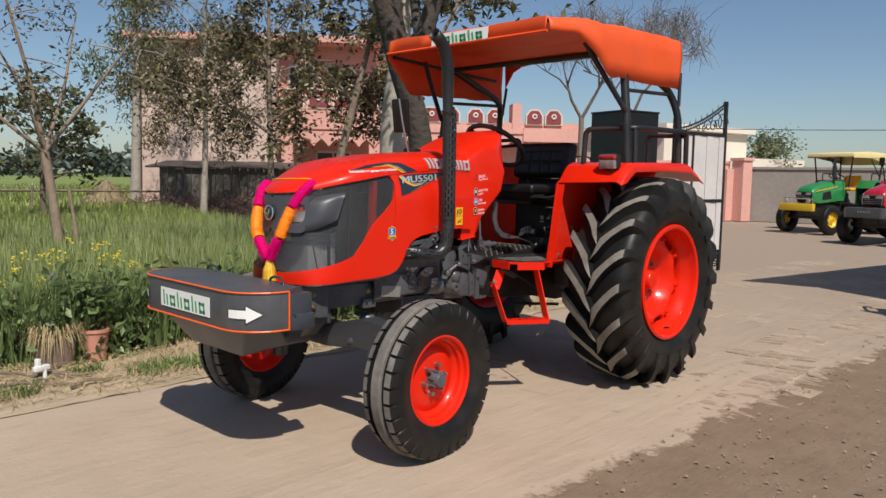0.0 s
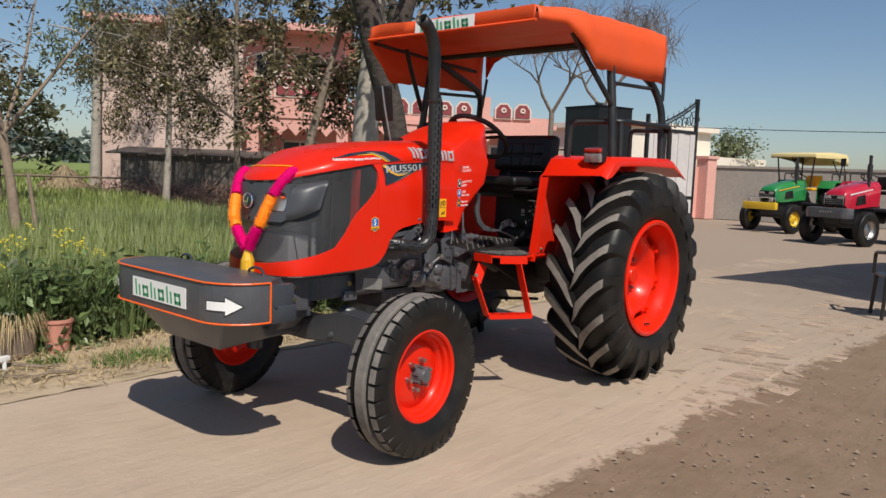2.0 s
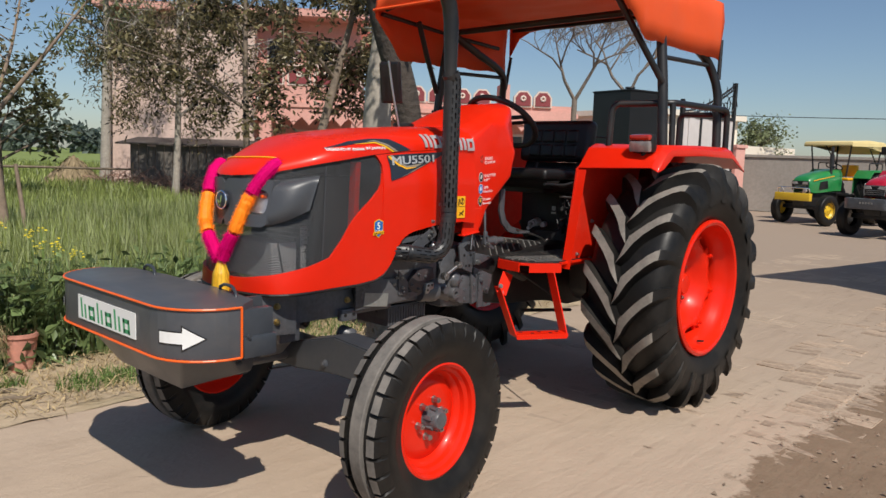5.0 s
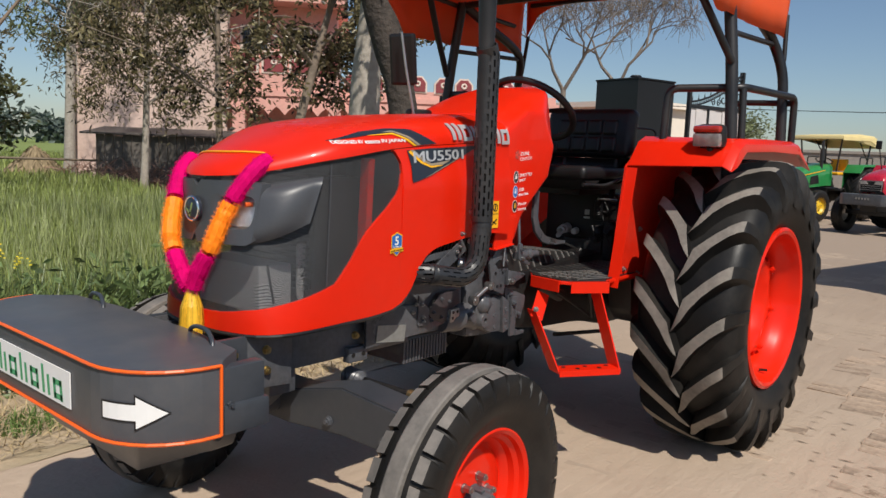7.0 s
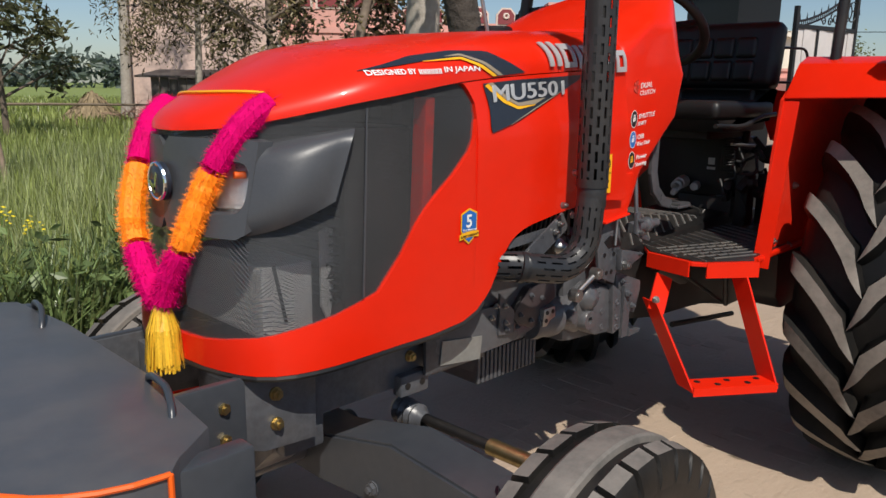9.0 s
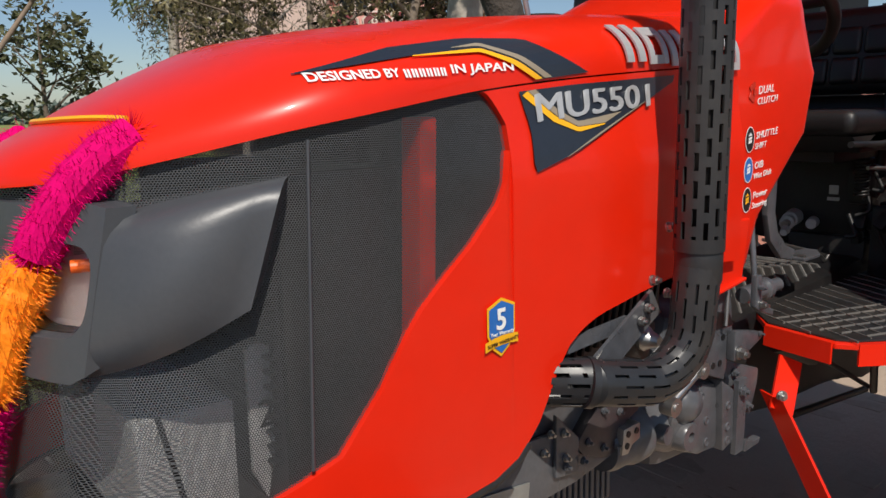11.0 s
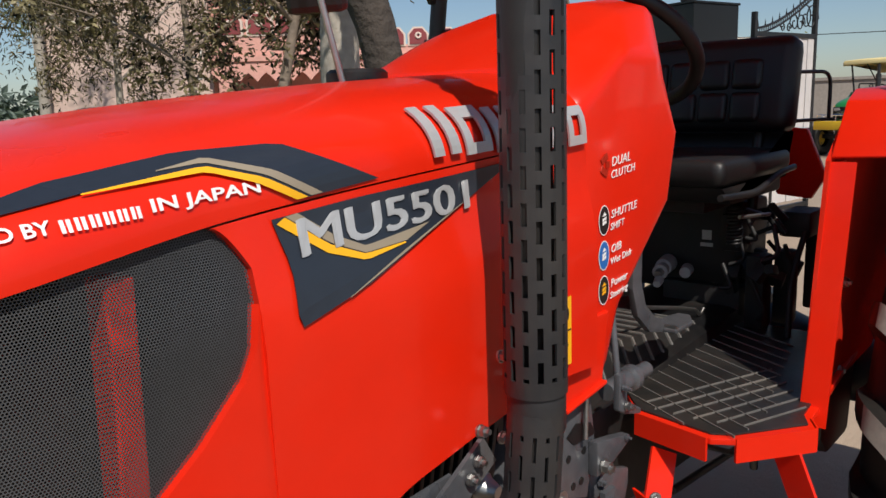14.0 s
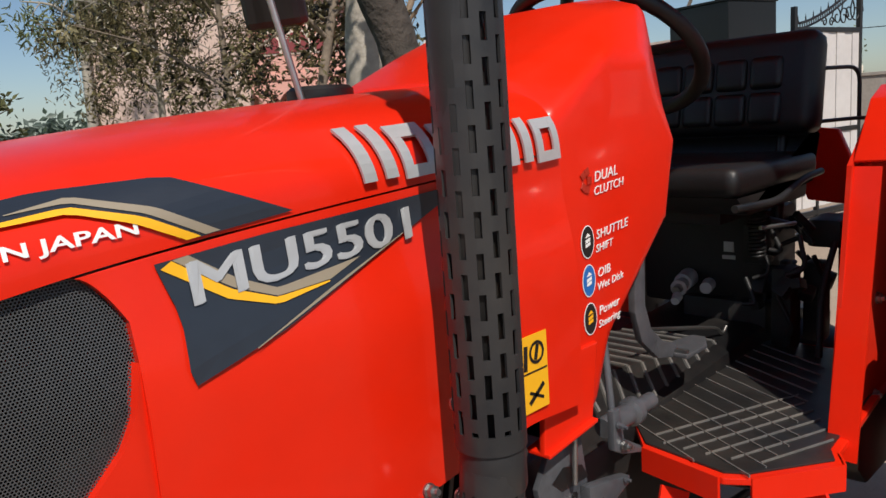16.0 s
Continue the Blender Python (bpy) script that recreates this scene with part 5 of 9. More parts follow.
def rear_wheel(side):
    """Big drive tyre with tall bars, deep rim and a dished disc bolted to it. side: -1 near, 1 far."""
    c = (-0.122, side * 0.750, 0.660)
    R, W, rim = 0.610, 0.450, 0.352
    bm = B()
    tyre(bm, c, R, W, rim, 96)
    for v in bm.verts:
        v.co.z = max(v.co.z, 0.001)
    wheel = part("rear_wheel", bm, RUBBER, tractor, "large black rear tyre", smooth=40)
    N = 20
    for k in range(N):
        for h in (-1, 1):
            a = 2 * math.pi * (k + (0.5 if h > 0 else 0) * (-side)) / N + math.radians(178.6)
            bm = B()
            field_lug(bm, c, a, h, R)
            part("tread_lug", bm, LUG_R, wheel, smooth=38).data.materials.append(RUBBER)
    o = side
    bm = B()
    lathe(bm, [(rim - 0.012, o * 0.178), (rim + 0.018, o * 0.182), (rim + 0.018, o * 0.196), (rim + 0.004, o * 0.202), (rim - 0.010, o * 0.196), (rim - 0.018, o * 0.165), (rim - 0.024, o * 0.13),
               (rim - 0.044, o * 0.105), (rim - 0.050, o * 0.05), (rim - 0.052, o * -0.10), (rim - 0.03, o * -0.16), (rim + 0.012, o * -0.19)], c, n=64)
    if side > 0:
        bmesh.ops.reverse_faces(bm, faces=bm.faces)
    part("rim", bm, RED, wheel, "orange-red deep steel rim", smooth=35)
    # dished disc with a lobed edge
    bm = B()
    rings, n_ = [], 96
    for r, off, lobe in ((0.262, 0.070, 1.0), (0.258, 0.082, 1.0), (0.235, 0.084, 0.6), (0.205, 0.062, 0.0), (0.180, 0.022, 0.0), (0.165, -0.002, 0.0), (0.150, -0.010, 0.0), (0.070, -0.010, 0.0), (0.0005, -0.010, 0.0)):
        ring = []
        for j in range(n_):
            t = 2 * math.pi * j / n_
            rr = r + 0.026 * lobe * max(-0.4, math.cos(8 * t + 1.6))
            ring.append(bm.verts.new((c[0] + rr * math.cos(t), c[1] + o * off, c[2] + rr * math.sin(t))))
        rings.append(ring)
    for p, q in zip(rings, rings[1:]):
        for j in range(n_):
            bm.faces.new((p[j], p[(j + 1) % n_], q[(j + 1) % n_], q[j]))
    bmesh.ops.recalc_face_normals(bm, faces=bm.faces)
    part("wheel_disc", bm, RED, wheel, "orange-red dished disc", smooth=40)
    for i in range(8):
        t = 2 * math.pi * i / 8
        p = Vector((c[0] + 0.125 * math.cos(t), c[1] + o * -0.010, c[2] + 0.125 * math.sin(t)))
        bolt(wheel, p, (0, o, 0), 0.013, 0.024, STEEL)
        t = (2 * math.pi * i - 1.6) / 8
        bm = B()
        box(bm, (c[0] + 0.285 * math.cos(t), c[1] + o * 0.062, c[2] + 0.285 * math.sin(t)), (0.045, 0.020, 0.07), (0, -math.degrees(t), 0), bevel=0.005)
        part("rim_lug", bm, RED, wheel, smooth=40)
        p = Vector((c[0] + 0.268 * math.cos(t), c[1] + o * 0.082, c[2] + 0.268 * math.sin(t)))
        bolt(wheel, p, (0, o, 0), 0.013, 0.018, RED)
    bm = B()
    lathe(bm, [(0.0001, o * 0.065), (0.05, o * 0.063), (0.060, o * 0.050), (0.064, o * -0.012)], c, n=32)
    part("hub", bm, RED, wheel, smooth=35)
    bm = B()
    rod(bm, (c[0] + 0.05, c[1] + o * 0.13, c[2] - 0.31), (c[0] + 0.05, c[1] + o * 0.165, c[2] - 0.305), 0.006)
    part("valve", bm, BLACK, wheel)


def shoulder_block(bm, a0, h, R):
    """One rectangular shoulder block of the steering tyre, with the notch that runs down the sidewall."""
    rows = []
    for y, r, w in ((0.049, R - 0.016, 0.064), (0.051, R + 0.004, 0.058), (0.080, R - 0.002, 0.058), (0.086, R - 0.012, 0.056), (0.092, R - 0.040, 0.050)):
        a = a0 + 0.25 * (y - 0.05)
        row = []
        for k, dr in ((-1.12, -0.018), (-1.0, 0.0), (1.0, 0.0), (1.12, -0.018)):
            row.append(bm.verts.new(on_tyre((0, 0, 0.37), r + dr, h * y, a + k * w / 2 / R)))
        rows.append(row)
    for n_, (p, q) in enumerate(zip(rows, rows[1:])):
        for j in range(3):
            bm.faces.new((p[j], p[j + 1], q[j + 1], q[j])).material_index = 0 if j == 1 and n_ == 1 else 1
    bm.faces.new(rows[0][::-1]).material_index = 1
    bm.faces.new(rows[-1]).material_index = 1
    bmesh.ops.recalc_face_normals(bm, faces=bm.faces)
    for v in bm.verts:
        v.co.z -= 0.37


def front_wheel(side):
    """Three-ribbed steering tyre, dished rim, hub with studs; both wheels are turned a little."""
    M = pose(-2.130, -0.780, 0.370, 0, 0, 4) if side < 0 else pose(-2.190, 0.600, 0.370, 0, 0, 10)
    c = (0, 0, 0)
    R, W, rim = 0.356, 0.186, 0.205
    bm = B()
    tyre(bm, c, R, W, 0.224, 72)
    wheel = part("front_wheel", bm, RUBBER, tractor, "black ribbed front tyre", smooth=40, at=M)
    bm = B()
    lathe(bm, [(R - 0.012, -0.031), (R + 0.010, -0.027), (R + 0.0135, -0.022), (R + 0.0135, 0.022), (R + 0.010, 0.027), (R - 0.012, 0.031)], c, n=72)
    part("tread_rib", bm, LUG, wheel, smooth=30)
    N = 32
    for k in range(N):
        for h in (-1, 1):
            bm = B()
            shoulder_block(bm, 2 * math.pi * (k + (0.5 if h > 0 else 0)) / N, h, R + 0.006)
            part("shoulder_block", bm, LUG, wheel, smooth=30).data.materials.append(RUBBER)
    o = side
    bm = B()
    prof = [(rim - 0.006, o * 0.050), (rim + 0.012, o * 0.053), (rim + 0.012, o * 0.064), (rim, o * 0.068), (rim - 0.010, o * 0.061), (rim - 0.014, o * 0.045), (rim - 0.026, o * 0.036), (rim - 0.030, o * 0.018), (rim - 0.040, o * 0.010),
            (0.158, o * -0.006), (0.150, o * -0.004), (0.142, o * 0.004), (0.110, o * 0.010), (0.0001, o * 0.014)]
    lathe(bm, prof, c, n=56)
    if side > 0:
        bmesh.ops.reverse_faces(bm, faces=bm.faces)
    part("rim", bm, RED, wheel, "orange-red dished steel rim", smooth=35)
    bm = B()
    lathe(bm, [(rim - 0.006, -o * 0.050), (rim + 0.012, -o * 0.053), (rim + 0.012, -o * 0.064), (rim, -o * 0.068), (rim - 0.012, -o * 0.06), (rim - 0.028, -o * 0.03), (0.15, -o * 0.012), (0.05, -o * 0.010)], c, n=56)
    part("rim_back", bm, RED, wheel, smooth=35)
    for i in range(6):
        t = 2 * math.pi * i / 6 + 0.2
        bolt(wheel, (0.068 * math.cos(t), o * 0.012, 0.068 * math.sin(t)), (0, o, 0), 0.011, 0.026, STEEL)
    bm = B()
    lathe(bm, [(0.0001, o * 0.072), (0.030, o * 0.070), (0.035, o * 0.062), (0.038, o * 0.03), (0.046, o * 0.012)], c, n=24)
    hub = part("hub", bm, IRON, wheel, smooth=35)
    for i in range(6):
        t = 2 * math.pi * i / 6 + 0.7
        bm = B()
        box(bm, (0.036 * math.cos(t), o * 0.035, 0.036 * math.sin(t)), (0.016, 0.035, 0.016), (0, -math.degrees(t), 0), bevel=0.002)
        part("hub_rib", bm, IRON, hub)
    bm = B()
    rod(bm, (-0.10, o * 0.022, -0.150), (-0.112, o * 0.040, -0.160), 0.006, n=10)
    part("valve", bm, BLACK, wheel)


for s in (-1, 1):
    rear_wheel(s)
    front_wheel(s)

# ---- front weight carrier (bumper) ----


def bumper_plan(off=0.0, n=8):
    """Outline from the far end round the front to the near end."""
    pts = []
    xf, ye, r = -2.945 + off, 0.525 - off, 0.20
    for s in (1, -1):
        arc = []
        for i in range(n + 1):
            t = math.pi / 2 * i / n
            arc.append((xf + r - r * math.cos(t), s * (ye - r + r * math.sin(t))))
        pts += (arc[::-1] if s > 0 else arc)
    return pts


bm = B()
front = bumper_plan()
poly = [(-2.735, 0.525)] + front + [(-2.735, -0.525), (-2.715, -0.50), (-2.64, -0.44), (-2.615, -0.20), (-2.615, 0.20), (-2.64, 0.44), (-2.715, 0.50)]
prism(bm, poly, "z", 0.638, 0.812, bevel=0.004)
bumper = part("front_weight", bm, mat("grey_ballast_paint", (0.070, 0.075, 0.085), 0.38, vary=0.08, fine=30, coarse=3, bump=0.04, dust=0.10), tractor, "smooth grey painted front ballast weight", smooth=35)
bm = B()
edge = [(-2.74, 0.5275)] + bumper_plan(-0.0025) + [(-2.74, -0.5275)]
for z in (0.808, 0.643):
    sweep(bm, [(x, y, z) for x, y in edge], 0.0042, n=6)
for s in (-1, 1):
    sweep(bm, [(-2.74, s * 0.528, 0.643), (-2.74, s * 0.528, 0.808)], 0.0042, n=6)
part("pinstripe", bm, ORANGE_S, bumper)
bm = B()
low_ = [bm.verts.new((x, y, 0.478 + (0.06 if x > -2.7 else 0.0))) for x, y in ((-2.79, 0.23), (-2.79, -0.23), (-2.655, -0.37), (-2.60, -0.37), (-2.60, 0.37), (-2.655, 0.37))]
top_ = [bm.verts.new((x, y, 0.64)) for x, y in ((-2.88, 0.40), (-2.88, -0.40), (-2.74, -0.45), (-2.60, -0.42), (-2.60, 0.42), (-2.74, 0.45))]
bm.faces.new(low_[::-1])
bm.faces.new(top_)
for i in range(6):
    bm.faces.new((low_[i], low_[(i + 1) % 6], top_[(i + 1) % 6], top_[i]))
bmesh.ops.recalc_face_normals(bm, faces=bm.faces)
bmesh.ops.bevel(bm, geom=list(bm.edges), offset=0.010, segments=2, affect="EDGES", profile=0.6)
part("lower_weight", bm, DARK, bumper, smooth=35)
for s in (-1, 1):
    bm = B()
    prism(bm, [(-2.76, 0.625), (-2.62, 0.63), (-2.60, 0.70), (-2.60, 0.79), (-2.72, 0.79), (-2.72, 0.70)], "y", s * 0.46, s * 0.50, bevel=0.006)
    part("weight_ear", bm, DARK, bumper, smooth=30)
    bm = B()
    box(bm, (-2.655, s * 0.475, 0.665), (0.13, 0.07, 0.075), bevel=0.012)
    part("weight_block", bm, DARK, bumper, smooth=30)
    bm = B()
    box(bm, (-2.56, s * 0.205, 0.705), (0.22, 0.018, 0.13), bevel=0.004)
    part("weight_bracket", bm, DARK, bumper, smooth=30)
    bolt(bumper, (-2.70, s * 0.498, 0.70), (0, s, 0), 0.010, 0.012, DARK)
    bolt(bumper, (-2.69, s * 0.425, 0.60), (0, s, 0), 0.010, 0.014, DARK)
for y in (-0.29, 0.29):
    bm = B()
    sweep(bm, bent([(-2.665, y - 0.085, 0.805), (-2.66, y - 0.075, 0.822), (-2.645, y - 0.03, 0.838), (-2.64, y + 0.03, 0.838), (-2.63, y + 0.075, 0.822), (-2.625, y + 0.085, 0.805)], 0.02), 0.0060, n=8)
    part("lifting_handle", bm, DARK, bumper, smooth=60)
bm = B()
box(bm, (-2.948, 0.0, 0.722), (0.003, 0.455, 0.088))
sign = part("name_board", bm, WHITE, bumper, "white board with plain green shapes")
def board_shapes(parent, to_world, w, h, st, material):
    """Six plain shapes in a row: slanted bars and square rings by turns."""
    for j in range(6):
        kind = [((0.25, 0), (0.12, 1)), ((0.80, 0), (0.70, 0.68))]
        if j % 2:
            kind = [((0.20, 0), (0.10, 0.68)), ((0.85, 0), (0.75, 0.68)), ((0.20, 0.07), (0.85, 0.07)), ((0.12, 0.62), (0.75, 0.62))]
        bm = B()
        for p, q in kind:
            a = Vector((j * w * 1.22 + p[0] * w, p[1] * h))
            b = Vector((j * w * 1.22 + q[0] * w, q[1] * h))
            d = (b - a).normalized()
            nn = Vector((-d.y, d.x)) * st / 2
            e = d * st * 0.3
            bm.faces.new([bm.verts.new(to_world(c.x, c.y)) for c in (a - nn - e, b - nn + e, b + nn + e, a + nn - e)])
        part("board_shape", bm, material, parent)


board_shapes(bumper, lambda u, v: (-2.9502, 0.205 - u, 0.690 + v), 0.056, 0.062, 0.014, GREEN_S)
for s in (-1, 1):
    out = bumper_plan(-0.002, n=14)
    half = [p for p in out if p[1] * s > 0]
    half = sorted(half, key=lambda p: p[0])
    path = [(-2.947, s * 0.20)] + half + [(-2.73, s * 0.527)]
    cum = [0]
    for a, b in zip(path, path[1:]):
        cum.append(cum[-1] + math.dist(a, b))

    def on_end(u):
        for i in range(len(path) - 1):
            if u <= cum[i + 1]:
                t = (u - cum[i]) / (cum[i + 1] - cum[i])
                return path[i][0] + (path[i + 1][0] - path[i][0]) * t, path[i][1] + (path[i + 1][1] - path[i][1]) * t
        return path[-1]
    n_ = 14
    for name_, m_, grow, lift in (("arrow_outline", BLACK, 0.004, 0.0), ("arrow_sticker", WHITE, 0.0, 0.0012)):
        bm = B()
        for lo_, hi_ in ((-grow, 0.085), (0.085 - grow, 0.155 + 1.6 * grow)):
            prev = None
            for i in range(n_ + 1):
                u = lo_ + (hi_ - lo_) * i / n_
                hh = 0.018 + grow if hi_ < 0.1 else (0.036 + 1.5 * grow) * (hi_ - u) / (hi_ - lo_)
                x, y = on_end(0.175 + u)
                x, y = x - lift * 0.6, y + s * lift * 0.8
                cur = [bm.verts.new((x, y, 0.716 - hh)), bm.verts.new((x, y, 0.716 + hh))]
                if prev:
                    bm.faces.new((prev[0], cur[0], cur[1], prev[1]))
                prev = cur
        part(name_, bm, m_, bumper, "white arrow sticker" if grow == 0 else "")

# ---- operator's platform, step, pedals ----
deck = [(-0.93, -0.135), (-1.030, -0.215), (-1.058, -0.375), (-1.035, -0.412), (-0.90, -0.512), (-0.86, -0.490), (-0.30, -0.45), (-0.30, 0.45), (-0.86, 0.490), (-0.90, 0.512), (-1.035, 0.412), (-1.058, 0.375), (-1.030, 0.215), (-0.93, 0.135)]
bm = B()
prism(bm, deck, "z", 0.790, 0.803, bevel=0.003)
plat = part("platform", bm, RED, tractor, "orange-red step platform")
for s in (-1, 1):
    for a, b in (((-1.031, 0.214), (-1.059, 0.369)), ((-1.034, 0.412), (-0.902, 0.510)), ((-0.902, 0.510), (-0.866, 0.490))):
        bm = B()
        strap(bm, (a[0], s * a[1], 0.780), (b[0], s * b[1], 0.780), 0.046, 0.006, (0, 0, 1))
        part("platform_lip", bm, RED, plat)
bm = B()
prism(bm, [(-0.925, -0.130), (-1.020, -0.214), (-1.045, -0.370), (-1.025, -0.405), (-0.90, -0.495), (-0.86, -0.475), (-0.32, -0.44), (-0.32, 0.44), (-0.86, 0.475), (-0.90, 0.495), (-1.025, 0.405), (-1.045, 0.370), (-1.020, 0.214), (-0.925, 0.130)], "z", 0.803, 0.808, bevel=0.002)
hump = [[bm.verts.new(p) for p in ((x, -0.140, 0.806), (x, -0.104, z), (x, 0.104, z), (x, 0.140, 0.806))] for x, z in ((-1.20, 0.930), (-0.98, 0.905), (-0.76, 0.876), (-0.60, 0.862), (-0.47, 0.838), (-0.43, 0.808))]
for a, b in zip(hump, hump[1:]):
    for j in range(3):
        bm.faces.new((a[j], a[j + 1], b[j + 1], b[j]))
rubber = part("floor_mat", bm, MAT_R, plat, "ribbed black rubber floor mat", smooth=30)
bm = B()


def mat_line(x0, y0, x1, y1, w=0.0022):
    L_ = math.hypot(x1 - x0, y1 - y0)
    box(bm, ((x0 + x1) / 2, (y0 + y1) / 2, 0.8090), (L_, w, 0.005), (0, 0, math.degrees(math.atan2(y1 - y0, x1 - x0))))


# long ribs run outwards from the tunnel, short ones cross them near the outer edge
for i in range(13):
    x0 = -0.955 + 0.0485 * i
    reach_ = min(0.30, (x0 + 1.040) / 0.51) if x0 < -0.88 else (0.27 if i < 6 else 0.245 - 0.01 * (i - 6))
    mat_line(x0, -0.150, x0 - 0.51 * reach_, -0.150 - reach_)
for i, (x0, x1) in enumerate(((-0.985, -0.655), (-1.010, -0.69), (-1.010, -0.72), (-1.008, -0.755), (-1.000, -0.78), (-0.985, -0.83))):
    y0 = -0.215 - 0.0385 * i
    mat_line(x0, y0 - 0.40 * (x0 + 0.985), x1, y0 - 0.40 * (x1 + 0.985))
for i in range(13):
    x = -1.16 + 0.053 * i
    z = lerp_table([(-1.20, 0.930), (-0.98, 0.905), (-0.76, 0.876), (-0.60, 0.862), (-0.47, 0.838)], x)
    strap(bm, (x, -0.141, 0.808 if x > -1.03 else 0.86), (x, -0.105, z + 0.001), 0.006, 0.005, (1, 0, 0))
    strap(bm, (x, -0.104, z + 0.001), (x, 0.104, z + 0.001), 0.006, 0.005, (1, 0, 0))
part("mat_rib", bm, mat("worn_mat_rib", (0.135, 0.13, 0.125), 0.5, vary=0.35, bump=0.1, dust=0.25), rubber)


for s in (-1, 1):
    out = Vector((-0.45, s * 0.893, 0))          # square to the tread, pointing away from the tractor
    bm = B()
    strap(bm, (-1.197, s * 0.464, 0.482), (-0.995, s * 0.614, 0.486), 0.068, 0.005, out)
    st = part("foot_step", bm, RED, tractor, "orange-red folded steel foot step")
    for name_, p_, q_, w_, h_, ax_ in (("step_upright", (-1.100, 0.272, 0.672), (-1.200, 0.461, 0.470), 0.076, 0.006, out), ("step_upright", (-0.912, 0.455, 0.765), (-0.998, 0.611, 0.474), 0.076, 0.006, out),
                                       ("step_ear", (-1.020, 0.270, 0.735), (-1.095, 0.290, 0.640), 0.056, 0.006, (0.807, s * 0.59, -0.45)), ("tread_lip", (-1.217, 0.492, 0.472), (-1.015, 0.642, 0.476), 0.024, 0.005, (0, 0, 1))):
        bm = B()
        strap(bm, (p_[0], s * p_[1], p_[2]), (q_[0], s * q_[1], q_[2]), w_, h_, ax_)
        part(name_, bm, RED, st)
    for k in range(5):
        t = 0.14 + 0.18 * k
        c_ = Vector((-1.197 + 0.202 * t, s * (0.464 + 0.150 * t), 0.4848 + 0.004 * t)) + out * (0.014 if k % 2 else -0.012)
        bm = B()
        rod(bm, c_, c_ + Vector((0, 0, 0.001)), 0.009, n=12)
        part("tread_hole", bm, BLACK, st)
    bolt(st, (-1.106, s * 0.294, 0.680), (-0.59, s * 0.807, 0), 0.010)
    bolt(st, (-1.092, s * 0.290, 0.644), (-0.59, s * 0.807, 0), 0.010)
def pedal(name, y):
    """A pedal of bent flat bar with its pad."""
    bm = B()
    prism(bm, [(-1.010, 1.16), (-1.014, 1.045), (-0.992, 0.985), (-0.935, 0.938), (-0.870, 0.922), (-0.868, 0.950), (-0.915, 0.966), (-0.958, 1.002), (-0.977, 1.05), (-0.975, 1.16)], "y", y - 0.007, y + 0.007, bevel=0.003)
    pd = part(name, bm, CASTING, tractor, "bent grey steel pedal", smooth=40)
    bm = B()
    prism(bm, [(-0.880, y - 0.036), (-0.800, y - 0.036), (-0.752, y - 0.010), (-0.752, y + 0.018), (-0.800, y + 0.030), (-0.880, y + 0.030)], "z", 0.925, 0.934, bevel=0.003)
    part("pedal_pad", bm, CASTING, pd)
    bm = B()
    box(bm, (-0.872, y - 0.003, 0.936), (0.008, 0.062, 0.010), bevel=0.002)
    part("pad_edge", bm, ZINC, pd)


pedal("clutch_pedal", -0.190)
pedal("brake_pedal", 0.200)
bm = B()
sweep(bm, bent([(-0.86, -0.115, 0.962), (-0.60, -0.108, 0.900), (-0.485, -0.100, 0.868), (-0.462, -0.100, 0.846), (-0.440, -0.100, 0.862)], 0.02), 0.0045, n=8)
part("pedal_rod", bm, STEEL, tractor, smooth=60)
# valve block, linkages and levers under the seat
# black iron, with the shade under the seat put into its colour
SHADE = mat("shade_black_iron", (0.010, 0.010, 0.011), 0.55, vary=0.3, fine=60, coarse=10, bump=0.3, dust=0.03)
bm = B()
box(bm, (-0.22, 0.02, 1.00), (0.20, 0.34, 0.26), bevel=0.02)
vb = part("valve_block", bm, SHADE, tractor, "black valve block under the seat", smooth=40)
for a_, b_, r0_, r1_, m_ in (((-0.33, 0.05, 0.948), (-0.385, 0.04, 0.945), 0.025, 0.023, CASE), ((-0.385, 0.04, 0.943), (-0.425, 0.03, 0.940), 0.017, 0.021, CASE), ((-0.425, 0.03, 0.940), (-0.450, 0.025, 0.938), 0.012, 0.010, STEEL),
                             ((-0.35, -0.015, 0.940), (-0.39, -0.025, 0.938), 0.017, 0.015, CASE), ((-0.45, 0.02, 0.925), (-0.475, 0.015, 0.918), 0.013, 0.010, CASE)):
    bm = B()
    rod(bm, a_, b_, r0_, r1_, n=14)
    part("valve_knob", bm, m_, vb, smooth=40)
bm = B()
box(bm, (-0.322, -0.055, 1.035), (0.002, 0.026, 0.026))
box(bm, (-0.322, -0.055, 1.008), (0.002, 0.034, 0.010))
part("mark_plate", bm, CASE, vb, "small pale stamped mark")
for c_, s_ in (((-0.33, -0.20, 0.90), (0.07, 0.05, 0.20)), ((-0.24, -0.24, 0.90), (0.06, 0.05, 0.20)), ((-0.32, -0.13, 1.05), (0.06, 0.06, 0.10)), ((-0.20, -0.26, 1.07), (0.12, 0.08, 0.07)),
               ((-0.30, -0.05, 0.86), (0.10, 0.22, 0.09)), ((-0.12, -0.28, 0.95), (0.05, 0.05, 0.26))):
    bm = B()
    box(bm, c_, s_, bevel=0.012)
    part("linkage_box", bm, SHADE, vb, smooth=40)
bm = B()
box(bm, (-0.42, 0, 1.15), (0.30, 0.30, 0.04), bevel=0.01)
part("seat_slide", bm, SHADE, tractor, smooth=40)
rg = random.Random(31)
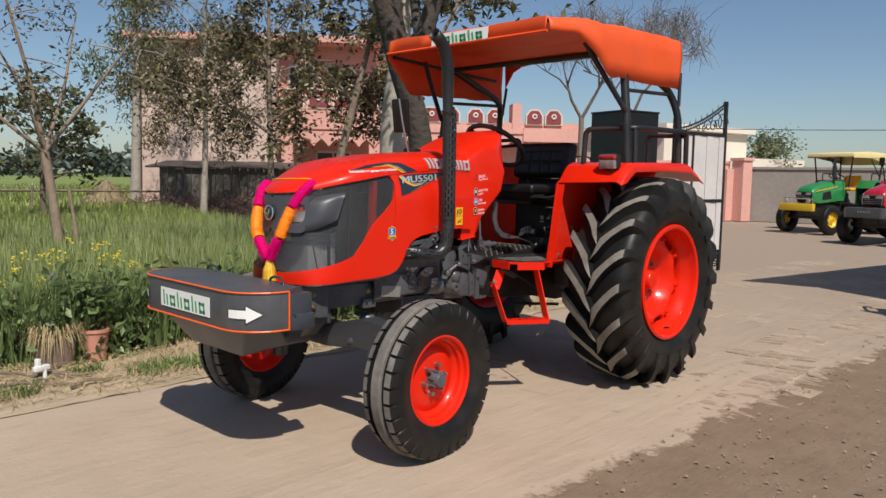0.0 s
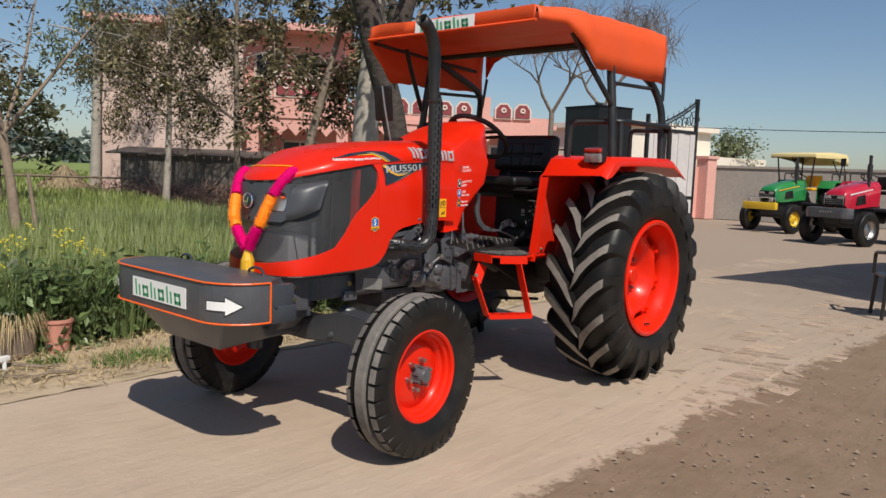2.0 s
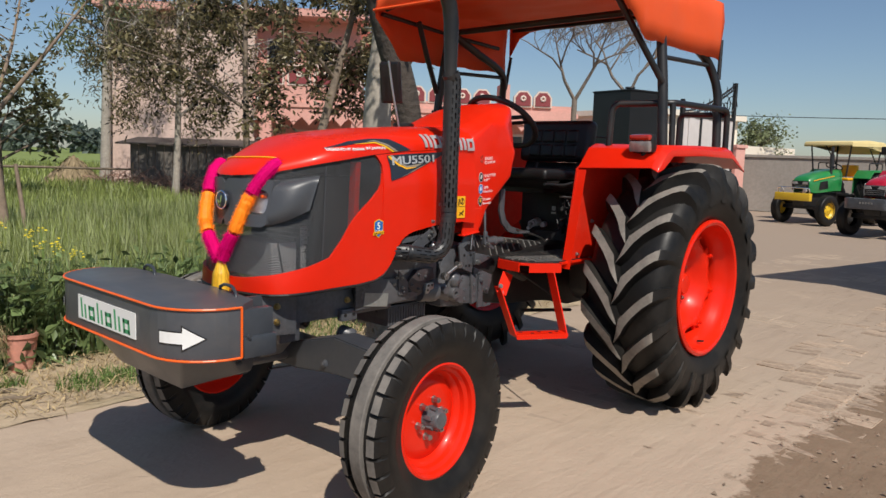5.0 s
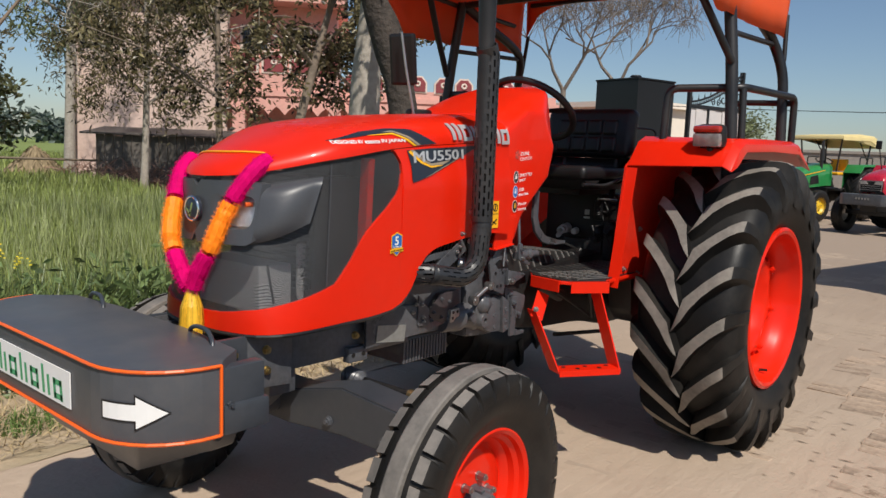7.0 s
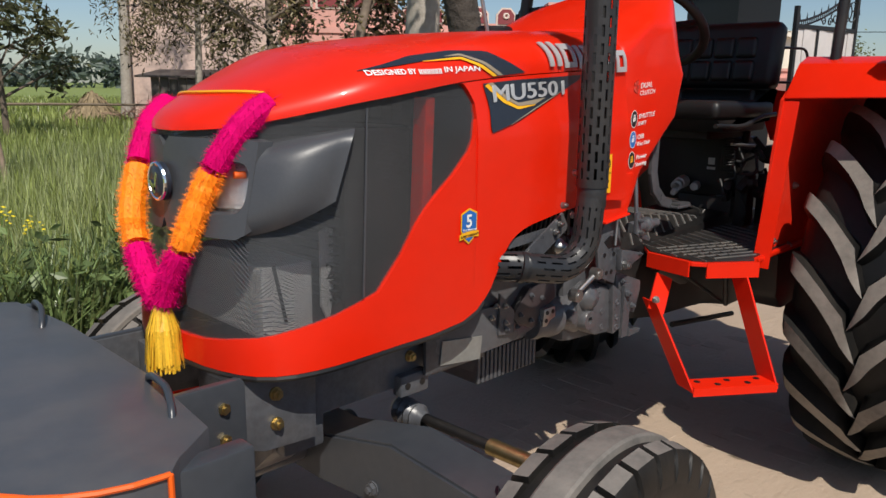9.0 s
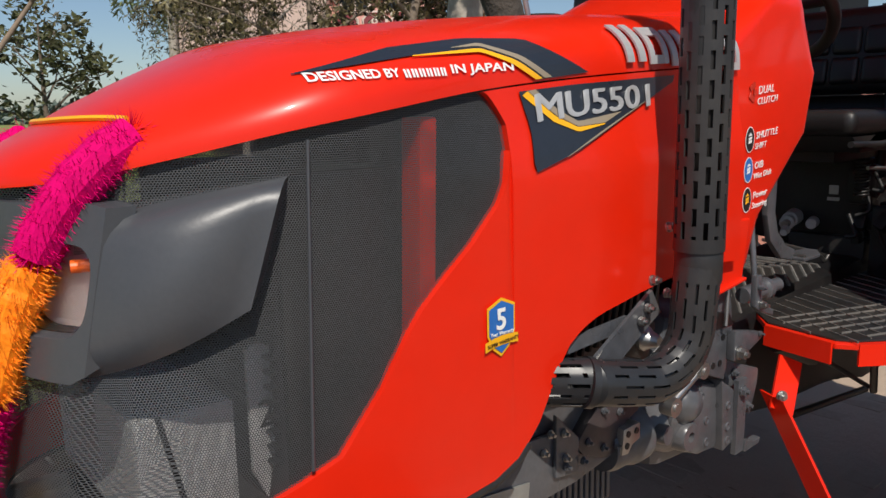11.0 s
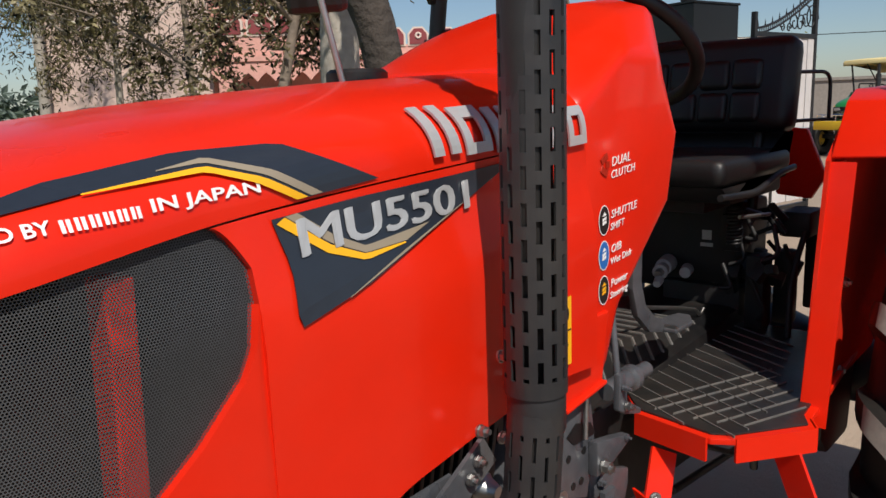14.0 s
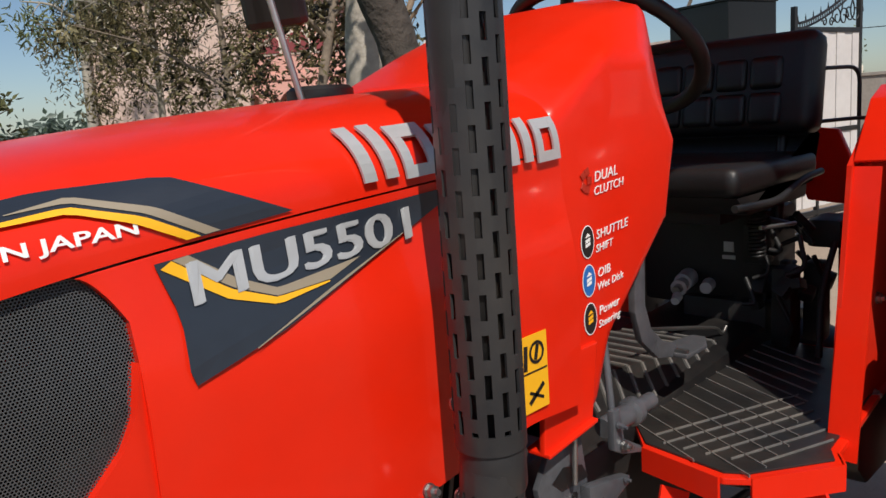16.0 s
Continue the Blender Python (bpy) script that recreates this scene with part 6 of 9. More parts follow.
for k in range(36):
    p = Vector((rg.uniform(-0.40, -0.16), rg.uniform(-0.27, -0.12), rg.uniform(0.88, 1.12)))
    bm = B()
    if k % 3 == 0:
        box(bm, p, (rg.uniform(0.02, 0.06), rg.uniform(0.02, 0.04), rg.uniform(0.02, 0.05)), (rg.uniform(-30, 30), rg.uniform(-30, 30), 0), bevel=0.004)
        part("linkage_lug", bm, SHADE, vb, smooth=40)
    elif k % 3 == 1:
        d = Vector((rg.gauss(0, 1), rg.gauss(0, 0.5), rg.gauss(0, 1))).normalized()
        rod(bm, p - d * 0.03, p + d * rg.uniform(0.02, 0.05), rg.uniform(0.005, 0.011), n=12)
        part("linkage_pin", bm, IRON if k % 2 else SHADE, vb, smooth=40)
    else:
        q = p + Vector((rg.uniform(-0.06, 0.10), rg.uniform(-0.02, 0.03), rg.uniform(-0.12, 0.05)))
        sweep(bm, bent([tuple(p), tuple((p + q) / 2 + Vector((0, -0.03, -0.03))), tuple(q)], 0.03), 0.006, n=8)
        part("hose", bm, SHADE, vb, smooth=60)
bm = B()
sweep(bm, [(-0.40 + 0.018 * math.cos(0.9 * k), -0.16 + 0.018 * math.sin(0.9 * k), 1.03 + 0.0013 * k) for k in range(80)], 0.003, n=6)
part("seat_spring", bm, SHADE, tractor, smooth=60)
for pts_, r_, m_ in (([(-0.40, -0.30, 0.80), (-0.36, -0.29, 0.95), (-0.30, -0.30, 1.06)], 0.008, SHADE), ([(-0.48, -0.20, 1.115), (-0.40, -0.215, 1.110), (-0.33, -0.22, 1.105)], 0.005, ZINC)):
    bm = B()
    sweep(bm, bent(pts_, 0.04), r_, n=8)
    part("control_lever", bm, m_, tractor, smooth=60)

# ---- seat and steering wheel ----
def cushion(bm, c, s, r):
    """A padded block with soft edges."""
    k = bmesh.ops.create_cube(bm, size=1.0, matrix=Matrix.Translation(c) @ Matrix.Diagonal((*s, 1)))
    es = list({e for v in k["verts"] for e in v.link_edges})
    bmesh.ops.bevel(bm, geom=es, offset=r, segments=3, affect="EDGES", profile=0.6)


bm = B()
cushion(bm, (-0.45, 0, 1.236), (0.46, 0.47, 0.064), 0.028)
seat = part("seat_cushion", bm, VINYL, tractor, "black vinyl seat cushion", smooth=60)
bm = B()
prism(bm, [(-0.66, 1.205), (-0.24, 1.205), (-0.20, 1.30), (-0.22, 1.31), (-0.26, 1.215), (-0.27, 1.160), (-0.60, 1.160)], "y", -0.225, 0.225, bevel=0.01)
part("seat_pan", bm, BLACK, seat, smooth=40)
BR = pose(-0.235, 0, 1.430, 0, 9, 0)
bm = B()
cushion(bm, (0, 0, 0), (0.085, 0.49, 0.245), 0.035)
for v in bm.verts:
    v.co = BR @ v.co
back = part("backrest", bm, VINYL, tractor, "black quilted vinyl backrest", smooth=60)
for i in range(4):
    for j in range(2):
        bm = B()
        cushion(bm, (-0.036, -0.130 + i * 0.086, -0.062 + j * 0.085), (0.035, 0.080, 0.079), 0.016)
        for v in bm.verts:
            v.co = BR @ v.co
        part("quilt_pad", bm, VINYL, back, smooth=60)
for name_, pts_, r_ in (("seat_rim", [(-0.68, -0.23, 1.185), (-0.50, -0.245, 1.180), (-0.36, -0.25, 1.215), (-0.25, -0.25, 1.220)], 0.008), ("back_support", [(-0.26, -0.15, 1.10), (-0.21, -0.15, 1.36)], 0.016),
                        ("back_support", [(-0.26, 0.15, 1.10), (-0.21, 0.15, 1.36)], 0.016), ("back_hook", [(-0.22, -0.23, 1.335), (-0.10, -0.27, 1.335), (-0.10, -0.30, 1.335)], 0.005),
                        ("back_hook", [(-0.22, -0.23, 1.46), (-0.08, -0.28, 1.46), (-0.08, -0.28, 1.335)], 0.005)):
    bm = B()
    sweep(bm, bent(pts_, 0.04) if len(pts_) > 2 else pts_, r_, n=10)
    part(name_, bm, TUBE, tractor, smooth=50)
bm = B()
prism(bm, [(-0.23, 1.16), (-0.17, 1.30), (-0.08, 1.31), (-0.05, 1.20), (-0.09, 1.10), (-0.19, 1.09)], "x", 0.12, 0.14, bevel=0.004)
part("hitch_plate", bm, RED, tractor, "orange-red plate behind the seat")
SWC = pose(-0.792, -0.010, 1.512, 0, 37.8, 0)
bm = B()
sweep(bm, [SWC @ Vector((0.197 * math.cos(t), 0.197 * math.sin(t), 0)) for t in (2 * math.pi * i / 48 for i in range(48))], 0.0155, n=12, closed=True)
sw = part("steering_wheel", bm, BLACK, tractor, "black steering wheel", smooth=60)
for a in (0.5, 2.6, 4.71):
    bm = B()
    rod(bm, SWC @ Vector((0.03 * math.cos(a), 0.03 * math.sin(a), -0.01)), SWC @ Vector((0.192 * math.cos(a), 0.192 * math.sin(a), 0)), 0.010)
    part("wheel_spoke", bm, BLACK, sw, smooth=40)
bm = B()
rod(bm, SWC @ Vector((0, 0, -0.14)), SWC @ Vector((0, 0, 0.012)), 0.032)
part("wheel_boss", bm, BLACK, sw, smooth=40)

# ---- fenders with rails and lamps ----
for s in (-1, 1):
    T = lambda x, y, z: Vector((x, s * y, z))
    bm = B()
    # top shell: front slope, flat top, rear slope; a flange along the outer edge
    inn = [(-0.705, 1.280), (-0.615, 1.385), (-0.555, 1.408), (-0.20, 1.416), (0.17, 1.418), (0.40, 1.300)]
    outr = [(-0.700, 1.290), (-0.610, 1.380), (-0.555, 1.402), (-0.20, 1.412), (0.16, 1.414), (0.37, 1.302)]
    a = [bm.verts.new(T(x, 0.455, z)) for x, z in inn]
    m_ = [bm.verts.new(T(x, 0.860, z + 0.002)) for x, z in outr]
    b = [bm.verts.new(T(x, 0.893, z - 0.016)) for x, z in outr]
    c_ = [bm.verts.new(T(x, 0.897, z)) for x, z in [(-0.695, 1.272), (-0.640, 1.288), (-0.545, 1.352), (-0.20, 1.362), (0.17, 1.358), (0.365, 1.284)]]
    for p, q in ((a, m_), (m_, b), (b, c_)):
        for i in range(5):
            bm.faces.new((p[i], p[i + 1], q[i + 1], q[i]))
    bmesh.ops.recalc_face_normals(bm, faces=bm.faces)
    ob = part("fender", bm, RED, tractor, "orange-red rear fender", smooth=30)
    md = ob.modifiers.new("sheet", "SOLIDIFY")
    md.thickness, md.offset = 0.006, 0
    bv = ob.modifiers.new("soft", "BEVEL")
    bv.width, bv.segments, bv.limit_method, bv.angle_limit = 0.010, 2, "ANGLE", radians(20)
    # inner wall and its folded front strip
    bm = B()
    prism(bm, [(-0.80, 0.765), (-0.69, 0.775), (-0.25, 0.780), (0.20, 1.00), (0.44, 1.10), (0.45, 1.30), (0.26, 1.410), (-0.545, 1.400), (-0.715, 1.275)], "y", s * 0.448, s * 0.456)
    wall_ = part("fender_wall", bm, RED_DULL, tractor)
    bm = B()
    prism(bm, [(-0.805, 0.765), (-0.750, 0.790), (-0.738, 0.95), (-0.695, 1.10), (-0.655, 1.276), (-0.704, 1.272)], "y", s * 0.456, s * 0.472, bevel=0.002)
    strap(bm, (-0.808, s * 0.476, 0.765), (-0.702, s * 0.476, 1.272), 0.050, 0.006, (0, 1, 0))
    part("fender_strip", bm, RED, wall_)
    for x, z in ((-0.775, 0.80), (-0.68, 0.83), (-0.55, 0.80), (-0.55, 1.0)):
        bolt(wall_, (x, s * (0.472 if x < -0.7 else 0.456), z), (0, s, 0), 0.010)
    # rail: front hoop that runs round to the rear, a middle leg and an inner return
    for pts_, r_ in (([T(-0.570, 0.545, 1.395), T(-0.560, 0.550, 1.615), T(-0.440, 0.835, 1.622), T(0.175, 0.850, 1.627), T(0.180, 0.850, 1.41)], 0.0165),
                     ([T(-0.460, 0.840, 1.40), T(-0.450, 0.828, 1.615)], 0.0155), ([T(0.175, 0.845, 1.60), T(0.19, 0.56, 1.61), T(0.20, 0.555, 1.41)], 0.0145)):
        bm = B()
        sweep(bm, bent(pts_, 0.045, 7) if len(pts_) > 2 else pts_, r_, n=12)
        part("fender_rail", bm, TUBE, tractor, "black tube grab rail", smooth=50)
    # lamp on the fender's front slope
    L = pose(-0.640, s * 0.780, 1.412, 0, -4, s * 6)
    bm = B()
    box(bm, (0.004, 0, 0), (0.060, 0.128, 0.098), bevel=0.028)
    for v in bm.verts:
        v.co = L @ v.co
    lamp = part("fender_lamp", bm, BLACK, tractor, "fender lamp with red and clear lenses", smooth=50)
    for name_, z_, h_, m_ in (("clear_lens", -0.014, 0.056, LENS_CLEAR), ("red_lens", 0.029, 0.030, LENS_RED)):
        bm = B()
        box(bm, (-0.024, 0, z_), (0.036, 0.116, h_), bevel=0.0125)
        for v in bm.verts:
            v.co = L @ v.co
        part(name_, bm, m_, lamp, smooth=50)
    bm = B()
    rod(bm, (-0.628, s * 0.78, 1.30), (-0.628, s * 0.78, 1.375), 0.016, n=12)
    part("lamp_stem", bm, BLACK, lamp, smooth=40)

# ---- roll frame and canopy ----
for s, q in ((-1, 1.0), (1, 0.94)):
    for name_, pts_, r_ in (("roll_post", [(-0.510, 0.815, 1.40), (-0.495, 0.79, 1.70), (-0.480, 0.755, 1.96), (-0.47, 0.735, 2.10)], 0.0255),
                            ("rear_post", [(0.14, 0.815, 1.40), (0.155, 0.795, 1.74), (0.115, 0.750, 1.885), (-0.02, 0.740, 1.945), (-0.16, 0.735, 1.985), (-0.46, 0.730, 2.09)], 0.024),
                            ("brace", [(-0.515, 0.795, 1.72), (-0.67, 0.735, 1.92), (-0.80, 0.68, 2.10)], 0.016),
                            ("cross_bar", [(-0.485, 0.765, 1.850), (0.12, 0.752, 1.872)], 0.012),
                            ("rear_strut", [(0.205, 0.772, 2.02), (0.175, 0.785, 1.80)], 0.011)):
        bm = B()
        pts_ = [(x, s * y * q, z) for x, y, z in pts_]
        sweep(bm, bent(pts_, 0.10, 6) if len(pts_) > 3 else pts_, r_, n=12)
        part(name_, bm, TUBE, tractor, "black roll frame tube", smooth=50)
for pts_, r_ in (([(-0.46, -0.755, 2.09), (-0.46, 0.70, 2.09)], 0.018), ([(0.185, -0.72, 2.195), (0.185, 0.70, 2.195)], 0.012), ([(-1.09, -0.64, 2.185), (-1.09, 0.30, 2.180), (-1.08, 0.62, 2.125)], 0.012), ([(-1.08, 0.655, 2.105), (-0.30, 0.735, 2.080), (0.10, 0.755, 2.07)], 0.012)):
    bm = B()
    sweep(bm, pts_, r_, n=10)
    part("canopy_bow", bm, TUBE, tractor, "black canopy tube", smooth=50)

# canopy: a canvas skin over bows, with front band and hanging side flaps, softly wrinkled
bm = B()
NX = 34
XF, XR = -1.125, 0.205


def roof_z(x, y):
    t = (x - XF) / (XR - XF)
    base = 2.203 + 0.050 * math.sin(math.pi * min(1, t * 1.1)) * (1 - (abs(y) / 0.75) ** 2) + 0.030 * t
    return base


def wrinkle(p, k):
    return k * (noise.noise(Vector((p[0] * 5.5, p[1] * 5.5, p[2] * 9.0))) + 0.7 * noise.noise(Vector((p[0] * 15.0 + p[2] * 6.0, p[1] * 7.0, p[2] * 5.0 + 4.0))))


def canopy_half(t):
    """Half width grows from the front band to the rear."""
    return 0.665 + 0.11 * min(1.0, t / 0.25)


rows = []
for i in range(NX + 1):
    t = i / NX
    x = XF + (XR - XF) * t
    w = canopy_half(t)
    row = []
    drop = 0.085 + (0.205 + 0.035 * t) * max(0.0, min(1.0, (x + 0.93) / 0.22)) if x > -0.93 else 0.085
    drop_far = 0.12 + 0.20 * max(0.0, min(1.0, (x + 1.12) / 0.30))
    prof = [(-w, -drop), (-w - 0.004, -drop * 0.66), (-w - 0.002, -drop * 0.33), (-w + 0.012, -0.012)] + [(-w + 0.03 + (2 * w - 0.06) * j / 18, None) for j in range(19)] + \
           [(w - 0.012, -0.012), (w + 0.002, -drop_far * 0.33), (w + 0.004, -drop_far * 0.66), (w, -drop_far)]
    for y, dz in prof:
        z = roof_z(x, y) if dz is None else roof_z(x, w) + dz
        p = Vector((x, y, z))
        k = 0.016 if dz is not None else 0.006
        p.y += wrinkle(p, k)
        p.z += wrinkle(p + Vector((3, 1, 7)), 0.010)
        row.append(bm.verts.new(p))
    rows.append(row)
for a, b in zip(rows, rows[1:]):
    for j in range(len(a) - 1):
        bm.faces.new((a[j], a[j + 1], b[j + 1], b[j]))
# front band
fr = rows[0][3:-3]
low = []
for v in fr:
    low.append(bm.verts.new((v.co.x - 0.012 + wrinkle(v.co, 0.01), v.co.y, v.co.z - 0.085 + wrinkle(v.co * 2, 0.004))))
for j in range(len(fr) - 1):
    bm.faces.new((fr[j], fr[j + 1], low[j + 1], low[j]))
# rear hem: a shallow band that rounds down into the side flaps
re_ = rows[-1][4:-4]
low = []
for v in re_:
    k_ = abs(v.co.y) / 0.745
    low.append(bm.verts.new((v.co.x + 0.010, v.co.y, v.co.z - 0.045 - 0.16 * max(0.0, (k_ - 0.80) / 0.20) ** 2)))
for j in range(len(re_) - 1):
    bm.faces.new((re_[j], re_[j + 1], low[j + 1], low[j]))
bmesh.ops.recalc_face_normals(bm, faces=bm.faces)
can = part("canopy", bm, CANVAS, tractor, "orange canvas canopy with hanging side flaps", smooth=70)
md = can.modifiers.new("cloth", "SOLIDIFY")
md.thickness, md.offset = 0.004, 0
bm = B()
sweep(bm, [(XF - 0.014, -0.66 + 1.32 * i / 20, roof_z(XF, 0.66) - 0.085) for i in range(21)], 0.008, n=6)
part("canopy_hem", bm, CANVAS, can, smooth=60)
bm = B()
vs = [(XF - 0.0145, 0.235 - 0.47 * i / 12) for i in range(13)]
prev = None
for x, y in vs:
    zt = roof_z(XF, y)
    cur = [bm.verts.new((x - 0.006, y, zt - 0.080)), bm.verts.new((x + 0.004 - 0.006, y, zt - 0.010))]
    if prev:
        bm.faces.new((prev[0], cur[0], cur[1], prev[1]))
    prev = cur
part("canopy_board", bm, WHITE, can, "white canopy band with plain green shapes")
board_shapes(can, lambda u, v: (XF - 0.0225, 0.19 - u, roof_z(XF, 0.19 - u) - 0.072 + v), 0.054, 0.052, 0.015, GREEN_S)

# ---- flower garland with tassel on the nose ----
garland = thing("garland", "pink and orange tinsel garland with gold tassel on the nose", "garland")
PINK = mat("magenta_tinsel", (0.62, 0.0005, 0.130), 0.8, vary=0.15, fine=200, coarse=20, bump=0.4, island=0.25, spec=0.1)
ORNG = mat("orange_tinsel", (0.95, 0.24, 0.003), 0.6, vary=0.25, fine=200, coarse=20, bump=0.5, island=0.4)
GOLD = mat("gold_thread", (0.80, 0.46, 0.03), 0.45, vary=0.25, fine=200, coarse=20, bump=0.3, island=0.4)
random.seed(5)


def strand(points, r, material, name):
    pts = [Vector(p) for p in points]
    bm = B()
    sweep(bm, pts, [r * (0.85 + 0.1 * noise.noise(p * 60)) for p in pts], n=10)
    for a, b in zip(pts, pts[1:]):
        L = (b - a).length
        for k in range(int(L * 17000)):
            p = a.lerp(b, random.random())
            d = Vector((random.gauss(0, 1), random.gauss(0, 1), random.gauss(0, 1))).normalized()
            q = p + d * (r * random.uniform(1.0, 1.32))
            p = p + d * r * 0.5
            s = d.orthogonal().normalized() * 0.0011
            vs = [bm.verts.new(p - s), bm.verts.new(p + s), bm.verts.new(q)]
            bm.faces.new(vs)
    part(name, bm, material, garland)


def curve_through(pts, n):
    """n points on a smooth curve through the given ones."""
    P = [Vector(p) for p in pts]
    P = [2 * P[0] - P[1]] + P + [2 * P[-1] - P[-2]]
    out = []
    for k in range(1, len(P) - 2):
        for j in range(8):
            t = j / 8
            a, b, c, d = P[k - 1:k + 3]
            out.append(0.5 * (2 * b + (c - a) * t + (2 * a - 5 * b + 4 * c - d) * t * t + (3 * b - a - 3 * c + d) * t ** 3))
    return line([tuple(p) for p in out] + [tuple(P[-2])], n)


for s, path in ((1, [(-2.372, 0.198, 1.258), (-2.422, 0.174, 1.222), (-2.472, 0.130, 1.145), (-2.512, 0.085, 1.06), (-2.520, 0.065, 1.00), (-2.528, 0.010, 0.945), (-2.526, -0.035, 0.893)]),
                (-1, [(-2.352, -0.168, 1.266), (-2.384, -0.168, 1.246), (-2.416, -0.160, 1.212), (-2.447, -0.138, 1.155), (-2.476, -0.118, 1.085), (-2.497, -0.098, 1.010), (-2.512, -0.068, 0.950), (-2.520, -0.045, 0.893)])):
    full = curve_through(path, 40)
    strand(full[0:15], 0.0285, PINK, "pink_tinsel")
    strand(full[15:29], 0.0285, ORNG, "orange_tinsel")
    strand(full[29:40], 0.0285, PINK, "pink_tinsel")
bm = B()
for k in range(420):
    a = random.uniform(0, 2 * math.pi)
    r0, r1 = random.uniform(0, 0.016), random.uniform(0.006, 0.038)
    p = Vector((-2.522 + r0 * math.cos(a), -0.040 + r0 * math.sin(a), 0.890))
    q = Vector((-2.522 + r1 * math.cos(a), -0.040 + r1 * math.sin(a), 0.765 + random.uniform(-0.012, 0.012)))
    m_ = p.lerp(q, 0.5) + Vector((0.008 * math.cos(a), 0.008 * math.sin(a), 0.01))
    s = Vector((-math.sin(a), math.cos(a), 0)) * 0.0018
    v = [bm.verts.new(c) for c in (p - s, p + s, m_ + s, m_ - s, q + s, q - s)]
    bm.faces.new((v[0], v[1], v[2], v[3]))
    bm.faces.new((v[3], v[2], v[4], v[5]))
part("tassel", bm, GOLD, garland, "gold thread tassel")

# ---- ground, lane, verge, field ----
def ground_mat(name, tones, scale, stain, bump, dirt=None):
    """Earth surface: two tones blended by noise, stains, grit."""
    m = bpy.data.materials.new(name)
    m.use_nodes = True
    n, l = nodes_of(m)
    p = n["Principled BSDF"]
    p.inputs["Roughness"].default_value = 0.92
    p.inputs["Specular IOR Level"].default_value = 0.2
    tc = n.new("ShaderNodeTexCoord")

    def nz(sc, det=8, rough=0.6):
        k = n.new("ShaderNodeTexNoise")
        k.inputs["Scale"].default_value = sc
        k.inputs["Detail"].default_value = det
        k.inputs["Roughness"].default_value = rough
        l.new(tc.outputs["Object"], k.inputs["Vector"])
        return k.outputs["Fac"]

    def mixc(fac, a, b, lo, hi):
        mr = n.new("ShaderNodeMapRange")
        mr.inputs["From Min"].default_value, mr.inputs["From Max"].default_value = lo, hi
        l.new(fac, mr.inputs["Value"])
        mx = n.new("ShaderNodeMix")
        mx.data_type = "RGBA"
        l.new(mr.outputs[0], mx.inputs["Factor"])
        for s, v in (("A", a), ("B", b)):
            if isinstance(v, tuple):
                mx.inputs[s].default_value = (*v, 1)
            else:
                l.new(v, mx.inputs[s])
        return mx.outputs["Result"]
    c = mixc(nz(scale, 6), tones[0], tones[1], 0.35, 0.65)
    c = mixc(nz(scale * 0.22, 5), c, tones[2], 0.52, 0.72)
    c = mixc(nz(85, 4, 0.75), c, stain, 0.60, 0.80)
    stretch = n.new("ShaderNodeMapping")
    stretch.inputs["Scale"].default_value = (0.7, 5.0, 1.0)
    l.new(tc.outputs["Object"], stretch.inputs["Vector"])
    ruts = n.new("ShaderNodeTexNoise")
    ruts.inputs["Scale"].default_value = 2.2
    ruts.inputs["Detail"].default_value = 6
    l.new(stretch.outputs[0], ruts.inputs["Vector"])
    c = mixc(ruts.outputs["Fac"], c, stain, 0.60, 1.0)
    if dirt:
        # loose dark earth beyond the lane's ragged edge
        sep = n.new("ShaderNodeSeparateXYZ")
        l.new(tc.outputs["Object"], sep.inputs[0])

        def op(kind, a, b):
            k = n.new("ShaderNodeMath")
            k.operation = kind
            for i, v in enumerate((a, b)):
                if isinstance(v, (int, float)):
                    k.inputs[i].default_value = v
                else:
                    l.new(v, k.inputs[i])
            return k.outputs[0]
        edge = op("ADD", sep.outputs[1], op("MULTIPLY", sep.outputs[0], 0.05))
        edge = op("ADD", edge, op("MULTIPLY", op("SUBTRACT", nz(1.1, 6, 0.7), 0.5), 0.45))
        edge = op("ADD", edge, op("MULTIPLY", op("SUBTRACT", nz(9.0, 6, 0.7), 0.5), 0.45))
        d = mixc(nz(3.1, 10, 0.78), dirt[0], dirt[1], 0.36, 0.68)
        d = mixc(nz(60, 4, 0.75), d, dirt[2], 0.58, 0.78)
        # darker brown tone that grows towards +x, its limit broken by noise
        yard = op("ADD", sep.outputs[0], op("MULTIPLY", op("SUBTRACT", nz(0.7, 5, 0.6), 0.5), 5.0))
        c = mixc(yard, c, dirt[3], -2.0, 6.5)
        c = mixc(edge, d, c, -1.56, -1.50)
    l.new(c, p.inputs["Base Color"])
    b = n.new("ShaderNodeBump")
    b.inputs["Strength"].default_value = bump
    b.inputs["Distance"].default_value = 0.01
    hm = n.new("ShaderNodeMath")
    hm.operation = "MULTIPLY_ADD"
    l.new(ruts.outputs["Fac"], hm.inputs[0])
    hm.inputs[1].default_value = 2.2
    l.new(nz(40, 8, 0.7), hm.inputs[2])
    h2 = n.new("ShaderNodeMath")
    h2.operation = "MULTIPLY_ADD"
    l.new(nz(7, 8, 0.65), h2.inputs[0])
    h2.inputs[1].default_value = 1.8
    l.new(hm.outputs[0], h2.inputs[2])
    l.new(h2.outputs[0], b.inputs["Height"])
    l.new(b.outputs["Normal"], p.inputs["Normal"])
    return m


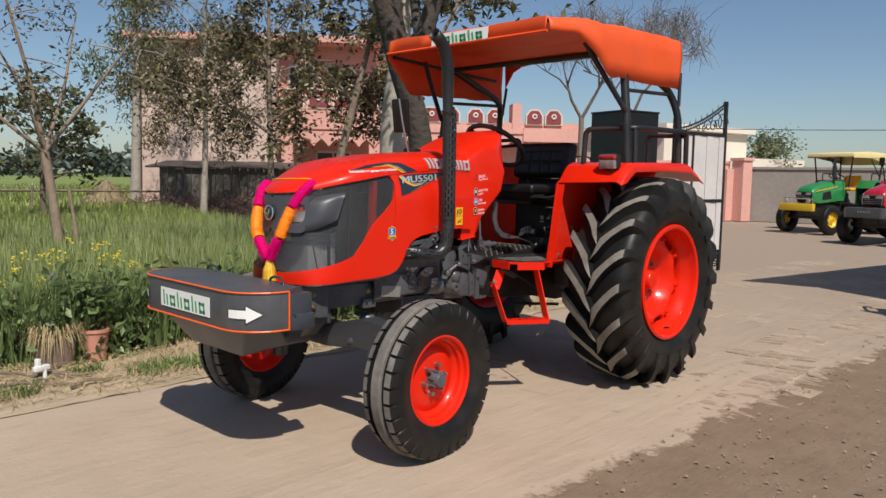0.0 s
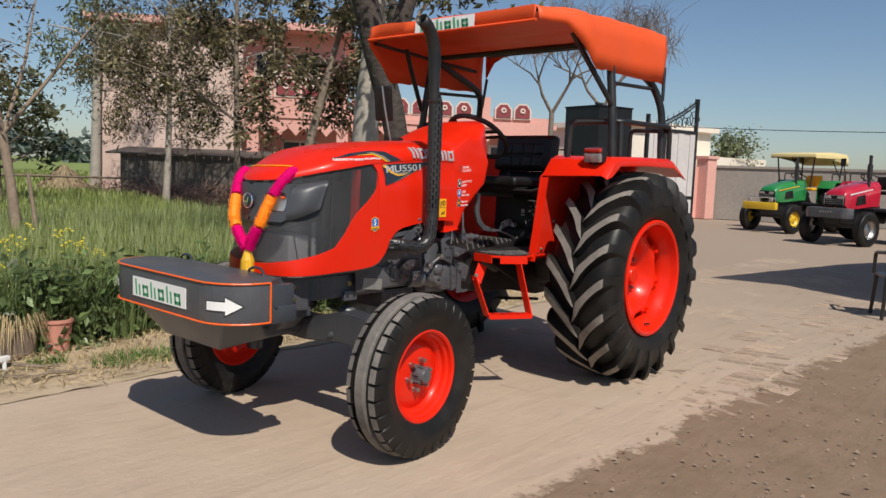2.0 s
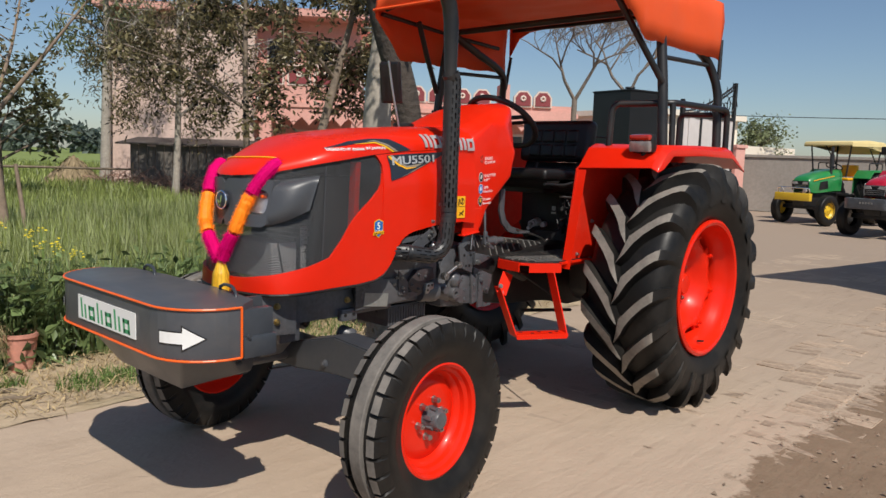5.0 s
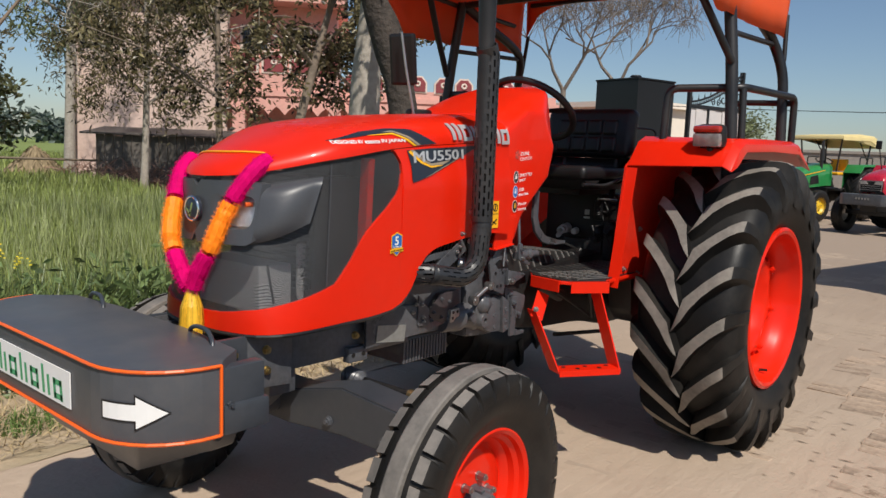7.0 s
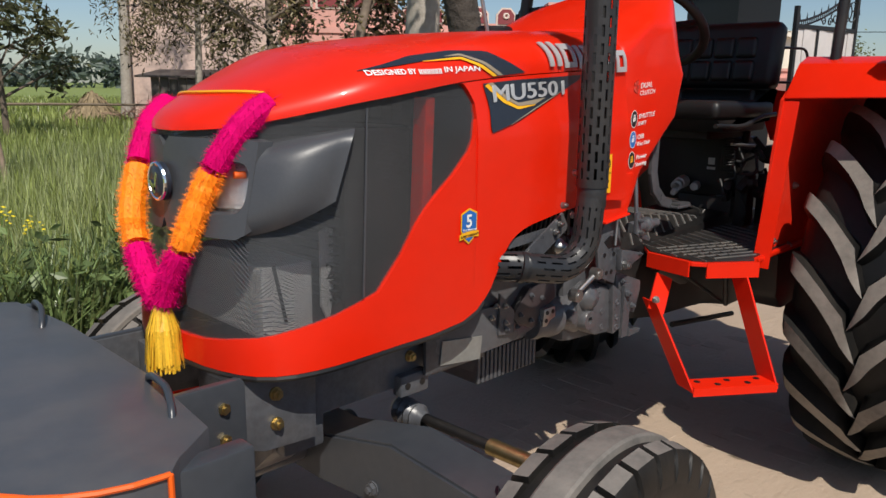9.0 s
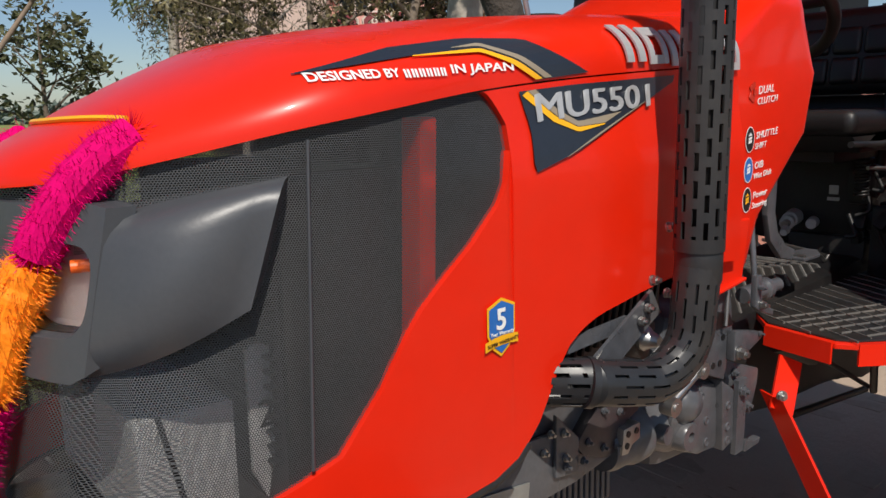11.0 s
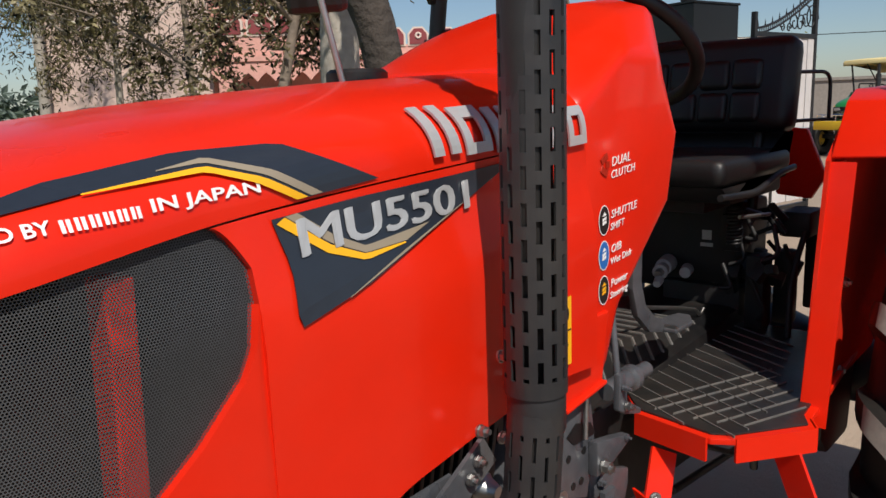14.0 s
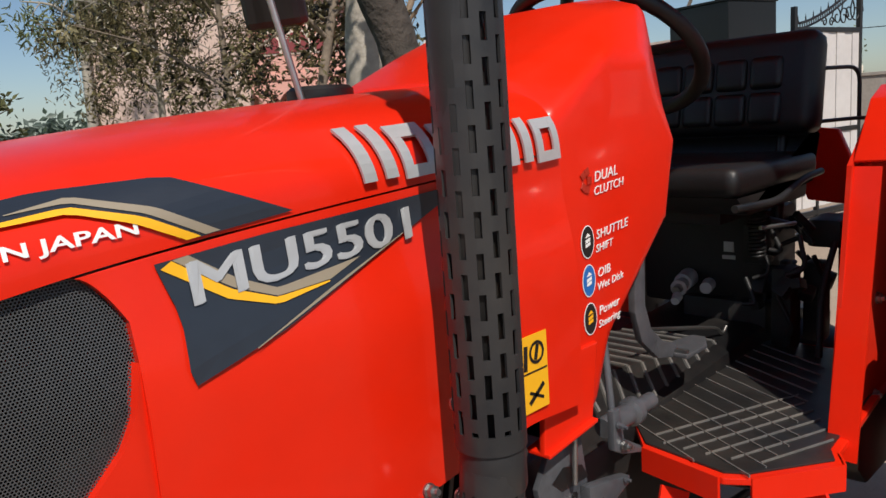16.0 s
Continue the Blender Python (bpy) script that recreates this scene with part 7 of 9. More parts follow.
DUST = ground_mat("lane_dust", ((0.490, 0.380, 0.285), (0.430, 0.330, 0.246), (0.52, 0.410, 0.31)), 1.1, (0.31, 0.235, 0.17), 0.5,
                  dirt=((0.205, 0.142, 0.094), (0.265, 0.190, 0.130), (0.10, 0.072, 0.05), (0.345, 0.268, 0.205)))
DIRT = ground_mat("dark_dirt", ((0.23, 0.17, 0.12), (0.28, 0.21, 0.15), (0.36, 0.285, 0.21)), 2.2, (0.13, 0.10, 0.075), 0.7)
VERGE = ground_mat("verge_soil", ((0.47, 0.365, 0.245), (0.52, 0.41, 0.285), (0.33, 0.28, 0.16)), 3.0, (0.15, 0.125, 0.075), 0.9)
SOIL = ground_mat("field_green", ((0.19, 0.245, 0.070), (0.22, 0.265, 0.085), (0.25, 0.285, 0.11)), 0.6, (0.14, 0.19, 0.05), 0.5)


def sheet(name, x0, x1, y0, y1, z, nx, ny, material, edge=None, rough=0.0, label="", kind="structure", category=""):
    """A ground sheet; edge(x) gives a wavy limit on the low-y side."""
    bm = B()
    rows = []
    for j in range(ny + 1):
        row = []
        for i in range(nx + 1):
            x = x0 + (x1 - x0) * i / nx
            lo = y0 + (edge(x) if edge else 0.0)
            y = lo + (y1 - lo) * j / ny
            row.append(bm.verts.new((x, y, z + rough * noise.noise(Vector((x * 1.7, y * 1.7, 3.0))) + 0.4 * rough * noise.noise(Vector((x * 7, y * 7, 9.0))))))
        rows.append(row)
    for a, b in zip(rows, rows[1:]):
        for i in range(nx):
            bm.faces.new((a[i], a[i + 1], b[i + 1], b[i]))
    ob = part(name, bm, material, smooth=180)
    return tagged(ob, label, category, kind=kind)


sheet("ground", -900, 900, -900, 900, -0.02, 8, 8, DUST, label="dusty beige yard and lane ground", category="ground")
sheet("road", -14, 30, -6.0, 1.3, 0.0, 300, 60, DUST, rough=0.008, label="dust-covered brick-paved lane", category="road")
sheet("verge", -14, 3.2, 1.14, 2.5, 0.006, 160, 14, VERGE, edge=lambda x: 0.05 * noise.noise(Vector((x * 2.3, 0, 0))) + 0.03 * noise.noise(Vector((x * 9, 4, 0))), rough=0.02,
      label="bare earth verge with straw and grass", category="verge")
def field_limit(y):
    """Right-hand edge of the field: the lane's yard, the trees, then the house corner."""
    return lerp_table([(2.3, 2.2), (6.0, 2.7), (14.0, 4.6), (22.0, 5.9), (60.0, 24.0), (900.0, 420.0)], y)


bm = B()
rows = []
for y in [2.3, 3, 4, 5, 6, 8, 10, 12, 14, 16, 18, 20, 22, 26, 32, 40, 60, 90, 150, 300, 600, 900]:
    rows.append([bm.verts.new((-400 + (field_limit(y) + 400) * (1 - (1 - i / 30) ** 3), y, 0.012)) for i in range(31)])
for a, b in zip(rows, rows[1:]):
    for i in range(30):
        bm.faces.new((a[i], a[i + 1], b[i + 1], b[i]))
tagged(part("field", bm, SOIL), "green wheat field", "field", kind="structure")


# bricks showing along the lane's edge and under the dust
BRICK = mat("dusty_brick", (0.385, 0.290, 0.214), 0.95, vary=0.30, fine=40, coarse=6, bump=0.8, dust=0.75, each=0.3, dust_color=(0.46, 0.360, 0.27), spec=0.15)
random.seed(11)
lane = bpy.data.objects["road"]
brick_meshes = []
for k in range(6):
    bm = B()
    box(bm, (0, 0, 0), (0.214, 0.097, 0.05), bevel=0.009)
    for v in bm.verts:
        v.co += Vector((random.uniform(-1, 1), random.uniform(-1, 1), random.uniform(-1, 1))) * 0.003
    me = bpy.data.meshes.new("brick")
    bm.to_mesh(me)
    bm.free()
    me.materials.append(BRICK)
    brick_meshes.append(me)
for r in range(4):
    y = -0.93 - r * 0.226
    x = -0.55 + (0.055 if r % 2 else 0)
    while x < 4.6:
        seen = noise.noise(Vector((x * 1.1, y * 1.8, 5.0))) + 0.4 * noise.noise(Vector((x * 4.0, y * 4.0, 2.0)))
        if seen > (0.18, 0.00, -0.12, 0.10)[r] - (0.10 if 0.2 < x < 3.5 else 0):
            ob = new("brick", brick_meshes[random.randrange(6)])
            ob.parent = lane
            ob.matrix_basis = pose(x + random.uniform(-0.004, 0.004), y + 0.03 * x * 0.2 + random.uniform(-0.008, 0.008), -0.0222 - (0.0, 0.0, 0.0012, 0.0032)[r] + 0.005 * seen + random.uniform(-0.0025, 0.0025),
                                   random.uniform(-2.5, 2.5), random.uniform(-2.5, 2.5), 90 + random.uniform(-6, 6))
        x += 0.110
# the rest of the lane's bricks, their tops just breaking through the dust
bm = B()
rg = random.Random(41)
for r in range(-4, 9):
    y = -0.70 + r * 0.226
    x = -1.0 + (0.055 if r % 2 else 0)
    while x < 9.0:
        seen = noise.noise(Vector((x * 0.9, y * 1.6, 11.0)))
        if r >= 0 or x > 4.6:
            m_ = pose(x + rg.uniform(-0.004, 0.004), y + 0.006 * x + rg.uniform(-0.006, 0.006), -0.0272 + 0.0055 * seen + rg.uniform(-0.0035, 0.0030), rg.uniform(-1.4, 1.4), rg.uniform(-1.4, 1.4), 90 + rg.uniform(-3, 3))
            vs = [bm.verts.new(m_ @ Vector((sx * (0.109 - e), sy * (0.050 - e), z))) for e, z in ((0.0, 0.018), (0.006, 0.025)) for sx, sy in ((-1, -1), (1, -1), (1, 1), (-1, 1))]
            bm.faces.new(vs[4:])
            for i in range(4):
                bm.faces.new((vs[i], vs[(i + 1) % 4], vs[4 + (i + 1) % 4], vs[4 + i]))
        x += 0.110
paving = part("brick_paving", bm, mat("dusty_paving", (0.40, 0.312, 0.236), 0.95, vary=0.14, fine=40, coarse=6, bump=0.6, dust=0.8, island=0.2, dust_color=(0.415, 0.325, 0.245), spec=0.15), lane)
tagged(paving, kind="stuff")
# open joints between the buried bricks, filled with darker earth
bm = B()
rg = random.Random(57)
for r in range(-8, 10):
    y = -0.70 + r * 0.113
    x = -0.9
    while x < 8.0:
        if noise.noise(Vector((x * 0.55, y * 1.3, 21.0))) + 0.5 * noise.noise(Vector((x * 3.0, y * 3.0, 7.0))) > 0.10 + 0.06 * abs(r - 1) ** 0.5 and rg.random() < 0.55:
            L_, w_ = rg.uniform(0.03, 0.095), rg.uniform(0.0025, 0.0065)
            a_ = rg.gauss(0, 0.12)
            cx_, cy_ = x + rg.uniform(-0.012, 0.012), y + 0.006 * x + rg.uniform(-0.02, 0.02)
            q_ = [(-L_ / 2, 0.0), (-L_ * 0.1, -w_), (L_ / 2, -0.2 * w_), (L_ * 0.15, w_)]
            z_ = 0.0045 + 0.008 * noise.noise(Vector((cx_ * 1.7, cy_ * 1.7, 3.0))) + 0.0032 * noise.noise(Vector((cx_ * 7, cy_ * 7, 9.0)))
            bm.faces.new([bm.verts.new((cx_ - u * math.sin(a_) + v * math.cos(a_), cy_ + u * math.cos(a_) + v * math.sin(a_), z_)) for u, v in q_])
        x += 0.110
tagged(part("joint_earth", bm, DIRT, lane), kind="stuff")
# crumbs of earth and small stones on the dirt
rng = np.random.default_rng(77)
V_, F_ = [], []
for k in range(2600):
    x, y = rng.uniform(-3.0, 7.0), rng.uniform(-3.3, -1.45)
    s = 0.004 + 0.012 * rng.random() ** 3
    base = len(V_)
    for d in ((1, 0, 0), (-0.5, 0.87, 0), (-0.5, -0.87, 0), (0, 0, 0.9)):
        V_.append((x + d[0] * s * rng.uniform(0.7, 1.3), y + d[1] * s * rng.uniform(0.7, 1.3), 0.008 + d[2] * s))
    F_ += [(base, base + 1, base + 3), (base + 1, base + 2, base + 3), (base + 2, base, base + 3)]
me = bpy.data.meshes.new("earth_crumbs")
me.from_pydata(V_, [], F_)
me.materials.append(mat("earth_crumb", (0.27, 0.20, 0.145), 0.95, vary=0.3, bump=0, island=0.5))
tagged(new("earth_crumbs", me), "loose crumbs of earth on the dirt", "earth", kind="stuff")


# ---- plants ----
def blades(name, count, place, height, width, material, lean=0.35, label="", category="", seg=2):
    """Many thin bent blades in one mesh."""
    rng = np.random.default_rng(abs(hash(name)) % 1000 if False else len(name) * 17 + count)
    P = place(rng, count)
    n = len(P)
    h = height[0] + (height[1] - height[0]) * rng.random(n)
    if callable(width):
        w = width(P)
    else:
        w = np.full(n, width)
    a = rng.random(n) * 2 * np.pi
    bend = lean * (0.3 + rng.random(n))
    b = a + rng.normal(0, 0.5, n)
    sx, sy = -np.sin(a) * w / 2, np.cos(a) * w / 2
    verts = np.zeros((n, 5, 3))
    for k, (t, ww) in enumerate(((0, 1.0), (0.55, 0.9))):
        cx = P[:, 0] + np.cos(b) * bend * h * t ** 2
        cy = P[:, 1] + np.sin(b) * bend * h * t ** 2
        cz = P[:, 2] + h * t * (1 - 0.15 * bend * t)
        verts[:, 2 * k] = np.stack([cx - sx * ww, cy - sy * ww, cz], 1)
        verts[:, 2 * k + 1] = np.stack([cx + sx * ww, cy + sy * ww, cz], 1)
    verts[:, 4] = np.stack([P[:, 0] + np.cos(b) * bend * h, P[:, 1] + np.sin(b) * bend * h, P[:, 2] + h * (1 - 0.25 * bend)], 1)
    idx = np.arange(n)[:, None] * 5
    quads = (idx + np.array([[0, 1, 3, 2]])).tolist()
    tris = (idx + np.array([[2, 3, 4]])).tolist()
    me = bpy.data.meshes.new(name)
    me.from_pydata(verts.reshape(-1, 3).tolist(), [], quads + tris)
    me.materials.append(material)
    ob = new(name, me)
    return tagged(ob, label, category, kind="stuff")


WHEAT = leaf_mat("wheat_blade", (0.268, 0.315, 0.092), 0.40, 0.42)
WHEAT_D = leaf_mat("dark_weed_leaf", (0.150, 0.208, 0.078), 0.55, 0.36)
EARS = leaf_mat("pale_wheat_ear", (0.36, 0.40, 0.18), 0.25)
GRASS = leaf_mat("short_grass", (0.13, 0.21, 0.050), 0.35)
FLOWER = mat("mustard_flower", (0.75, 0.60, 0.02), 0.7, vary=0.2, bump=0, island=0.3)
STRAW = mat("straw", (0.46, 0.35, 0.19), 0.85, vary=0.3, bump=0, island=0.4)


def in_field(x0, x1, y0, y1, power=1.0, wave=0.10):
    def f(rng, c):
        x = x0 + (x1 - x0) * rng.random(c)
        y = y0 + (y1 - y0) * rng.random(c) ** power
        y = y + wave * np.sin(x * 3.1) + wave * 0.6 * np.sin(x * 7.7 + 1)
        ok = x < np.interp(y, [2.3, 6.0, 14.0, 22.0, 60.0], [2.0, 2.5, 4.4, 5.7, 23.5])
        return np.stack([x, y, np.full(c, 0.01)], 1)[ok]
    return f


blades("wheat_near", 46000, in_field(-6.5, 5.5, 2.35, 6.5, 1.25), (0.40, 0.62), 0.012, WHEAT, 0.35, "tall green wheat crop", "wheat")
blades("wheat_ears", 15000, in_field(-6.5, 8, 2.6, 9.0, 1.2), (0.56, 0.70), 0.009, EARS, 0.22, "pale ears of green wheat", "wheat")
blades("wheat_middle", 42000, in_field(-6, 12, 6.0, 16.0, 1.2), (0.42, 0.60), 0.022, WHEAT, 0.3, "green wheat crop", "wheat")
blades("wheat_far", 36000, in_field(-10, 26, 15.0, 48.0, 1.5, 0.4), (0.40, 0.62), 0.06, WHEAT, 0.3, "green wheat crop", "wheat")
blades("weeds", 9000, in_field(-6.0, 0.8, 2.15, 2.9, 1.3), (0.25, 0.66), 0.014, WHEAT_D, 0.5, "dark green weed stalks along the field edge", "weeds")
random.seed(3)


def clump(cx, cy, r):
    def f(rng, c):
        a = rng.random(c) * 2 * np.pi
        d = r * np.sqrt(rng.random(c))
        return np.stack([cx + d * np.cos(a) * 1.5, cy + d * np.sin(a), np.full(c, 0.005)], 1)
    return f


for k, (cx, cy, r, c) in enumerate(((-2.35, 1.55, 0.17, 700), (-2.02, 1.48, 0.20, 900), (-3.25, 1.55, 0.16, 500), (-0.6, 1.7, 0.25, 700), (-2.75, 1.75, 0.1, 300),
                                    (-0.9, 2.0, 0.3, 700), (0.6, 1.8, 0.3, 800), (-3.6, 1.35, 0.14, 400))):
    blades("grass_tuft", int(c * 0.55), clump(cx, cy, r * 0.8), (0.03, 0.09), 0.006, GRASS, 0.8, "short green grass tuft on the verge", "grass")
blades("straw_litter", 5200, in_field(-5.0, 2.0, 1.25, 2.25, 1.0, 0.03), (0.03, 0.10), 0.006, STRAW, 2.6, "scattered dry straw on the verge", "straw")


def leaf_cloud(bm, centres, count, size, spread, droop=0.0, seed=1):
    """Leaves as bent two-piece blades round twig ends."""
    rng = random.Random(seed)
    for _ in range(count):
        c = rng.choice(centres)
        p = c + Vector((rng.gauss(0, spread), rng.gauss(0, spread), rng.gauss(0, spread * 0.8) - droop * rng.random()))
        d = Vector((rng.gauss(0, 1), rng.gauss(0, 1), rng.gauss(-0.3 - droop, 0.6))).normalized()
        s = d.cross(Vector((rng.gauss(0, 1), rng.gauss(0, 1), rng.gauss(0, 1)))).normalized()
        L = size * rng.uniform(0.7, 1.3)
        w = L * (0.24 if droop < 0.2 else (0.21 if droop < 0.55 else 0.11))
        nrm = s.cross(d)
        m = p + d * L * 0.45
        fold = nrm * L * 0.10
        a, b, e = bm.verts.new(p), bm.verts.new(p + d * L - fold * 0.8), bm.verts.new(m - fold)
        bm.faces.new((a, bm.verts.new(m - s * w), b, e))
        bm.faces.new((a, e, b, bm.verts.new(m + s * w)))


def tree(name, base, top, r, label, bark, leaf, leaves, size, seed, limbs=7, first=0.35, reach=0.45, droop=0.0, lean=(0, 0), twigs=4, spread=0.3, skirt=0):
    """A tapered trunk with limbs and twigs and a crown of single leaves. base: point on the ground; top: height."""
    rng = random.Random(seed)
    ob = thing(name, label, "tree", at=pose(*base))
    bm = B()
    pts, rad = [], []
    n = 12
    for i in range(n + 1):
        t = i / n
        pts.append(Vector((lean[0] * t + 0.05 * top * 0.2 * math.sin(3 * t + seed), lean[1] * t + 0.05 * top * 0.2 * math.cos(2.3 * t + seed * 2), top * t - 0.05)))
        rad.append(r * (1.25 if i == 0 else 1.0) * (1 - 0.8 * t))
    sweep(bm, pts, rad, n=12)
    ends = []
    for k in range(limbs):
        t = first + (0.97 - first) * (k + rng.random() * 0.6) / limbs
        i = min(n - 1, int(t * n))
        p = pts[i].lerp(pts[i + 1], t * n - i)
        a = k * 2.4 + rng.random()
        L = top * reach * (1.15 - 0.6 * t) * rng.uniform(0.8, 1.2)
        up = rng.uniform(0.35, 0.9)
        q1 = p + Vector((math.cos(a) * L * 0.5, math.sin(a) * L * 0.5, L * up * 0.6))
        q2 = p + Vector((math.cos(a + 0.2) * L * 0.95, math.sin(a + 0.2) * L * 0.95, L * up * 0.9 - droop * 0.3))
        rr = r * (1 - 0.8 * t) * 0.6
        sweep(bm, line([tuple(p), tuple(q1), tuple(q2)], 7), [rr * (1 - 0.13 * j) for j in range(7)], n=7)
        ends += [q2, q1.lerp(q2, 0.55)]
        for m in range(twigs):
            s = rng.uniform(0.3, 1.0)
            o = (p.lerp(q1, s * 2) if s < 0.5 else q1.lerp(q2, s * 2 - 1))
            e = o + Vector((rng.gauss(0, 1), rng.gauss(0, 1), rng.gauss(0.25 - droop, 0.6))).normalized() * L * rng.uniform(0.25, 0.5)
            sweep(bm, [tuple(o), tuple(o.lerp(e, 0.5) + Vector((0, 0, 0.03))), tuple(e)], [rr * 0.35, rr * 0.22, rr * 0.1], n=5)
            ends += [e, o.lerp(e, 0.6)]
    part("trunk", bm, bark, ob, smooth=60)
    for k in range(skirt):
        # hanging sprays below the main limbs
        a, q = rng.uniform(0, 6.28), rng.random() ** 0.5
        o = Vector((math.cos(a) * q * 0.17 * top, math.sin(a) * q * 0.17 * top, top * rng.uniform(first + 0.04, 0.62)))
        ends += [o, o + Vector((rng.gauss(0, 0.08), rng.gauss(0, 0.08), -0.22)), o + Vector((rng.gauss(0, 0.1), rng.gauss(0, 0.1), -0.42))]
    if leaves:
        bm = B()
        leaf_cloud(bm, ends, leaves, size, spread, droop, seed)
        part("crown", bm, leaf, ob)
    return ob


bm = B()
rg = random.Random(71)
for _ in range(330):
    x_, y_ = rg.uniform(-5.6, 1.2), 2.12 + 0.75 * rg.random() ** 1.6
    h_ = rg.uniform(0.35, 0.68)
    y_ += 0.10 * math.sin(x_ * 3.1)
    leaf_cloud(bm, [Vector((x_ + rg.gauss(0, 0.02), y_ + rg.gauss(0, 0.02), h_ * q)) for q in (0.15, 0.3, 0.45, 0.6, 0.75, 0.9)], 30, rg.uniform(0.06, 0.105), 0.040, 0.1, rg.randrange(99999))
tagged(part("broad_weeds", bm, WHEAT_D), "dark broad-leaved weeds at the field edge", "weeds", kind="stuff")
BARK = mat("brown_bark", (0.150, 0.115, 0.085), 0.9, vary=0.35, fine=18, coarse=4, bump=0.9, bump_dist=0.02)
BARK_M = mat("grey_brown_bark", (0.21, 0.165, 0.125), 0.9, vary=0.35, fine=18, coarse=4, bump=0.8, bump_dist=0.015)
BARK_L = mat("pale_bark", (0.36, 0.32, 0.27), 0.85, vary=0.3, fine=14, coarse=3, bump=0.7, bump_dist=0.02)
BARK_W = mat("warm_brown_bark", (0.27, 0.20, 0.145), 0.9, vary=0.3, fine=18, coarse=4, bump=0.7, bump_dist=0.01)
BARK_D = mat("dark_grey_bark", (0.060, 0.048, 0.039), 0.9, vary=0.35, fine=16, coarse=4, bump=1.0, bump_dist=0.03)
LEAF_B = leaf_mat("olive_brown_leaf", (0.160, 0.136, 0.068), 0.80, 0.34)
LEAF_G = leaf_mat("green_leaf", (0.105, 0.108, 0.048), 0.6, 0.38)
LEAF_E = leaf_mat("eucalyptus_leaf", (0.185, 0.215, 0.105), 0.4)

# big forked trunk by the lane, then the row of trees in front of the house
big = thing("big_tree", "large old tree with a dark forked trunk by the lane", "tree", at=pose(1.06, 2.60, 0))
bm = B()
sweep(bm, [(0.03, -0.02, -0.1), (0.01, -0.02, 0.9), (-0.02, -0.03, 1.64), (-0.05, 0.0, 1.9), (-0.10, 0.06, 2.12), (-0.17, 0.12, 2.45), (-0.30, 0.22, 3.1), (-0.5, 0.4, 4.2), (-0.7, 0.6, 5.5)],
      [0.17, 0.135, 0.120, 0.125, 0.135, 0.140, 0.13, 0.10, 0.07], n=16)
sweep(bm, [(-0.13, 0.09, 2.2), (0.02, 0.02, 2.65), (0.16, -0.05, 3.2), (0.45, -0.2, 4.4), (0.7, -0.3, 5.6)], [0.11, 0.105, 0.09, 0.07, 0.05], n=14)
for a, b_ in (((-0.30, 0.22, 3.1), (-1.3, 0.9, 4.4)), ((0.16, -0.05, 3.2), (1.2, -0.5, 4.4)), ((-0.5, 0.4, 4.2), (-0.2, 1.4, 5.4)), ((0.0, 0.0, 2.7), (0.6, 0.9, 3.7))):
    sweep(bm, line([a, tuple((u + v) / 2 + 0.1 for u, v in zip(a, b_)), b_], 6), [0.07, 0.06, 0.05, 0.04, 0.03, 0.02], n=9)
for v in bm.verts:
    v.co += 0.018 * noise.noise_vector(v.co * 4)
part("trunk", bm, BARK_D, big, smooth=70)
bm = B()
rng = random.Random(4)
cs = [Vector((rng.uniform(-2.0, 1.7), rng.uniform(-0.9, 2.0), rng.uniform(3.6, 6.2))) for _ in range(60)]
leaf_cloud(bm, cs, 3200, 0.13, 0.30, 0.25, 9)
part("crown", bm, LEAF_G, big)
pale = thing("pale_tree", "tree with a thick pale trunk beside the dark one", "tree", at=pose(1.75, 3.80, 0))
bm = B()
sweep(bm, [(0.0, 0.0, -0.1), (0.0, 0.0, 1.0), (0.0, 0.0, 1.71), (0.01, -0.01, 2.08), (0.05, -0.04, 2.5), (0.12, -0.02, 3.4), (0.3, 0.1, 4.8), (0.4, 0.3, 6.0)], [0.19, 0.165, 0.155, 0.15, 0.14, 0.12, 0.09, 0.04], n=16)
sweep(bm, [(0.08, -0.03, 2.9), (-0.3, 0.3, 3.7), (-0.6, 0.6, 4.6)], [0.08, 0.06, 0.03], n=10)
for v in bm.verts:
    v.co += 0.012 * noise.noise_vector(v.co * 4)
part("trunk", bm, BARK_L, pale, smooth=70)
bm = B()
cs = [Vector((rng.uniform(-1.2, 1.4), rng.uniform(-0.9, 1.2), rng.uniform(3.9, 6.3))) for _ in range(40)]
leaf_cloud(bm, cs, 1800, 0.13, 0.28, 0.25, 19)
part("crown", bm, LEAF_G, pale)

tree("tree", (4.75, 11.15, 0), 6.4, 0.085, "leafy olive-brown tree in front of the pink house", BARK_M, LEAF_B, 6600, 0.130, 21, limbs=13, first=0.28, reach=0.34, spread=0.115, skirt=12, droop=0.3, twigs=4, lean=(0.1, -0.1))
tree("tree", (5.25, 9.85, 0), 6.2, 0.12, "leafy olive-brown tree in front of the pink house", BARK_M, LEAF_B, 3600, 0.138, 22, limbs=11, first=0.38, reach=0.26, spread=0.100, droop=0.3, twigs=4, lean=(1.3, -0.8))
tree("tree", (5.9, 9.9, 0), 6.4, 0.10, "leafy olive-brown tree with a leaning trunk", BARK_W, LEAF_B, 4800, 0.138, 23, limbs=11, first=0.30, reach=0.26, spread=0.105, droop=0.3, twigs=5, lean=(2.6, -1.5))
tree("tree", (6.0, 20.6, 0), 9.5, 0.17, "tall pale-trunked tree with drooping leaves", BARK_L, LEAF_E, 2600, 0.26, 25, limbs=10, first=0.42, reach=0.17, droop=0.7, spread=0.26)
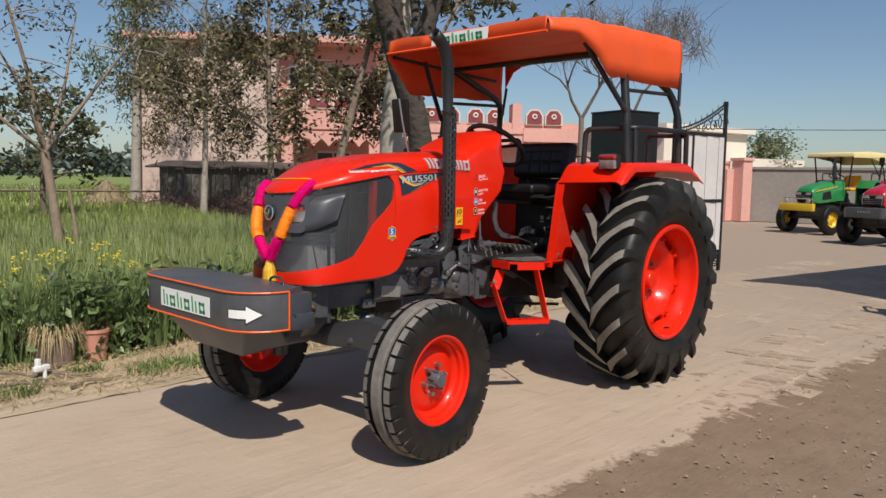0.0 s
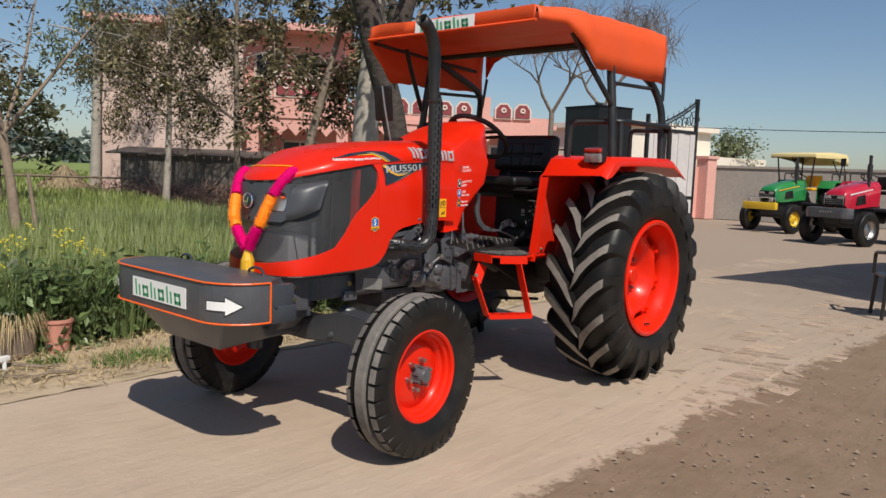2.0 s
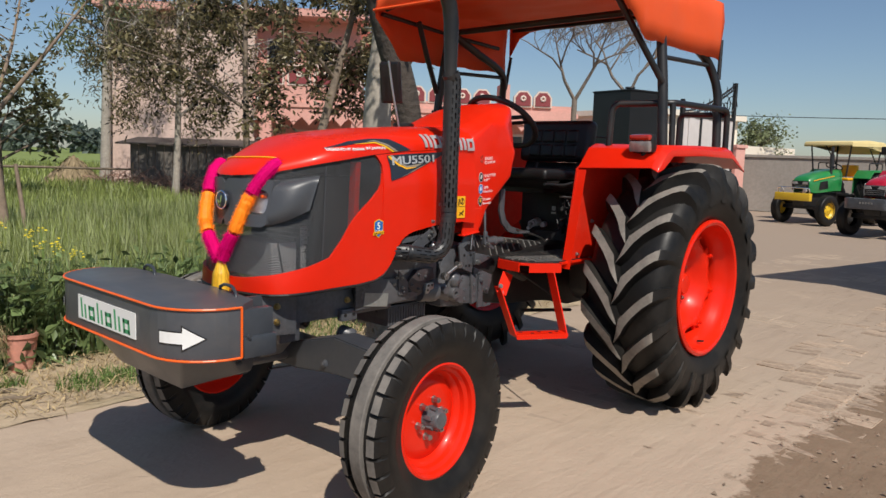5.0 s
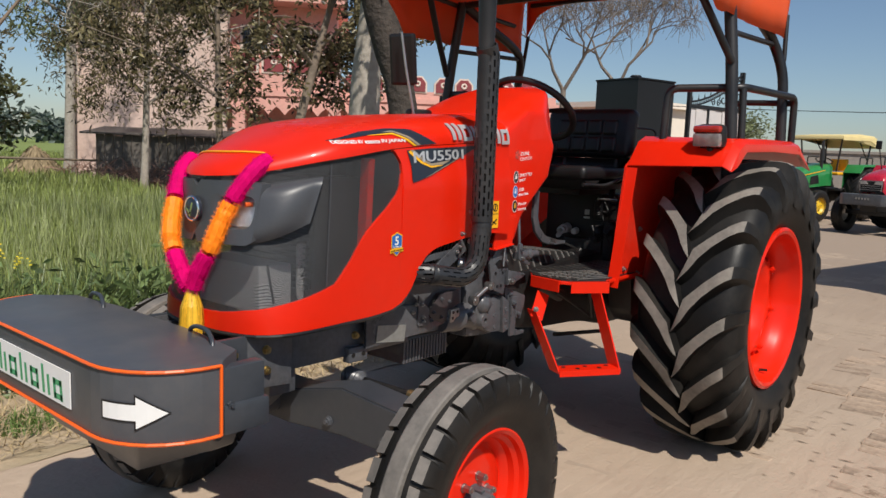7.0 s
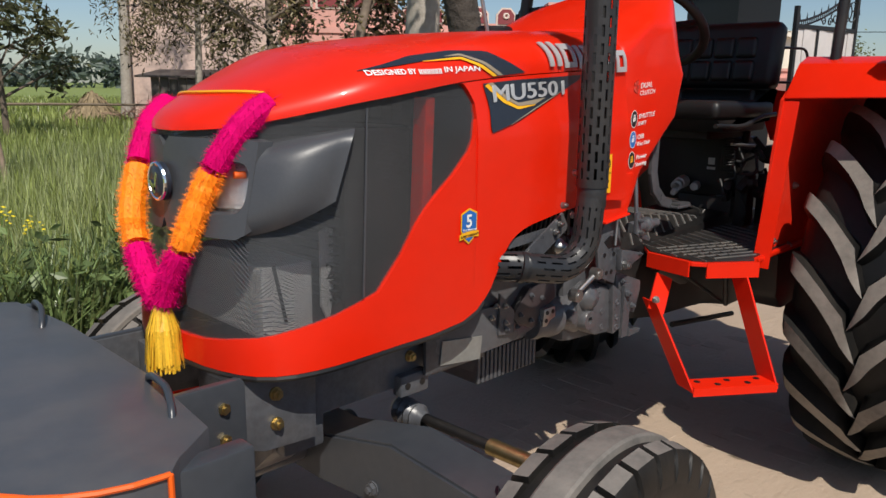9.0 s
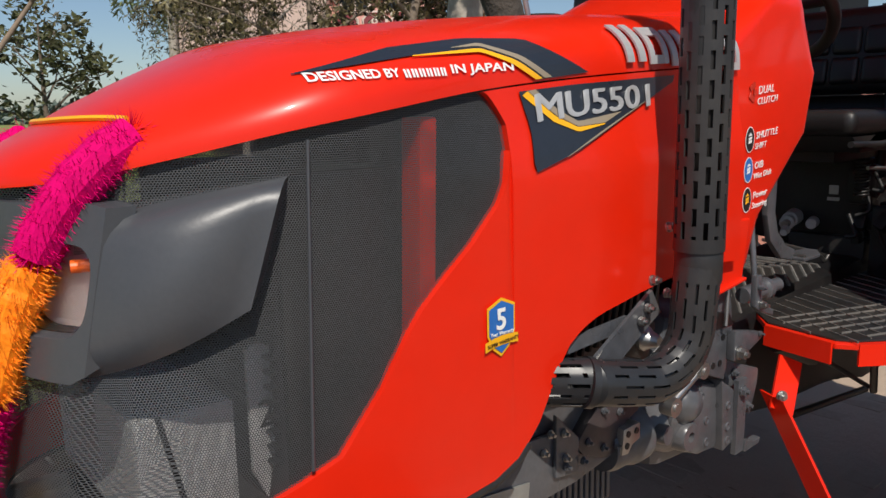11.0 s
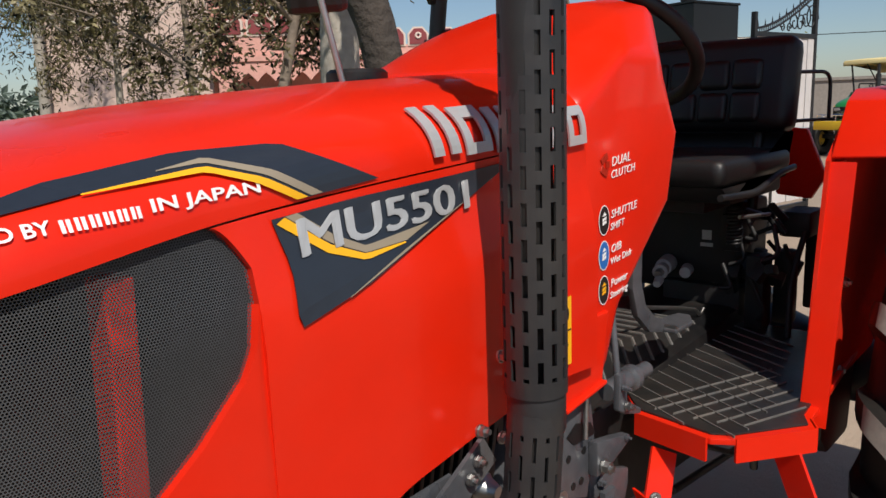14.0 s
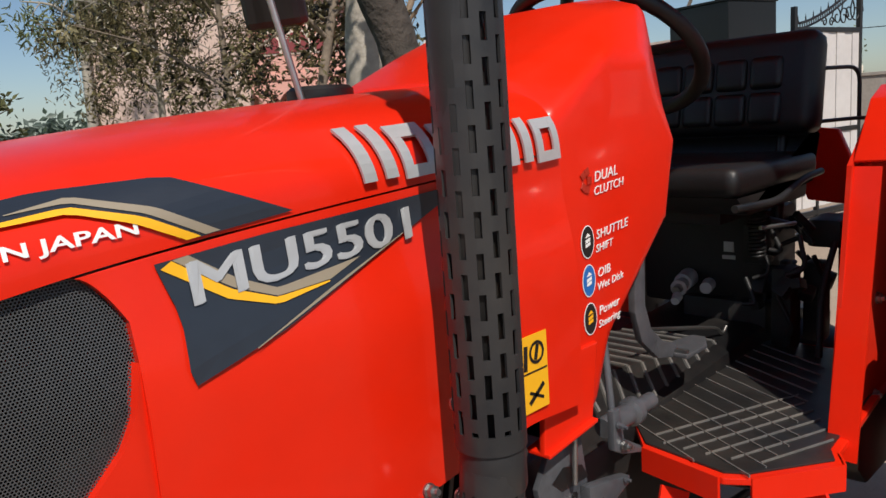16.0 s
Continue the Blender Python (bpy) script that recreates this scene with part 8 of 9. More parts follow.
tree("tree", (5.4, 15.4, 0), 7.5, 0.095, "pale-trunked tree with dense drooping leaves", BARK_L, LEAF_B, 13500, 0.140, 26, limbs=18, first=0.27, reach=0.34, droop=0.55, skirt=38, spread=0.125, twigs=6, lean=(0.15, -0.1))
near = thing("field_tree", "small tree with a thin forked trunk in the wheat", "tree", at=pose(-1.30, 6.35, 0))
bm = B()
FK = Vector((-0.10, 0.06, 1.52))
sweep(bm, [(0.02, 0, -0.05), (0.0, 0.0, 0.5), (-0.04, 0.03, 1.0), FK], [0.075, 0.060, 0.054, 0.050], n=12)
rng = random.Random(14)
ends = []
for d, L, r in (((-0.25, -0.05, 1.0), 1.9, 0.034), ((0.55, -0.25, 0.75), 1.7, 0.030), ((-0.75, 0.3, 0.6), 1.2, 0.028), ((0.35, 0.3, 0.95), 1.8, 0.026), ((-0.5, -0.2, 0.9), 1.5, 0.024)):
    d = Vector(d).normalized()
    m1 = FK + d * L * 0.45 + Vector((rng.gauss(0, 0.05), rng.gauss(0, 0.05), 0.06))
    e = FK + d * L + Vector((0, 0, 0.15))
    sweep(bm, line([tuple(FK - d * 0.03), tuple(m1), tuple(e)], 7), [r * (1 - 0.12 * k) for k in range(7)], n=7)
    for _ in range(5):
        s = rng.uniform(0.4, 1.0)
        o = FK.lerp(m1, s * 2) if s < 0.5 else m1.lerp(e, s * 2 - 1)
        t = o + Vector((rng.gauss(0, 1), rng.gauss(0, 1), rng.gauss(0.2, 0.6))).normalized() * rng.uniform(0.25, 0.5)
        sweep(bm, [o, o.lerp(t, 0.5) + Vector((0, 0, 0.02)), t], [0.010, 0.007, 0.004], n=5)
        ends += [t, o.lerp(t, 0.7)]
part("trunk", bm, BARK_W, near, smooth=60)
bm = B()
leaf_cloud(bm, ends, 900, 0.068, 0.085, 0.2, 3)
part("crown", bm, LEAF_B, near)
bm = B()
sweep(bm, [(0.22, -0.05, -0.05), (0.20, -0.03, 0.5), (0.14, 0, 1.1)], [0.03, 0.026, 0.02], n=8)
part("side_shoot", bm, BARK_W, near, smooth=60)
tree("tree", (0.85, 13.3, 0), 2.9, 0.07, "dark-leaved small tree in the field", BARK, LEAF_G, 1500, 0.14, 28, limbs=12, first=0.36, reach=0.52, spread=0.10)
tree("tree", (-3.2, 11.5, 0), 6.5, 0.10, "tree with thin drooping green twigs", BARK, LEAF_E, 380, 0.17, 29, limbs=6, first=0.5, reach=0.26, droop=0.8, spread=0.25)
TWIG = mat("dry_twig", (0.20, 0.165, 0.135), 0.9, vary=0.3, fine=20, coarse=3, bump=0.3)


def bare_tree(at, fork, seed, label):
    """A leafless tree: trunk, forked limbs, and many thin hanging twigs."""
    rng = random.Random(seed)
    ob = thing("bare_tree", label, "tree", at=at)
    bm = B()
    sweep(bm, [(0.05, 0, -0.05), (0.02, 0.02, fork * 0.5), (0, 0, fork)], [0.085, 0.066, 0.058], n=10)

    def grow(p, d, L, r, depth):
        q1 = p + d * L * 0.5 + Vector((rng.gauss(0, 0.06), rng.gauss(0, 0.06), 0.03)) * L
        q2 = p + d * L + Vector((rng.gauss(0, 0.08), rng.gauss(0, 0.08), 0.0)) * L
        sweep(bm, [p, q1, q2], [r, r * 0.82, r * 0.62], n=6 if depth < 2 else 4, caps=False)
        if depth >= 4:
            for _ in range(7):
                e = q2 + Vector((rng.gauss(0, 0.20), rng.gauss(0, 0.20), rng.uniform(-0.45, 0.55)))
                m = q2.lerp(e, 0.4) + Vector((rng.gauss(0, 0.05), rng.gauss(0, 0.05), 0.10))
                sweep(bm, [q2, m, e], [r * 0.6, 0.006, 0.003], n=3, caps=False)
            return
        for _ in range(3 if depth < 2 else rng.choice((2, 3))):
            nd = (d + Vector((rng.gauss(0, 0.55), rng.gauss(0, 0.55), rng.gauss(0.10, 0.25)))).normalized()
            grow(q1.lerp(q2, rng.uniform(0.3, 1.0)), nd, L * rng.uniform(0.6, 0.85), r * 0.58, depth + 1)
    for d in (Vector((-0.25, 0.50, 0.85)), Vector((0.10, -0.35, 0.75))):
        grow(Vector((0, 0, fork - 0.03)), d.normalized(), 0.95, 0.042, 0)
    part("trunk", bm, TWIG, ob, smooth=60)
    return ob


bare_tree(pose(10.4, 6.85, 0), 2.72, 5, "bare leafless tree with thin hanging twigs behind the gate")
bare_tree(pose(11.6, 6.2, 0), 2.9, 8, "bare leafless tree with thin hanging twigs behind the gate")
tree("tree", (27.2, 8.9, 0), 3.1, 0.10, "rounded green tree behind the compound wall", BARK, LEAF_E, 2600, 0.14, 33, limbs=12, first=0.40, reach=0.36, spread=0.26)
# far line of woods across the fields, distance haze put into the leaf colour
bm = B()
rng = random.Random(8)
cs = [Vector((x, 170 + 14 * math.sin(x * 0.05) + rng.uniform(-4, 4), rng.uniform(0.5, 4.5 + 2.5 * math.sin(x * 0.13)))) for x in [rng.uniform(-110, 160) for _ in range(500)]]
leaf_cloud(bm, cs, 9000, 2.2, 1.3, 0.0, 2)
tagged(part("far_woods", bm, leaf_mat("haze_tinted_woods", (0.15, 0.19, 0.16), 0.2)), "hazy far line of trees across the fields", "woods", kind="stuff")

# mustard in flower at the field edge
for k in range(16):
    x, y = -4.4 + 0.16 * k + random.uniform(-0.1, 0.1), 2.75 + random.uniform(-0.35, 0.9)
    ob = thing("mustard_plant", "mustard plant with small yellow flowers", "plant", group="mustard at the field edge", at=pose(x, y, 0))
    bm = B()
    tips = []
    h = random.uniform(0.55, 0.85)
    for j in range(5):
        a = random.uniform(0, 6.28)
        e = Vector((0.13 * math.cos(a), 0.13 * math.sin(a), h * random.uniform(0.8, 1.05)))
        sweep(bm, [(0, 0, 0), tuple(e * 0.5 + Vector((0, 0, 0.05))), tuple(e)], [0.005, 0.004, 0.002], n=5)
        tips.append(e)
    part("stem", bm, GRASS, ob)
    bm = B()
    for e in tips:
        for j in range(9):
            p = e + Vector((random.gauss(0, 0.018), random.gauss(0, 0.018), random.gauss(-0.01, 0.022)))
            s = random.uniform(0.008, 0.013)
            a = random.uniform(0, 3)
            u, w = Vector((math.cos(a), math.sin(a), 0.3)) * s, Vector((-math.sin(a), math.cos(a), 0.2)) * s
            bm.faces.new([bm.verts.new(p + q) for q in (u, w, -u, -w)])
    tagged(part("flowers", bm, FLOWER, ob, "tiny yellow flowers"), "tiny yellow flowers", kind="stuff")
    bm = B()
    leaf_cloud(bm, [Vector((0, 0, h * q)) for q in (0.2, 0.35, 0.5, 0.65)], 34, 0.11, 0.07, 0.1, k)
    part("leaves", bm, WHEAT_D, ob)

# ---- pots and debris on the verge ----
POTM = mat("terracotta", (0.60, 0.265, 0.195), 0.85, vary=0.2, fine=30, coarse=6, bump=0.4, dust=0.3)
pot = thing("flower_pot", "faded terracotta bucket pot on the verge", "pot", at=pose(-2.56, 2.06, 0.01))
bm = B()
lathe(bm, [(0.0001, 0.0), (0.070, 0.0), (0.085, 0.12), (0.095, 0.195), (0.104, 0.20), (0.104, 0.222), (0.092, 0.222), (0.085, 0.17), (0.0001, 0.165)], (0, 0, 0), n=28, axis="z")
part("pot_body", bm, POTM, pot, smooth=35)
bm = B()
lathe(bm, [(0.0001, 0.172), (0.05, 0.178), (0.084, 0.172)], (0, 0, 0), n=20, axis="z")
part("pot_soil", bm, DIRT, pot)
mar = thing("marigold_pot", "terracotta pot with yellow marigolds beside the yard", "pot", at=pose(3.74, 2.18, 0.0))
bm = B()
lathe(bm, [(0.0001, 0.0), (0.10, 0.0), (0.135, 0.22), (0.145, 0.23), (0.145, 0.27), (0.13, 0.27), (0.12, 0.22), (0.0001, 0.215)], (0, 0, 0), n=28, axis="z")
part("pot_body", bm, POTM, mar, smooth=35)
bm = B()
rg = random.Random(12)
leaf_cloud(bm, [Vector((rg.gauss(0, 0.09), rg.gauss(0, 0.09), rg.uniform(0.30, 0.55))) for _ in range(24)], 420, 0.06, 0.04, 0.0, 44)
part("leaves", bm, WHEAT_D, mar)
for k in range(9):
    bm = B()
    c_ = Vector((rg.gauss(0, 0.11), rg.gauss(0, 0.11), rg.uniform(0.42, 0.64)))
    lathe(bm, [(0.0001, 0.014), (0.016, 0.012), (0.024, 0.004), (0.022, -0.004), (0.008, -0.012), (0.0001, -0.014)], c_, n=12, axis="z")
    part("marigold", bm, YELLOW_S, mar)
pot2 = thing("planter", "grey pot overgrown with dry grass on the verge", "pot", at=pose(-2.80, 2.10, 0.01))
bm = B()
lathe(bm, [(0.0001, 0.0), (0.115, 0.0), (0.132, 0.10), (0.140, 0.19), (0.130, 0.195), (0.11, 0.15), (0.0001, 0.15)], (0, 0, 0), n=28, axis="z")
part("pot_body", bm, mat("grey_clay", (0.21, 0.16, 0.125), 0.9, vary=0.3, bump=0.5), pot2, smooth=35)
bm = B()
rng = random.Random(6)
for k in range(420):
    a = rng.uniform(0, 6.28)
    r0 = 0.125 * math.sqrt(rng.random())
    p = Vector((r0 * math.cos(a), r0 * math.sin(a), 0.16))
    m_ = p + Vector((0.06 * math.cos(a), 0.06 * math.sin(a), rng.uniform(0.05, 0.14)))
    q = m_ + Vector((0.05 * math.cos(a), 0.05 * math.sin(a), -rng.uniform(0.02, 0.22)))
    s = Vector((-math.sin(a), math.cos(a), 0)) * 0.003
    v = [bm.verts.new(c) for c in (p - s, p + s, m_ + s, m_ - s, q)]
    bm.faces.new(v[:4])
    bm.faces.new((v[3], v[2], v[4]))
part("dry_grass", bm, STRAW, pot2, "dry hanging grass")
WOOD = mat("weathered_wood", (0.20, 0.155, 0.11), 0.9, vary=0.35, fine=30, coarse=5, bump=0.7)
for k, (p0, p1, r) in enumerate((((-3.05, 1.78, 0.04), (-2.72, 1.62, 0.03), 0.016), ((-3.3, 1.70, 0.03), (-2.85, 1.50, 0.02), 0.012), ((-2.95, 1.42, 0.03), (-2.62, 1.50, 0.02), 0.014), ((-3.2, 1.95, 0.05), (-2.95, 1.60, 0.03), 0.010))):
    bm = B()
    a, b_ = Vector(p0), Vector(p1)
    sweep(bm, [a, a.lerp(b_, 0.35) + Vector((0, 0.02, 0.012)), a.lerp(b_, 0.7) - Vector((0, 0.02, 0)), b_], [r, r * 0.9, r * 0.7, r * 0.4], n=7)
    tagged(part("fallen_branch", bm, WOOD, smooth=60), "dry fallen branch lying on the verge", "branch", group="branches on the verge")
bm = B()
box(bm, (-3.02, 1.70, 0.10), (0.10, 0.035, 0.03), (0, 0, 20), bevel=0.005)
box(bm, (-3.04, 1.70, 0.13), (0.025, 0.03, 0.06), (0, 0, 20), bevel=0.005)
rod(bm, (-3.0, 1.70, 0.0), (-3.0, 1.70, 0.10), 0.012)
tagged(part("pipe_fitting", bm, WHITE, smooth=40), "white plastic pipe fitting standing in the weeds", "pipe")

# ---- the pink house ----
PINKW = mat("pink_limewash", (0.72, 0.375, 0.315), 0.9, vary=0.12, fine=14, coarse=0.8, bump=0.3, dust=0.25, dust_color=(0.50, 0.36, 0.30))
MAROON = mat("maroon_paint", (0.24, 0.045, 0.050), 0.7, vary=0.15, bump=0.2)
CREAM = mat("cream_paint", (0.70, 0.58, 0.50), 0.8, vary=0.1, bump=0.2)
DARKW = mat("dark_window", (0.03, 0.035, 0.04), 0.15, vary=0.1, bump=0)
GREYW = mat("grey_plaster", (0.28, 0.25, 0.22), 0.9, vary=0.2, fine=12, coarse=0.7, bump=0.5)
house = thing("pink_house", "pink two-storey farmhouse with maroon medallions on the balcony", "house")
HL, HR = Vector((6.2, 21.8, 0)), Vector((17.3, 11.6, 0))   # ends of the front
HU = (HR - HL).normalized()
HN = Vector((HU.y, -HU.x, 0))           # towards the lane
if HN.y > 0:
    HN = -HN
HLEN = (HR - HL).length


def house_box(bm, u0, u1, d0, d1, z0, z1, bevel=0.0):
    """A block on the house: u along the front, d outwards from it."""
    pts = [HL + HU * u + HN * d for u, d in ((u0, d0), (u1, d0), (u1, d1), (u0, d1))]
    a = [bm.verts.new((p.x, p.y, z0)) for p in pts]
    b = [bm.verts.new((p.x, p.y, z1)) for p in pts]
    fs = [bm.faces.new(a), bm.faces.new(b)] + [bm.faces.new((a[i], a[(i + 1) % 4], b[(i + 1) % 4], b[i])) for i in range(4)]
    bmesh.ops.recalc_face_normals(bm, faces=fs)


def house_poly(bm, u, z, poly, d0, d1):
    vs0 = [HL + HU * (u + a) + HN * d0 + Vector((0, 0, z + b)) for a, b in poly]
    vs1 = [HL + HU * (u + a) + HN * d1 + Vector((0, 0, z + b)) for a, b in poly]
    p, q = [bm.verts.new(v) for v in vs0], [bm.verts.new(v) for v in vs1]
    k = len(p)
    fs = [bm.faces.new(p), bm.faces.new(q)] + [bm.faces.new((p[i], p[(i + 1) % k], q[(i + 1) % k], q[i])) for i in range(k)]
    bmesh.ops.recalc_face_normals(bm, faces=fs)


bm = B()
house_box(bm, 5.0, 8.2, -7, 0, 0, 5.5)
house_box(bm, 8.2, HLEN, -6, 0, 0, 2.75)
part("wall", bm, PINKW, house)
bm = B()
house_box(bm, 0.55, 5.0, -7, 0.55, 0, 5.5)
part("wing", bm, mat("faded_pink_limewash", (0.66, 0.49, 0.42), 0.9, vary=0.14, fine=14, coarse=0.8, bump=0.3, dust=0.3, dust_color=(0.50, 0.42, 0.36)), house, "faded pale pink side wing")
bm = B()
house_box(bm, 0.3, 8.5, -7.3, 0.95, 5.5, 5.72)
house_box(bm, 5.0, 8.4, 0.0, 1.1, 2.75, 2.92)
house_box(bm, 8.2, HLEN + 0.2, -6.2, 0.6, 2.75, 2.9)
part("slab", bm, PINKW, house, "projecting pink concrete slabs")
bm = B()
for u0, u1, z0, z1, d in ((5.05, 8.3, 2.92, 3.42, 1.05), (8.3, HLEN, 2.9, 3.12, 0.55)):
    house_box(bm, u0, u1, d - 0.12, d, z0, z1)
house_box(bm, 12.72, 13.02, -0.2, 0.6, 2.9, 3.74)
house_box(bm, 13.1, HLEN, -0.5, 0.62, 2.5, 2.95)
part("parapet", bm, PINKW, house, "pink parapet")
octo = [(-0.36, -0.30), (0.36, -0.30), (0.36, 0.10), (0.17, 0.33), (-0.17, 0.33), (-0.36, 0.10)]
for u, z, d, k in ((5.62, 3.70, 1.06, 1.0), (6.42, 3.70, 1.06, 1.0), (7.22, 3.70, 1.06, 1.0), (7.98, 3.70, 1.06, 1.0), (8.75, 3.32, 0.56, 0.82), (9.40, 3.32, 0.56, 0.82), (10.05, 3.32, 0.56, 0.82), (10.70, 3.32, 0.56, 0.82),
                   (11.50, 3.30, 0.56, 0.80), (12.14, 3.30, 0.56, 0.80), (13.45, 3.29, 0.63, 0.82), (14.09, 3.29, 0.63, 0.82)):
    octo_, small = [(a * k, b * k) for a, b in octo], [(a * 0.82 * k, b * 0.82 * k) for a, b in octo]
    bm = B()
    house_poly(bm, u, z, octo_, d - 0.12, d + 0.02)
    med = part("medallion", bm, CREAM, house, "six-sided balcony medallion, cream edge")
    bm = B()
    house_poly(bm, u, z, small, d + 0.02, d + 0.045)
    part("medallion_field", bm, MAROON, med)
    bm = B()
    c = HL + HU * u + HN * (d + 0.05) + Vector((0, 0, z + 0.03))
    sweep(bm, [c + HU * 0.065 * math.cos(t) + Vector((0, 0, 0.065 * math.sin(t))) for t in (2 * math.pi * i / 14 for i in range(14))], 0.035, n=6, closed=True)
    part("medallion_ring", bm, CREAM, med)
# scalloped awning under the balcony
for k in range(20):
    bm = B()
    house_poly(bm, 5.3 + k * 0.48, 2.35 if k < 7 else 2.42, [(-0.24, 0.40), (-0.24, 0.10), (-0.12, 0.0), (0.0, -0.14), (0.12, 0.0), (0.24, 0.10), (0.24, 0.40)], 0.95 if k < 7 else 0.45, 1.05 if k < 7 else 0.55)
    part("scallop", bm, PINKW, house)
for u, z0, z1, w in ((6.8, 1.0, 2.1, 1.2), (5.75, 4.1, 4.9, 0.9), (7.0, 4.1, 4.9, 0.9), (9.4, 1.0, 2.2, 1.2), (11.6, 1.0, 2.2, 1.2), (13.6, 1.0, 2.2, 1.0)):
    bm = B()
    house_box(bm, u - w / 2, u + w / 2, 0.0, 0.06, z0, z1)
    wd = part("window", bm, CREAM, house, "shuttered window")
    bm = B()
    house_box(bm, u - w / 2 + 0.08, u - 0.03, 0.06, 0.075, z0 + 0.08, z1 - 0.08)
    house_box(bm, u + 0.03, u + w / 2 - 0.08, 0.06, 0.075, z0 + 0.08, z1 - 0.08)
    part("pane", bm, DARKW, wd)
for u in (5.4, 8.2):
    bm = B()
    house_box(bm, u - 0.18, u + 0.18, 0.70, 1.0, 0, 2.75)
    part("pillar", bm, PINKW, house, "pink porch pillar")

# dark shed wall and hay in front of the house
SHED = mat("sooty_boards", (0.125, 0.110, 0.095), 0.9, vary=0.4, fine=10, coarse=2, bump=0.6)
shed = thing("low_shed", "low dark weathered board shed by the field", "shed")
s0, s1 = Vector((5.9, 18.8, 0)), Vector((9.3, 15.4, 0))
sd = (s1 - s0).normalized()
for k in range(20):
    bm = B()
    p = s0 + sd * (k + 0.5) * (s1 - s0).length / 20
    h = 1.45 + 0.12 * noise.noise(Vector((k * 0.7, 0, 0)))
    box(bm, (p.x, p.y, h / 2), (0.225, 0.035, h), (0, 0, math.degrees(math.atan2(sd.y, sd.x))), bevel=0.005)
    part("board", bm, SHED, shed)
bm = B()
c = (s0 + s1) / 2
box(bm, (c.x + 0.5, c.y + 0.6, 1.56), ((s1 - s0).length + 0.6, 1.9, 0.05), (6, 0, math.degrees(math.atan2(sd.y, sd.x))), bevel=0.01)
part("roof", bm, mat("rusted_sheet", (0.10, 0.085, 0.075), 0.7, vary=0.3, bump=0.4), shed)
bm = B()
rng = random.Random(12)
for k in range(1500):
    a, t = rng.uniform(0, 6.28), rng.random() ** 0.6
    z = 1.15 * (1 - t) * rng.uniform(0.85, 1.0)
    r0 = 1.15 * t
    p = Vector((r0 * math.cos(a), r0 * math.sin(a), z))
    d = Vector((math.cos(a) * 0.6 + rng.gauss(0, 0.3), math.sin(a) * 0.6 + rng.gauss(0, 0.3), -0.7)).normalized() * 0.35
    s = d.cross(Vector((0, 0, 1))).normalized() * 0.03
    bm.faces.new([bm.verts.new(v) for v in (p - s, p + s, p + d)])
lathe(bm, [(0.0001, 1.08), (0.35, 0.75), (0.75, 0.35), (1.05, 0.0)], (0, 0, 0), n=20, axis="z")
hay = part("haystack", bm, mat("old_hay", (0.25, 0.19, 0.11), 0.95, vary=0.3, bump=0.3, island=0.4))
hay.matrix_basis = pose(4.75, 19.9, 0)
tagged(hay, "conical heap of old hay in the field", "hay")

bm = B()
rng = random.Random(55)
for k in range(1300):
    u = rng.uniform(-0.2, 4.8)
    p = s0 + sd * u + Vector((-0.55, -0.45, 0)) * rng.uniform(0.3, 2.2)
    h = 0.75 * rng.random() ** 1.4
    d = Vector((rng.gauss(0, 1), rng.gauss(0, 1), rng.uniform(0.0, 0.9))).normalized() * rng.uniform(0.25, 0.6)
    a = Vector((p.x, p.y, max(0.02, h - 0.2)))
    sweep(bm, [a, a + d * 0.5 + Vector((rng.gauss(0, 0.03), rng.gauss(0, 0.03), 0.03)), a + d], [0.012, 0.009, 0.004], n=3, caps=False)
tagged(part("brushwood", bm, mat("dry_brushwood", (0.27, 0.165, 0.125), 0.9, vary=0.35, bump=0, island=0.5)), "tangled heap of dry brown brushwood by the shed", "brushwood", kind="stuff")
bm = B()
sweep(bm, [(-1.6, 17.2, 0.86), (0.8, 17.4, 0.80), (3.0, 17.6, 0.78), (5.6, 17.8, 0.74)], [0.030, 0.034, 0.032, 0.028], n=7)
fence = tagged(part("pole_rail", bm, WOOD, smooth=60), "grey bamboo pole rail at the field edge", "fence")
for x in (-1.4, 1.9, 5.4):
    bm = B()
    rod(bm, (x, 17.35 + 0.06 * x, 0), (x + 0.04, 17.35 + 0.06 * x, 0.92), 0.035, 0.028, n=8)
    part("post", bm, WOOD, fence, smooth=60)

# ---- gate with black pillar ----
GRAN = mat("black_granite", (0.010, 0.0105, 0.012), 0.34, vary=0.3, fine=90, coarse=4, bump=0.03)
gp = thing("gate_pillar", "square black granite gate pillar", "pillar", at=pose(4.34, 2.10, 0, 0, 0, -14))
bm = B()
box(bm, (0, 0, 1.085), (0.61, 0.61, 2.17), bevel=0.006)
part("shaft", bm, GRAN, gp)
bm = B()
for z in (0.75, 1.50):
    box(bm, (0, 0, z), (0.614, 0.614, 0.008))
box(bm, (0, 0, 2.18), (0.63, 0.63, 0.02), bevel=0.004)
part("cap", bm, GRAN, gp)
bm = B()
lathe(bm, [(0.0001, 2.25), (0.055, 2.25), (0.065, 2.235), (0.03, 2.22), (0.03, 2.185)], (0, 0, 0), n=14, axis="z")
part("lamp_socket", bm, BLACK, gp)
GATEW = mat("white_gate_sheet", (0.66, 0.62, 0.60), 0.6, vary=0.1, fine=20, coarse=2, bump=0.1, dust=0.25, dust_color=(0.45, 0.37, 0.31))
g0, g1 = Vector((5.20, 1.82, 0)), Vector((6.30, 1.60, 0))
gate = thing("gate", "white sheet-metal gate leaf with black scrollwork, standing open", "gate")
gu = (g1 - g0).normalized()
gl = (g1 - g0).length
ga = math.degrees(math.atan2(gu.y, gu.x))


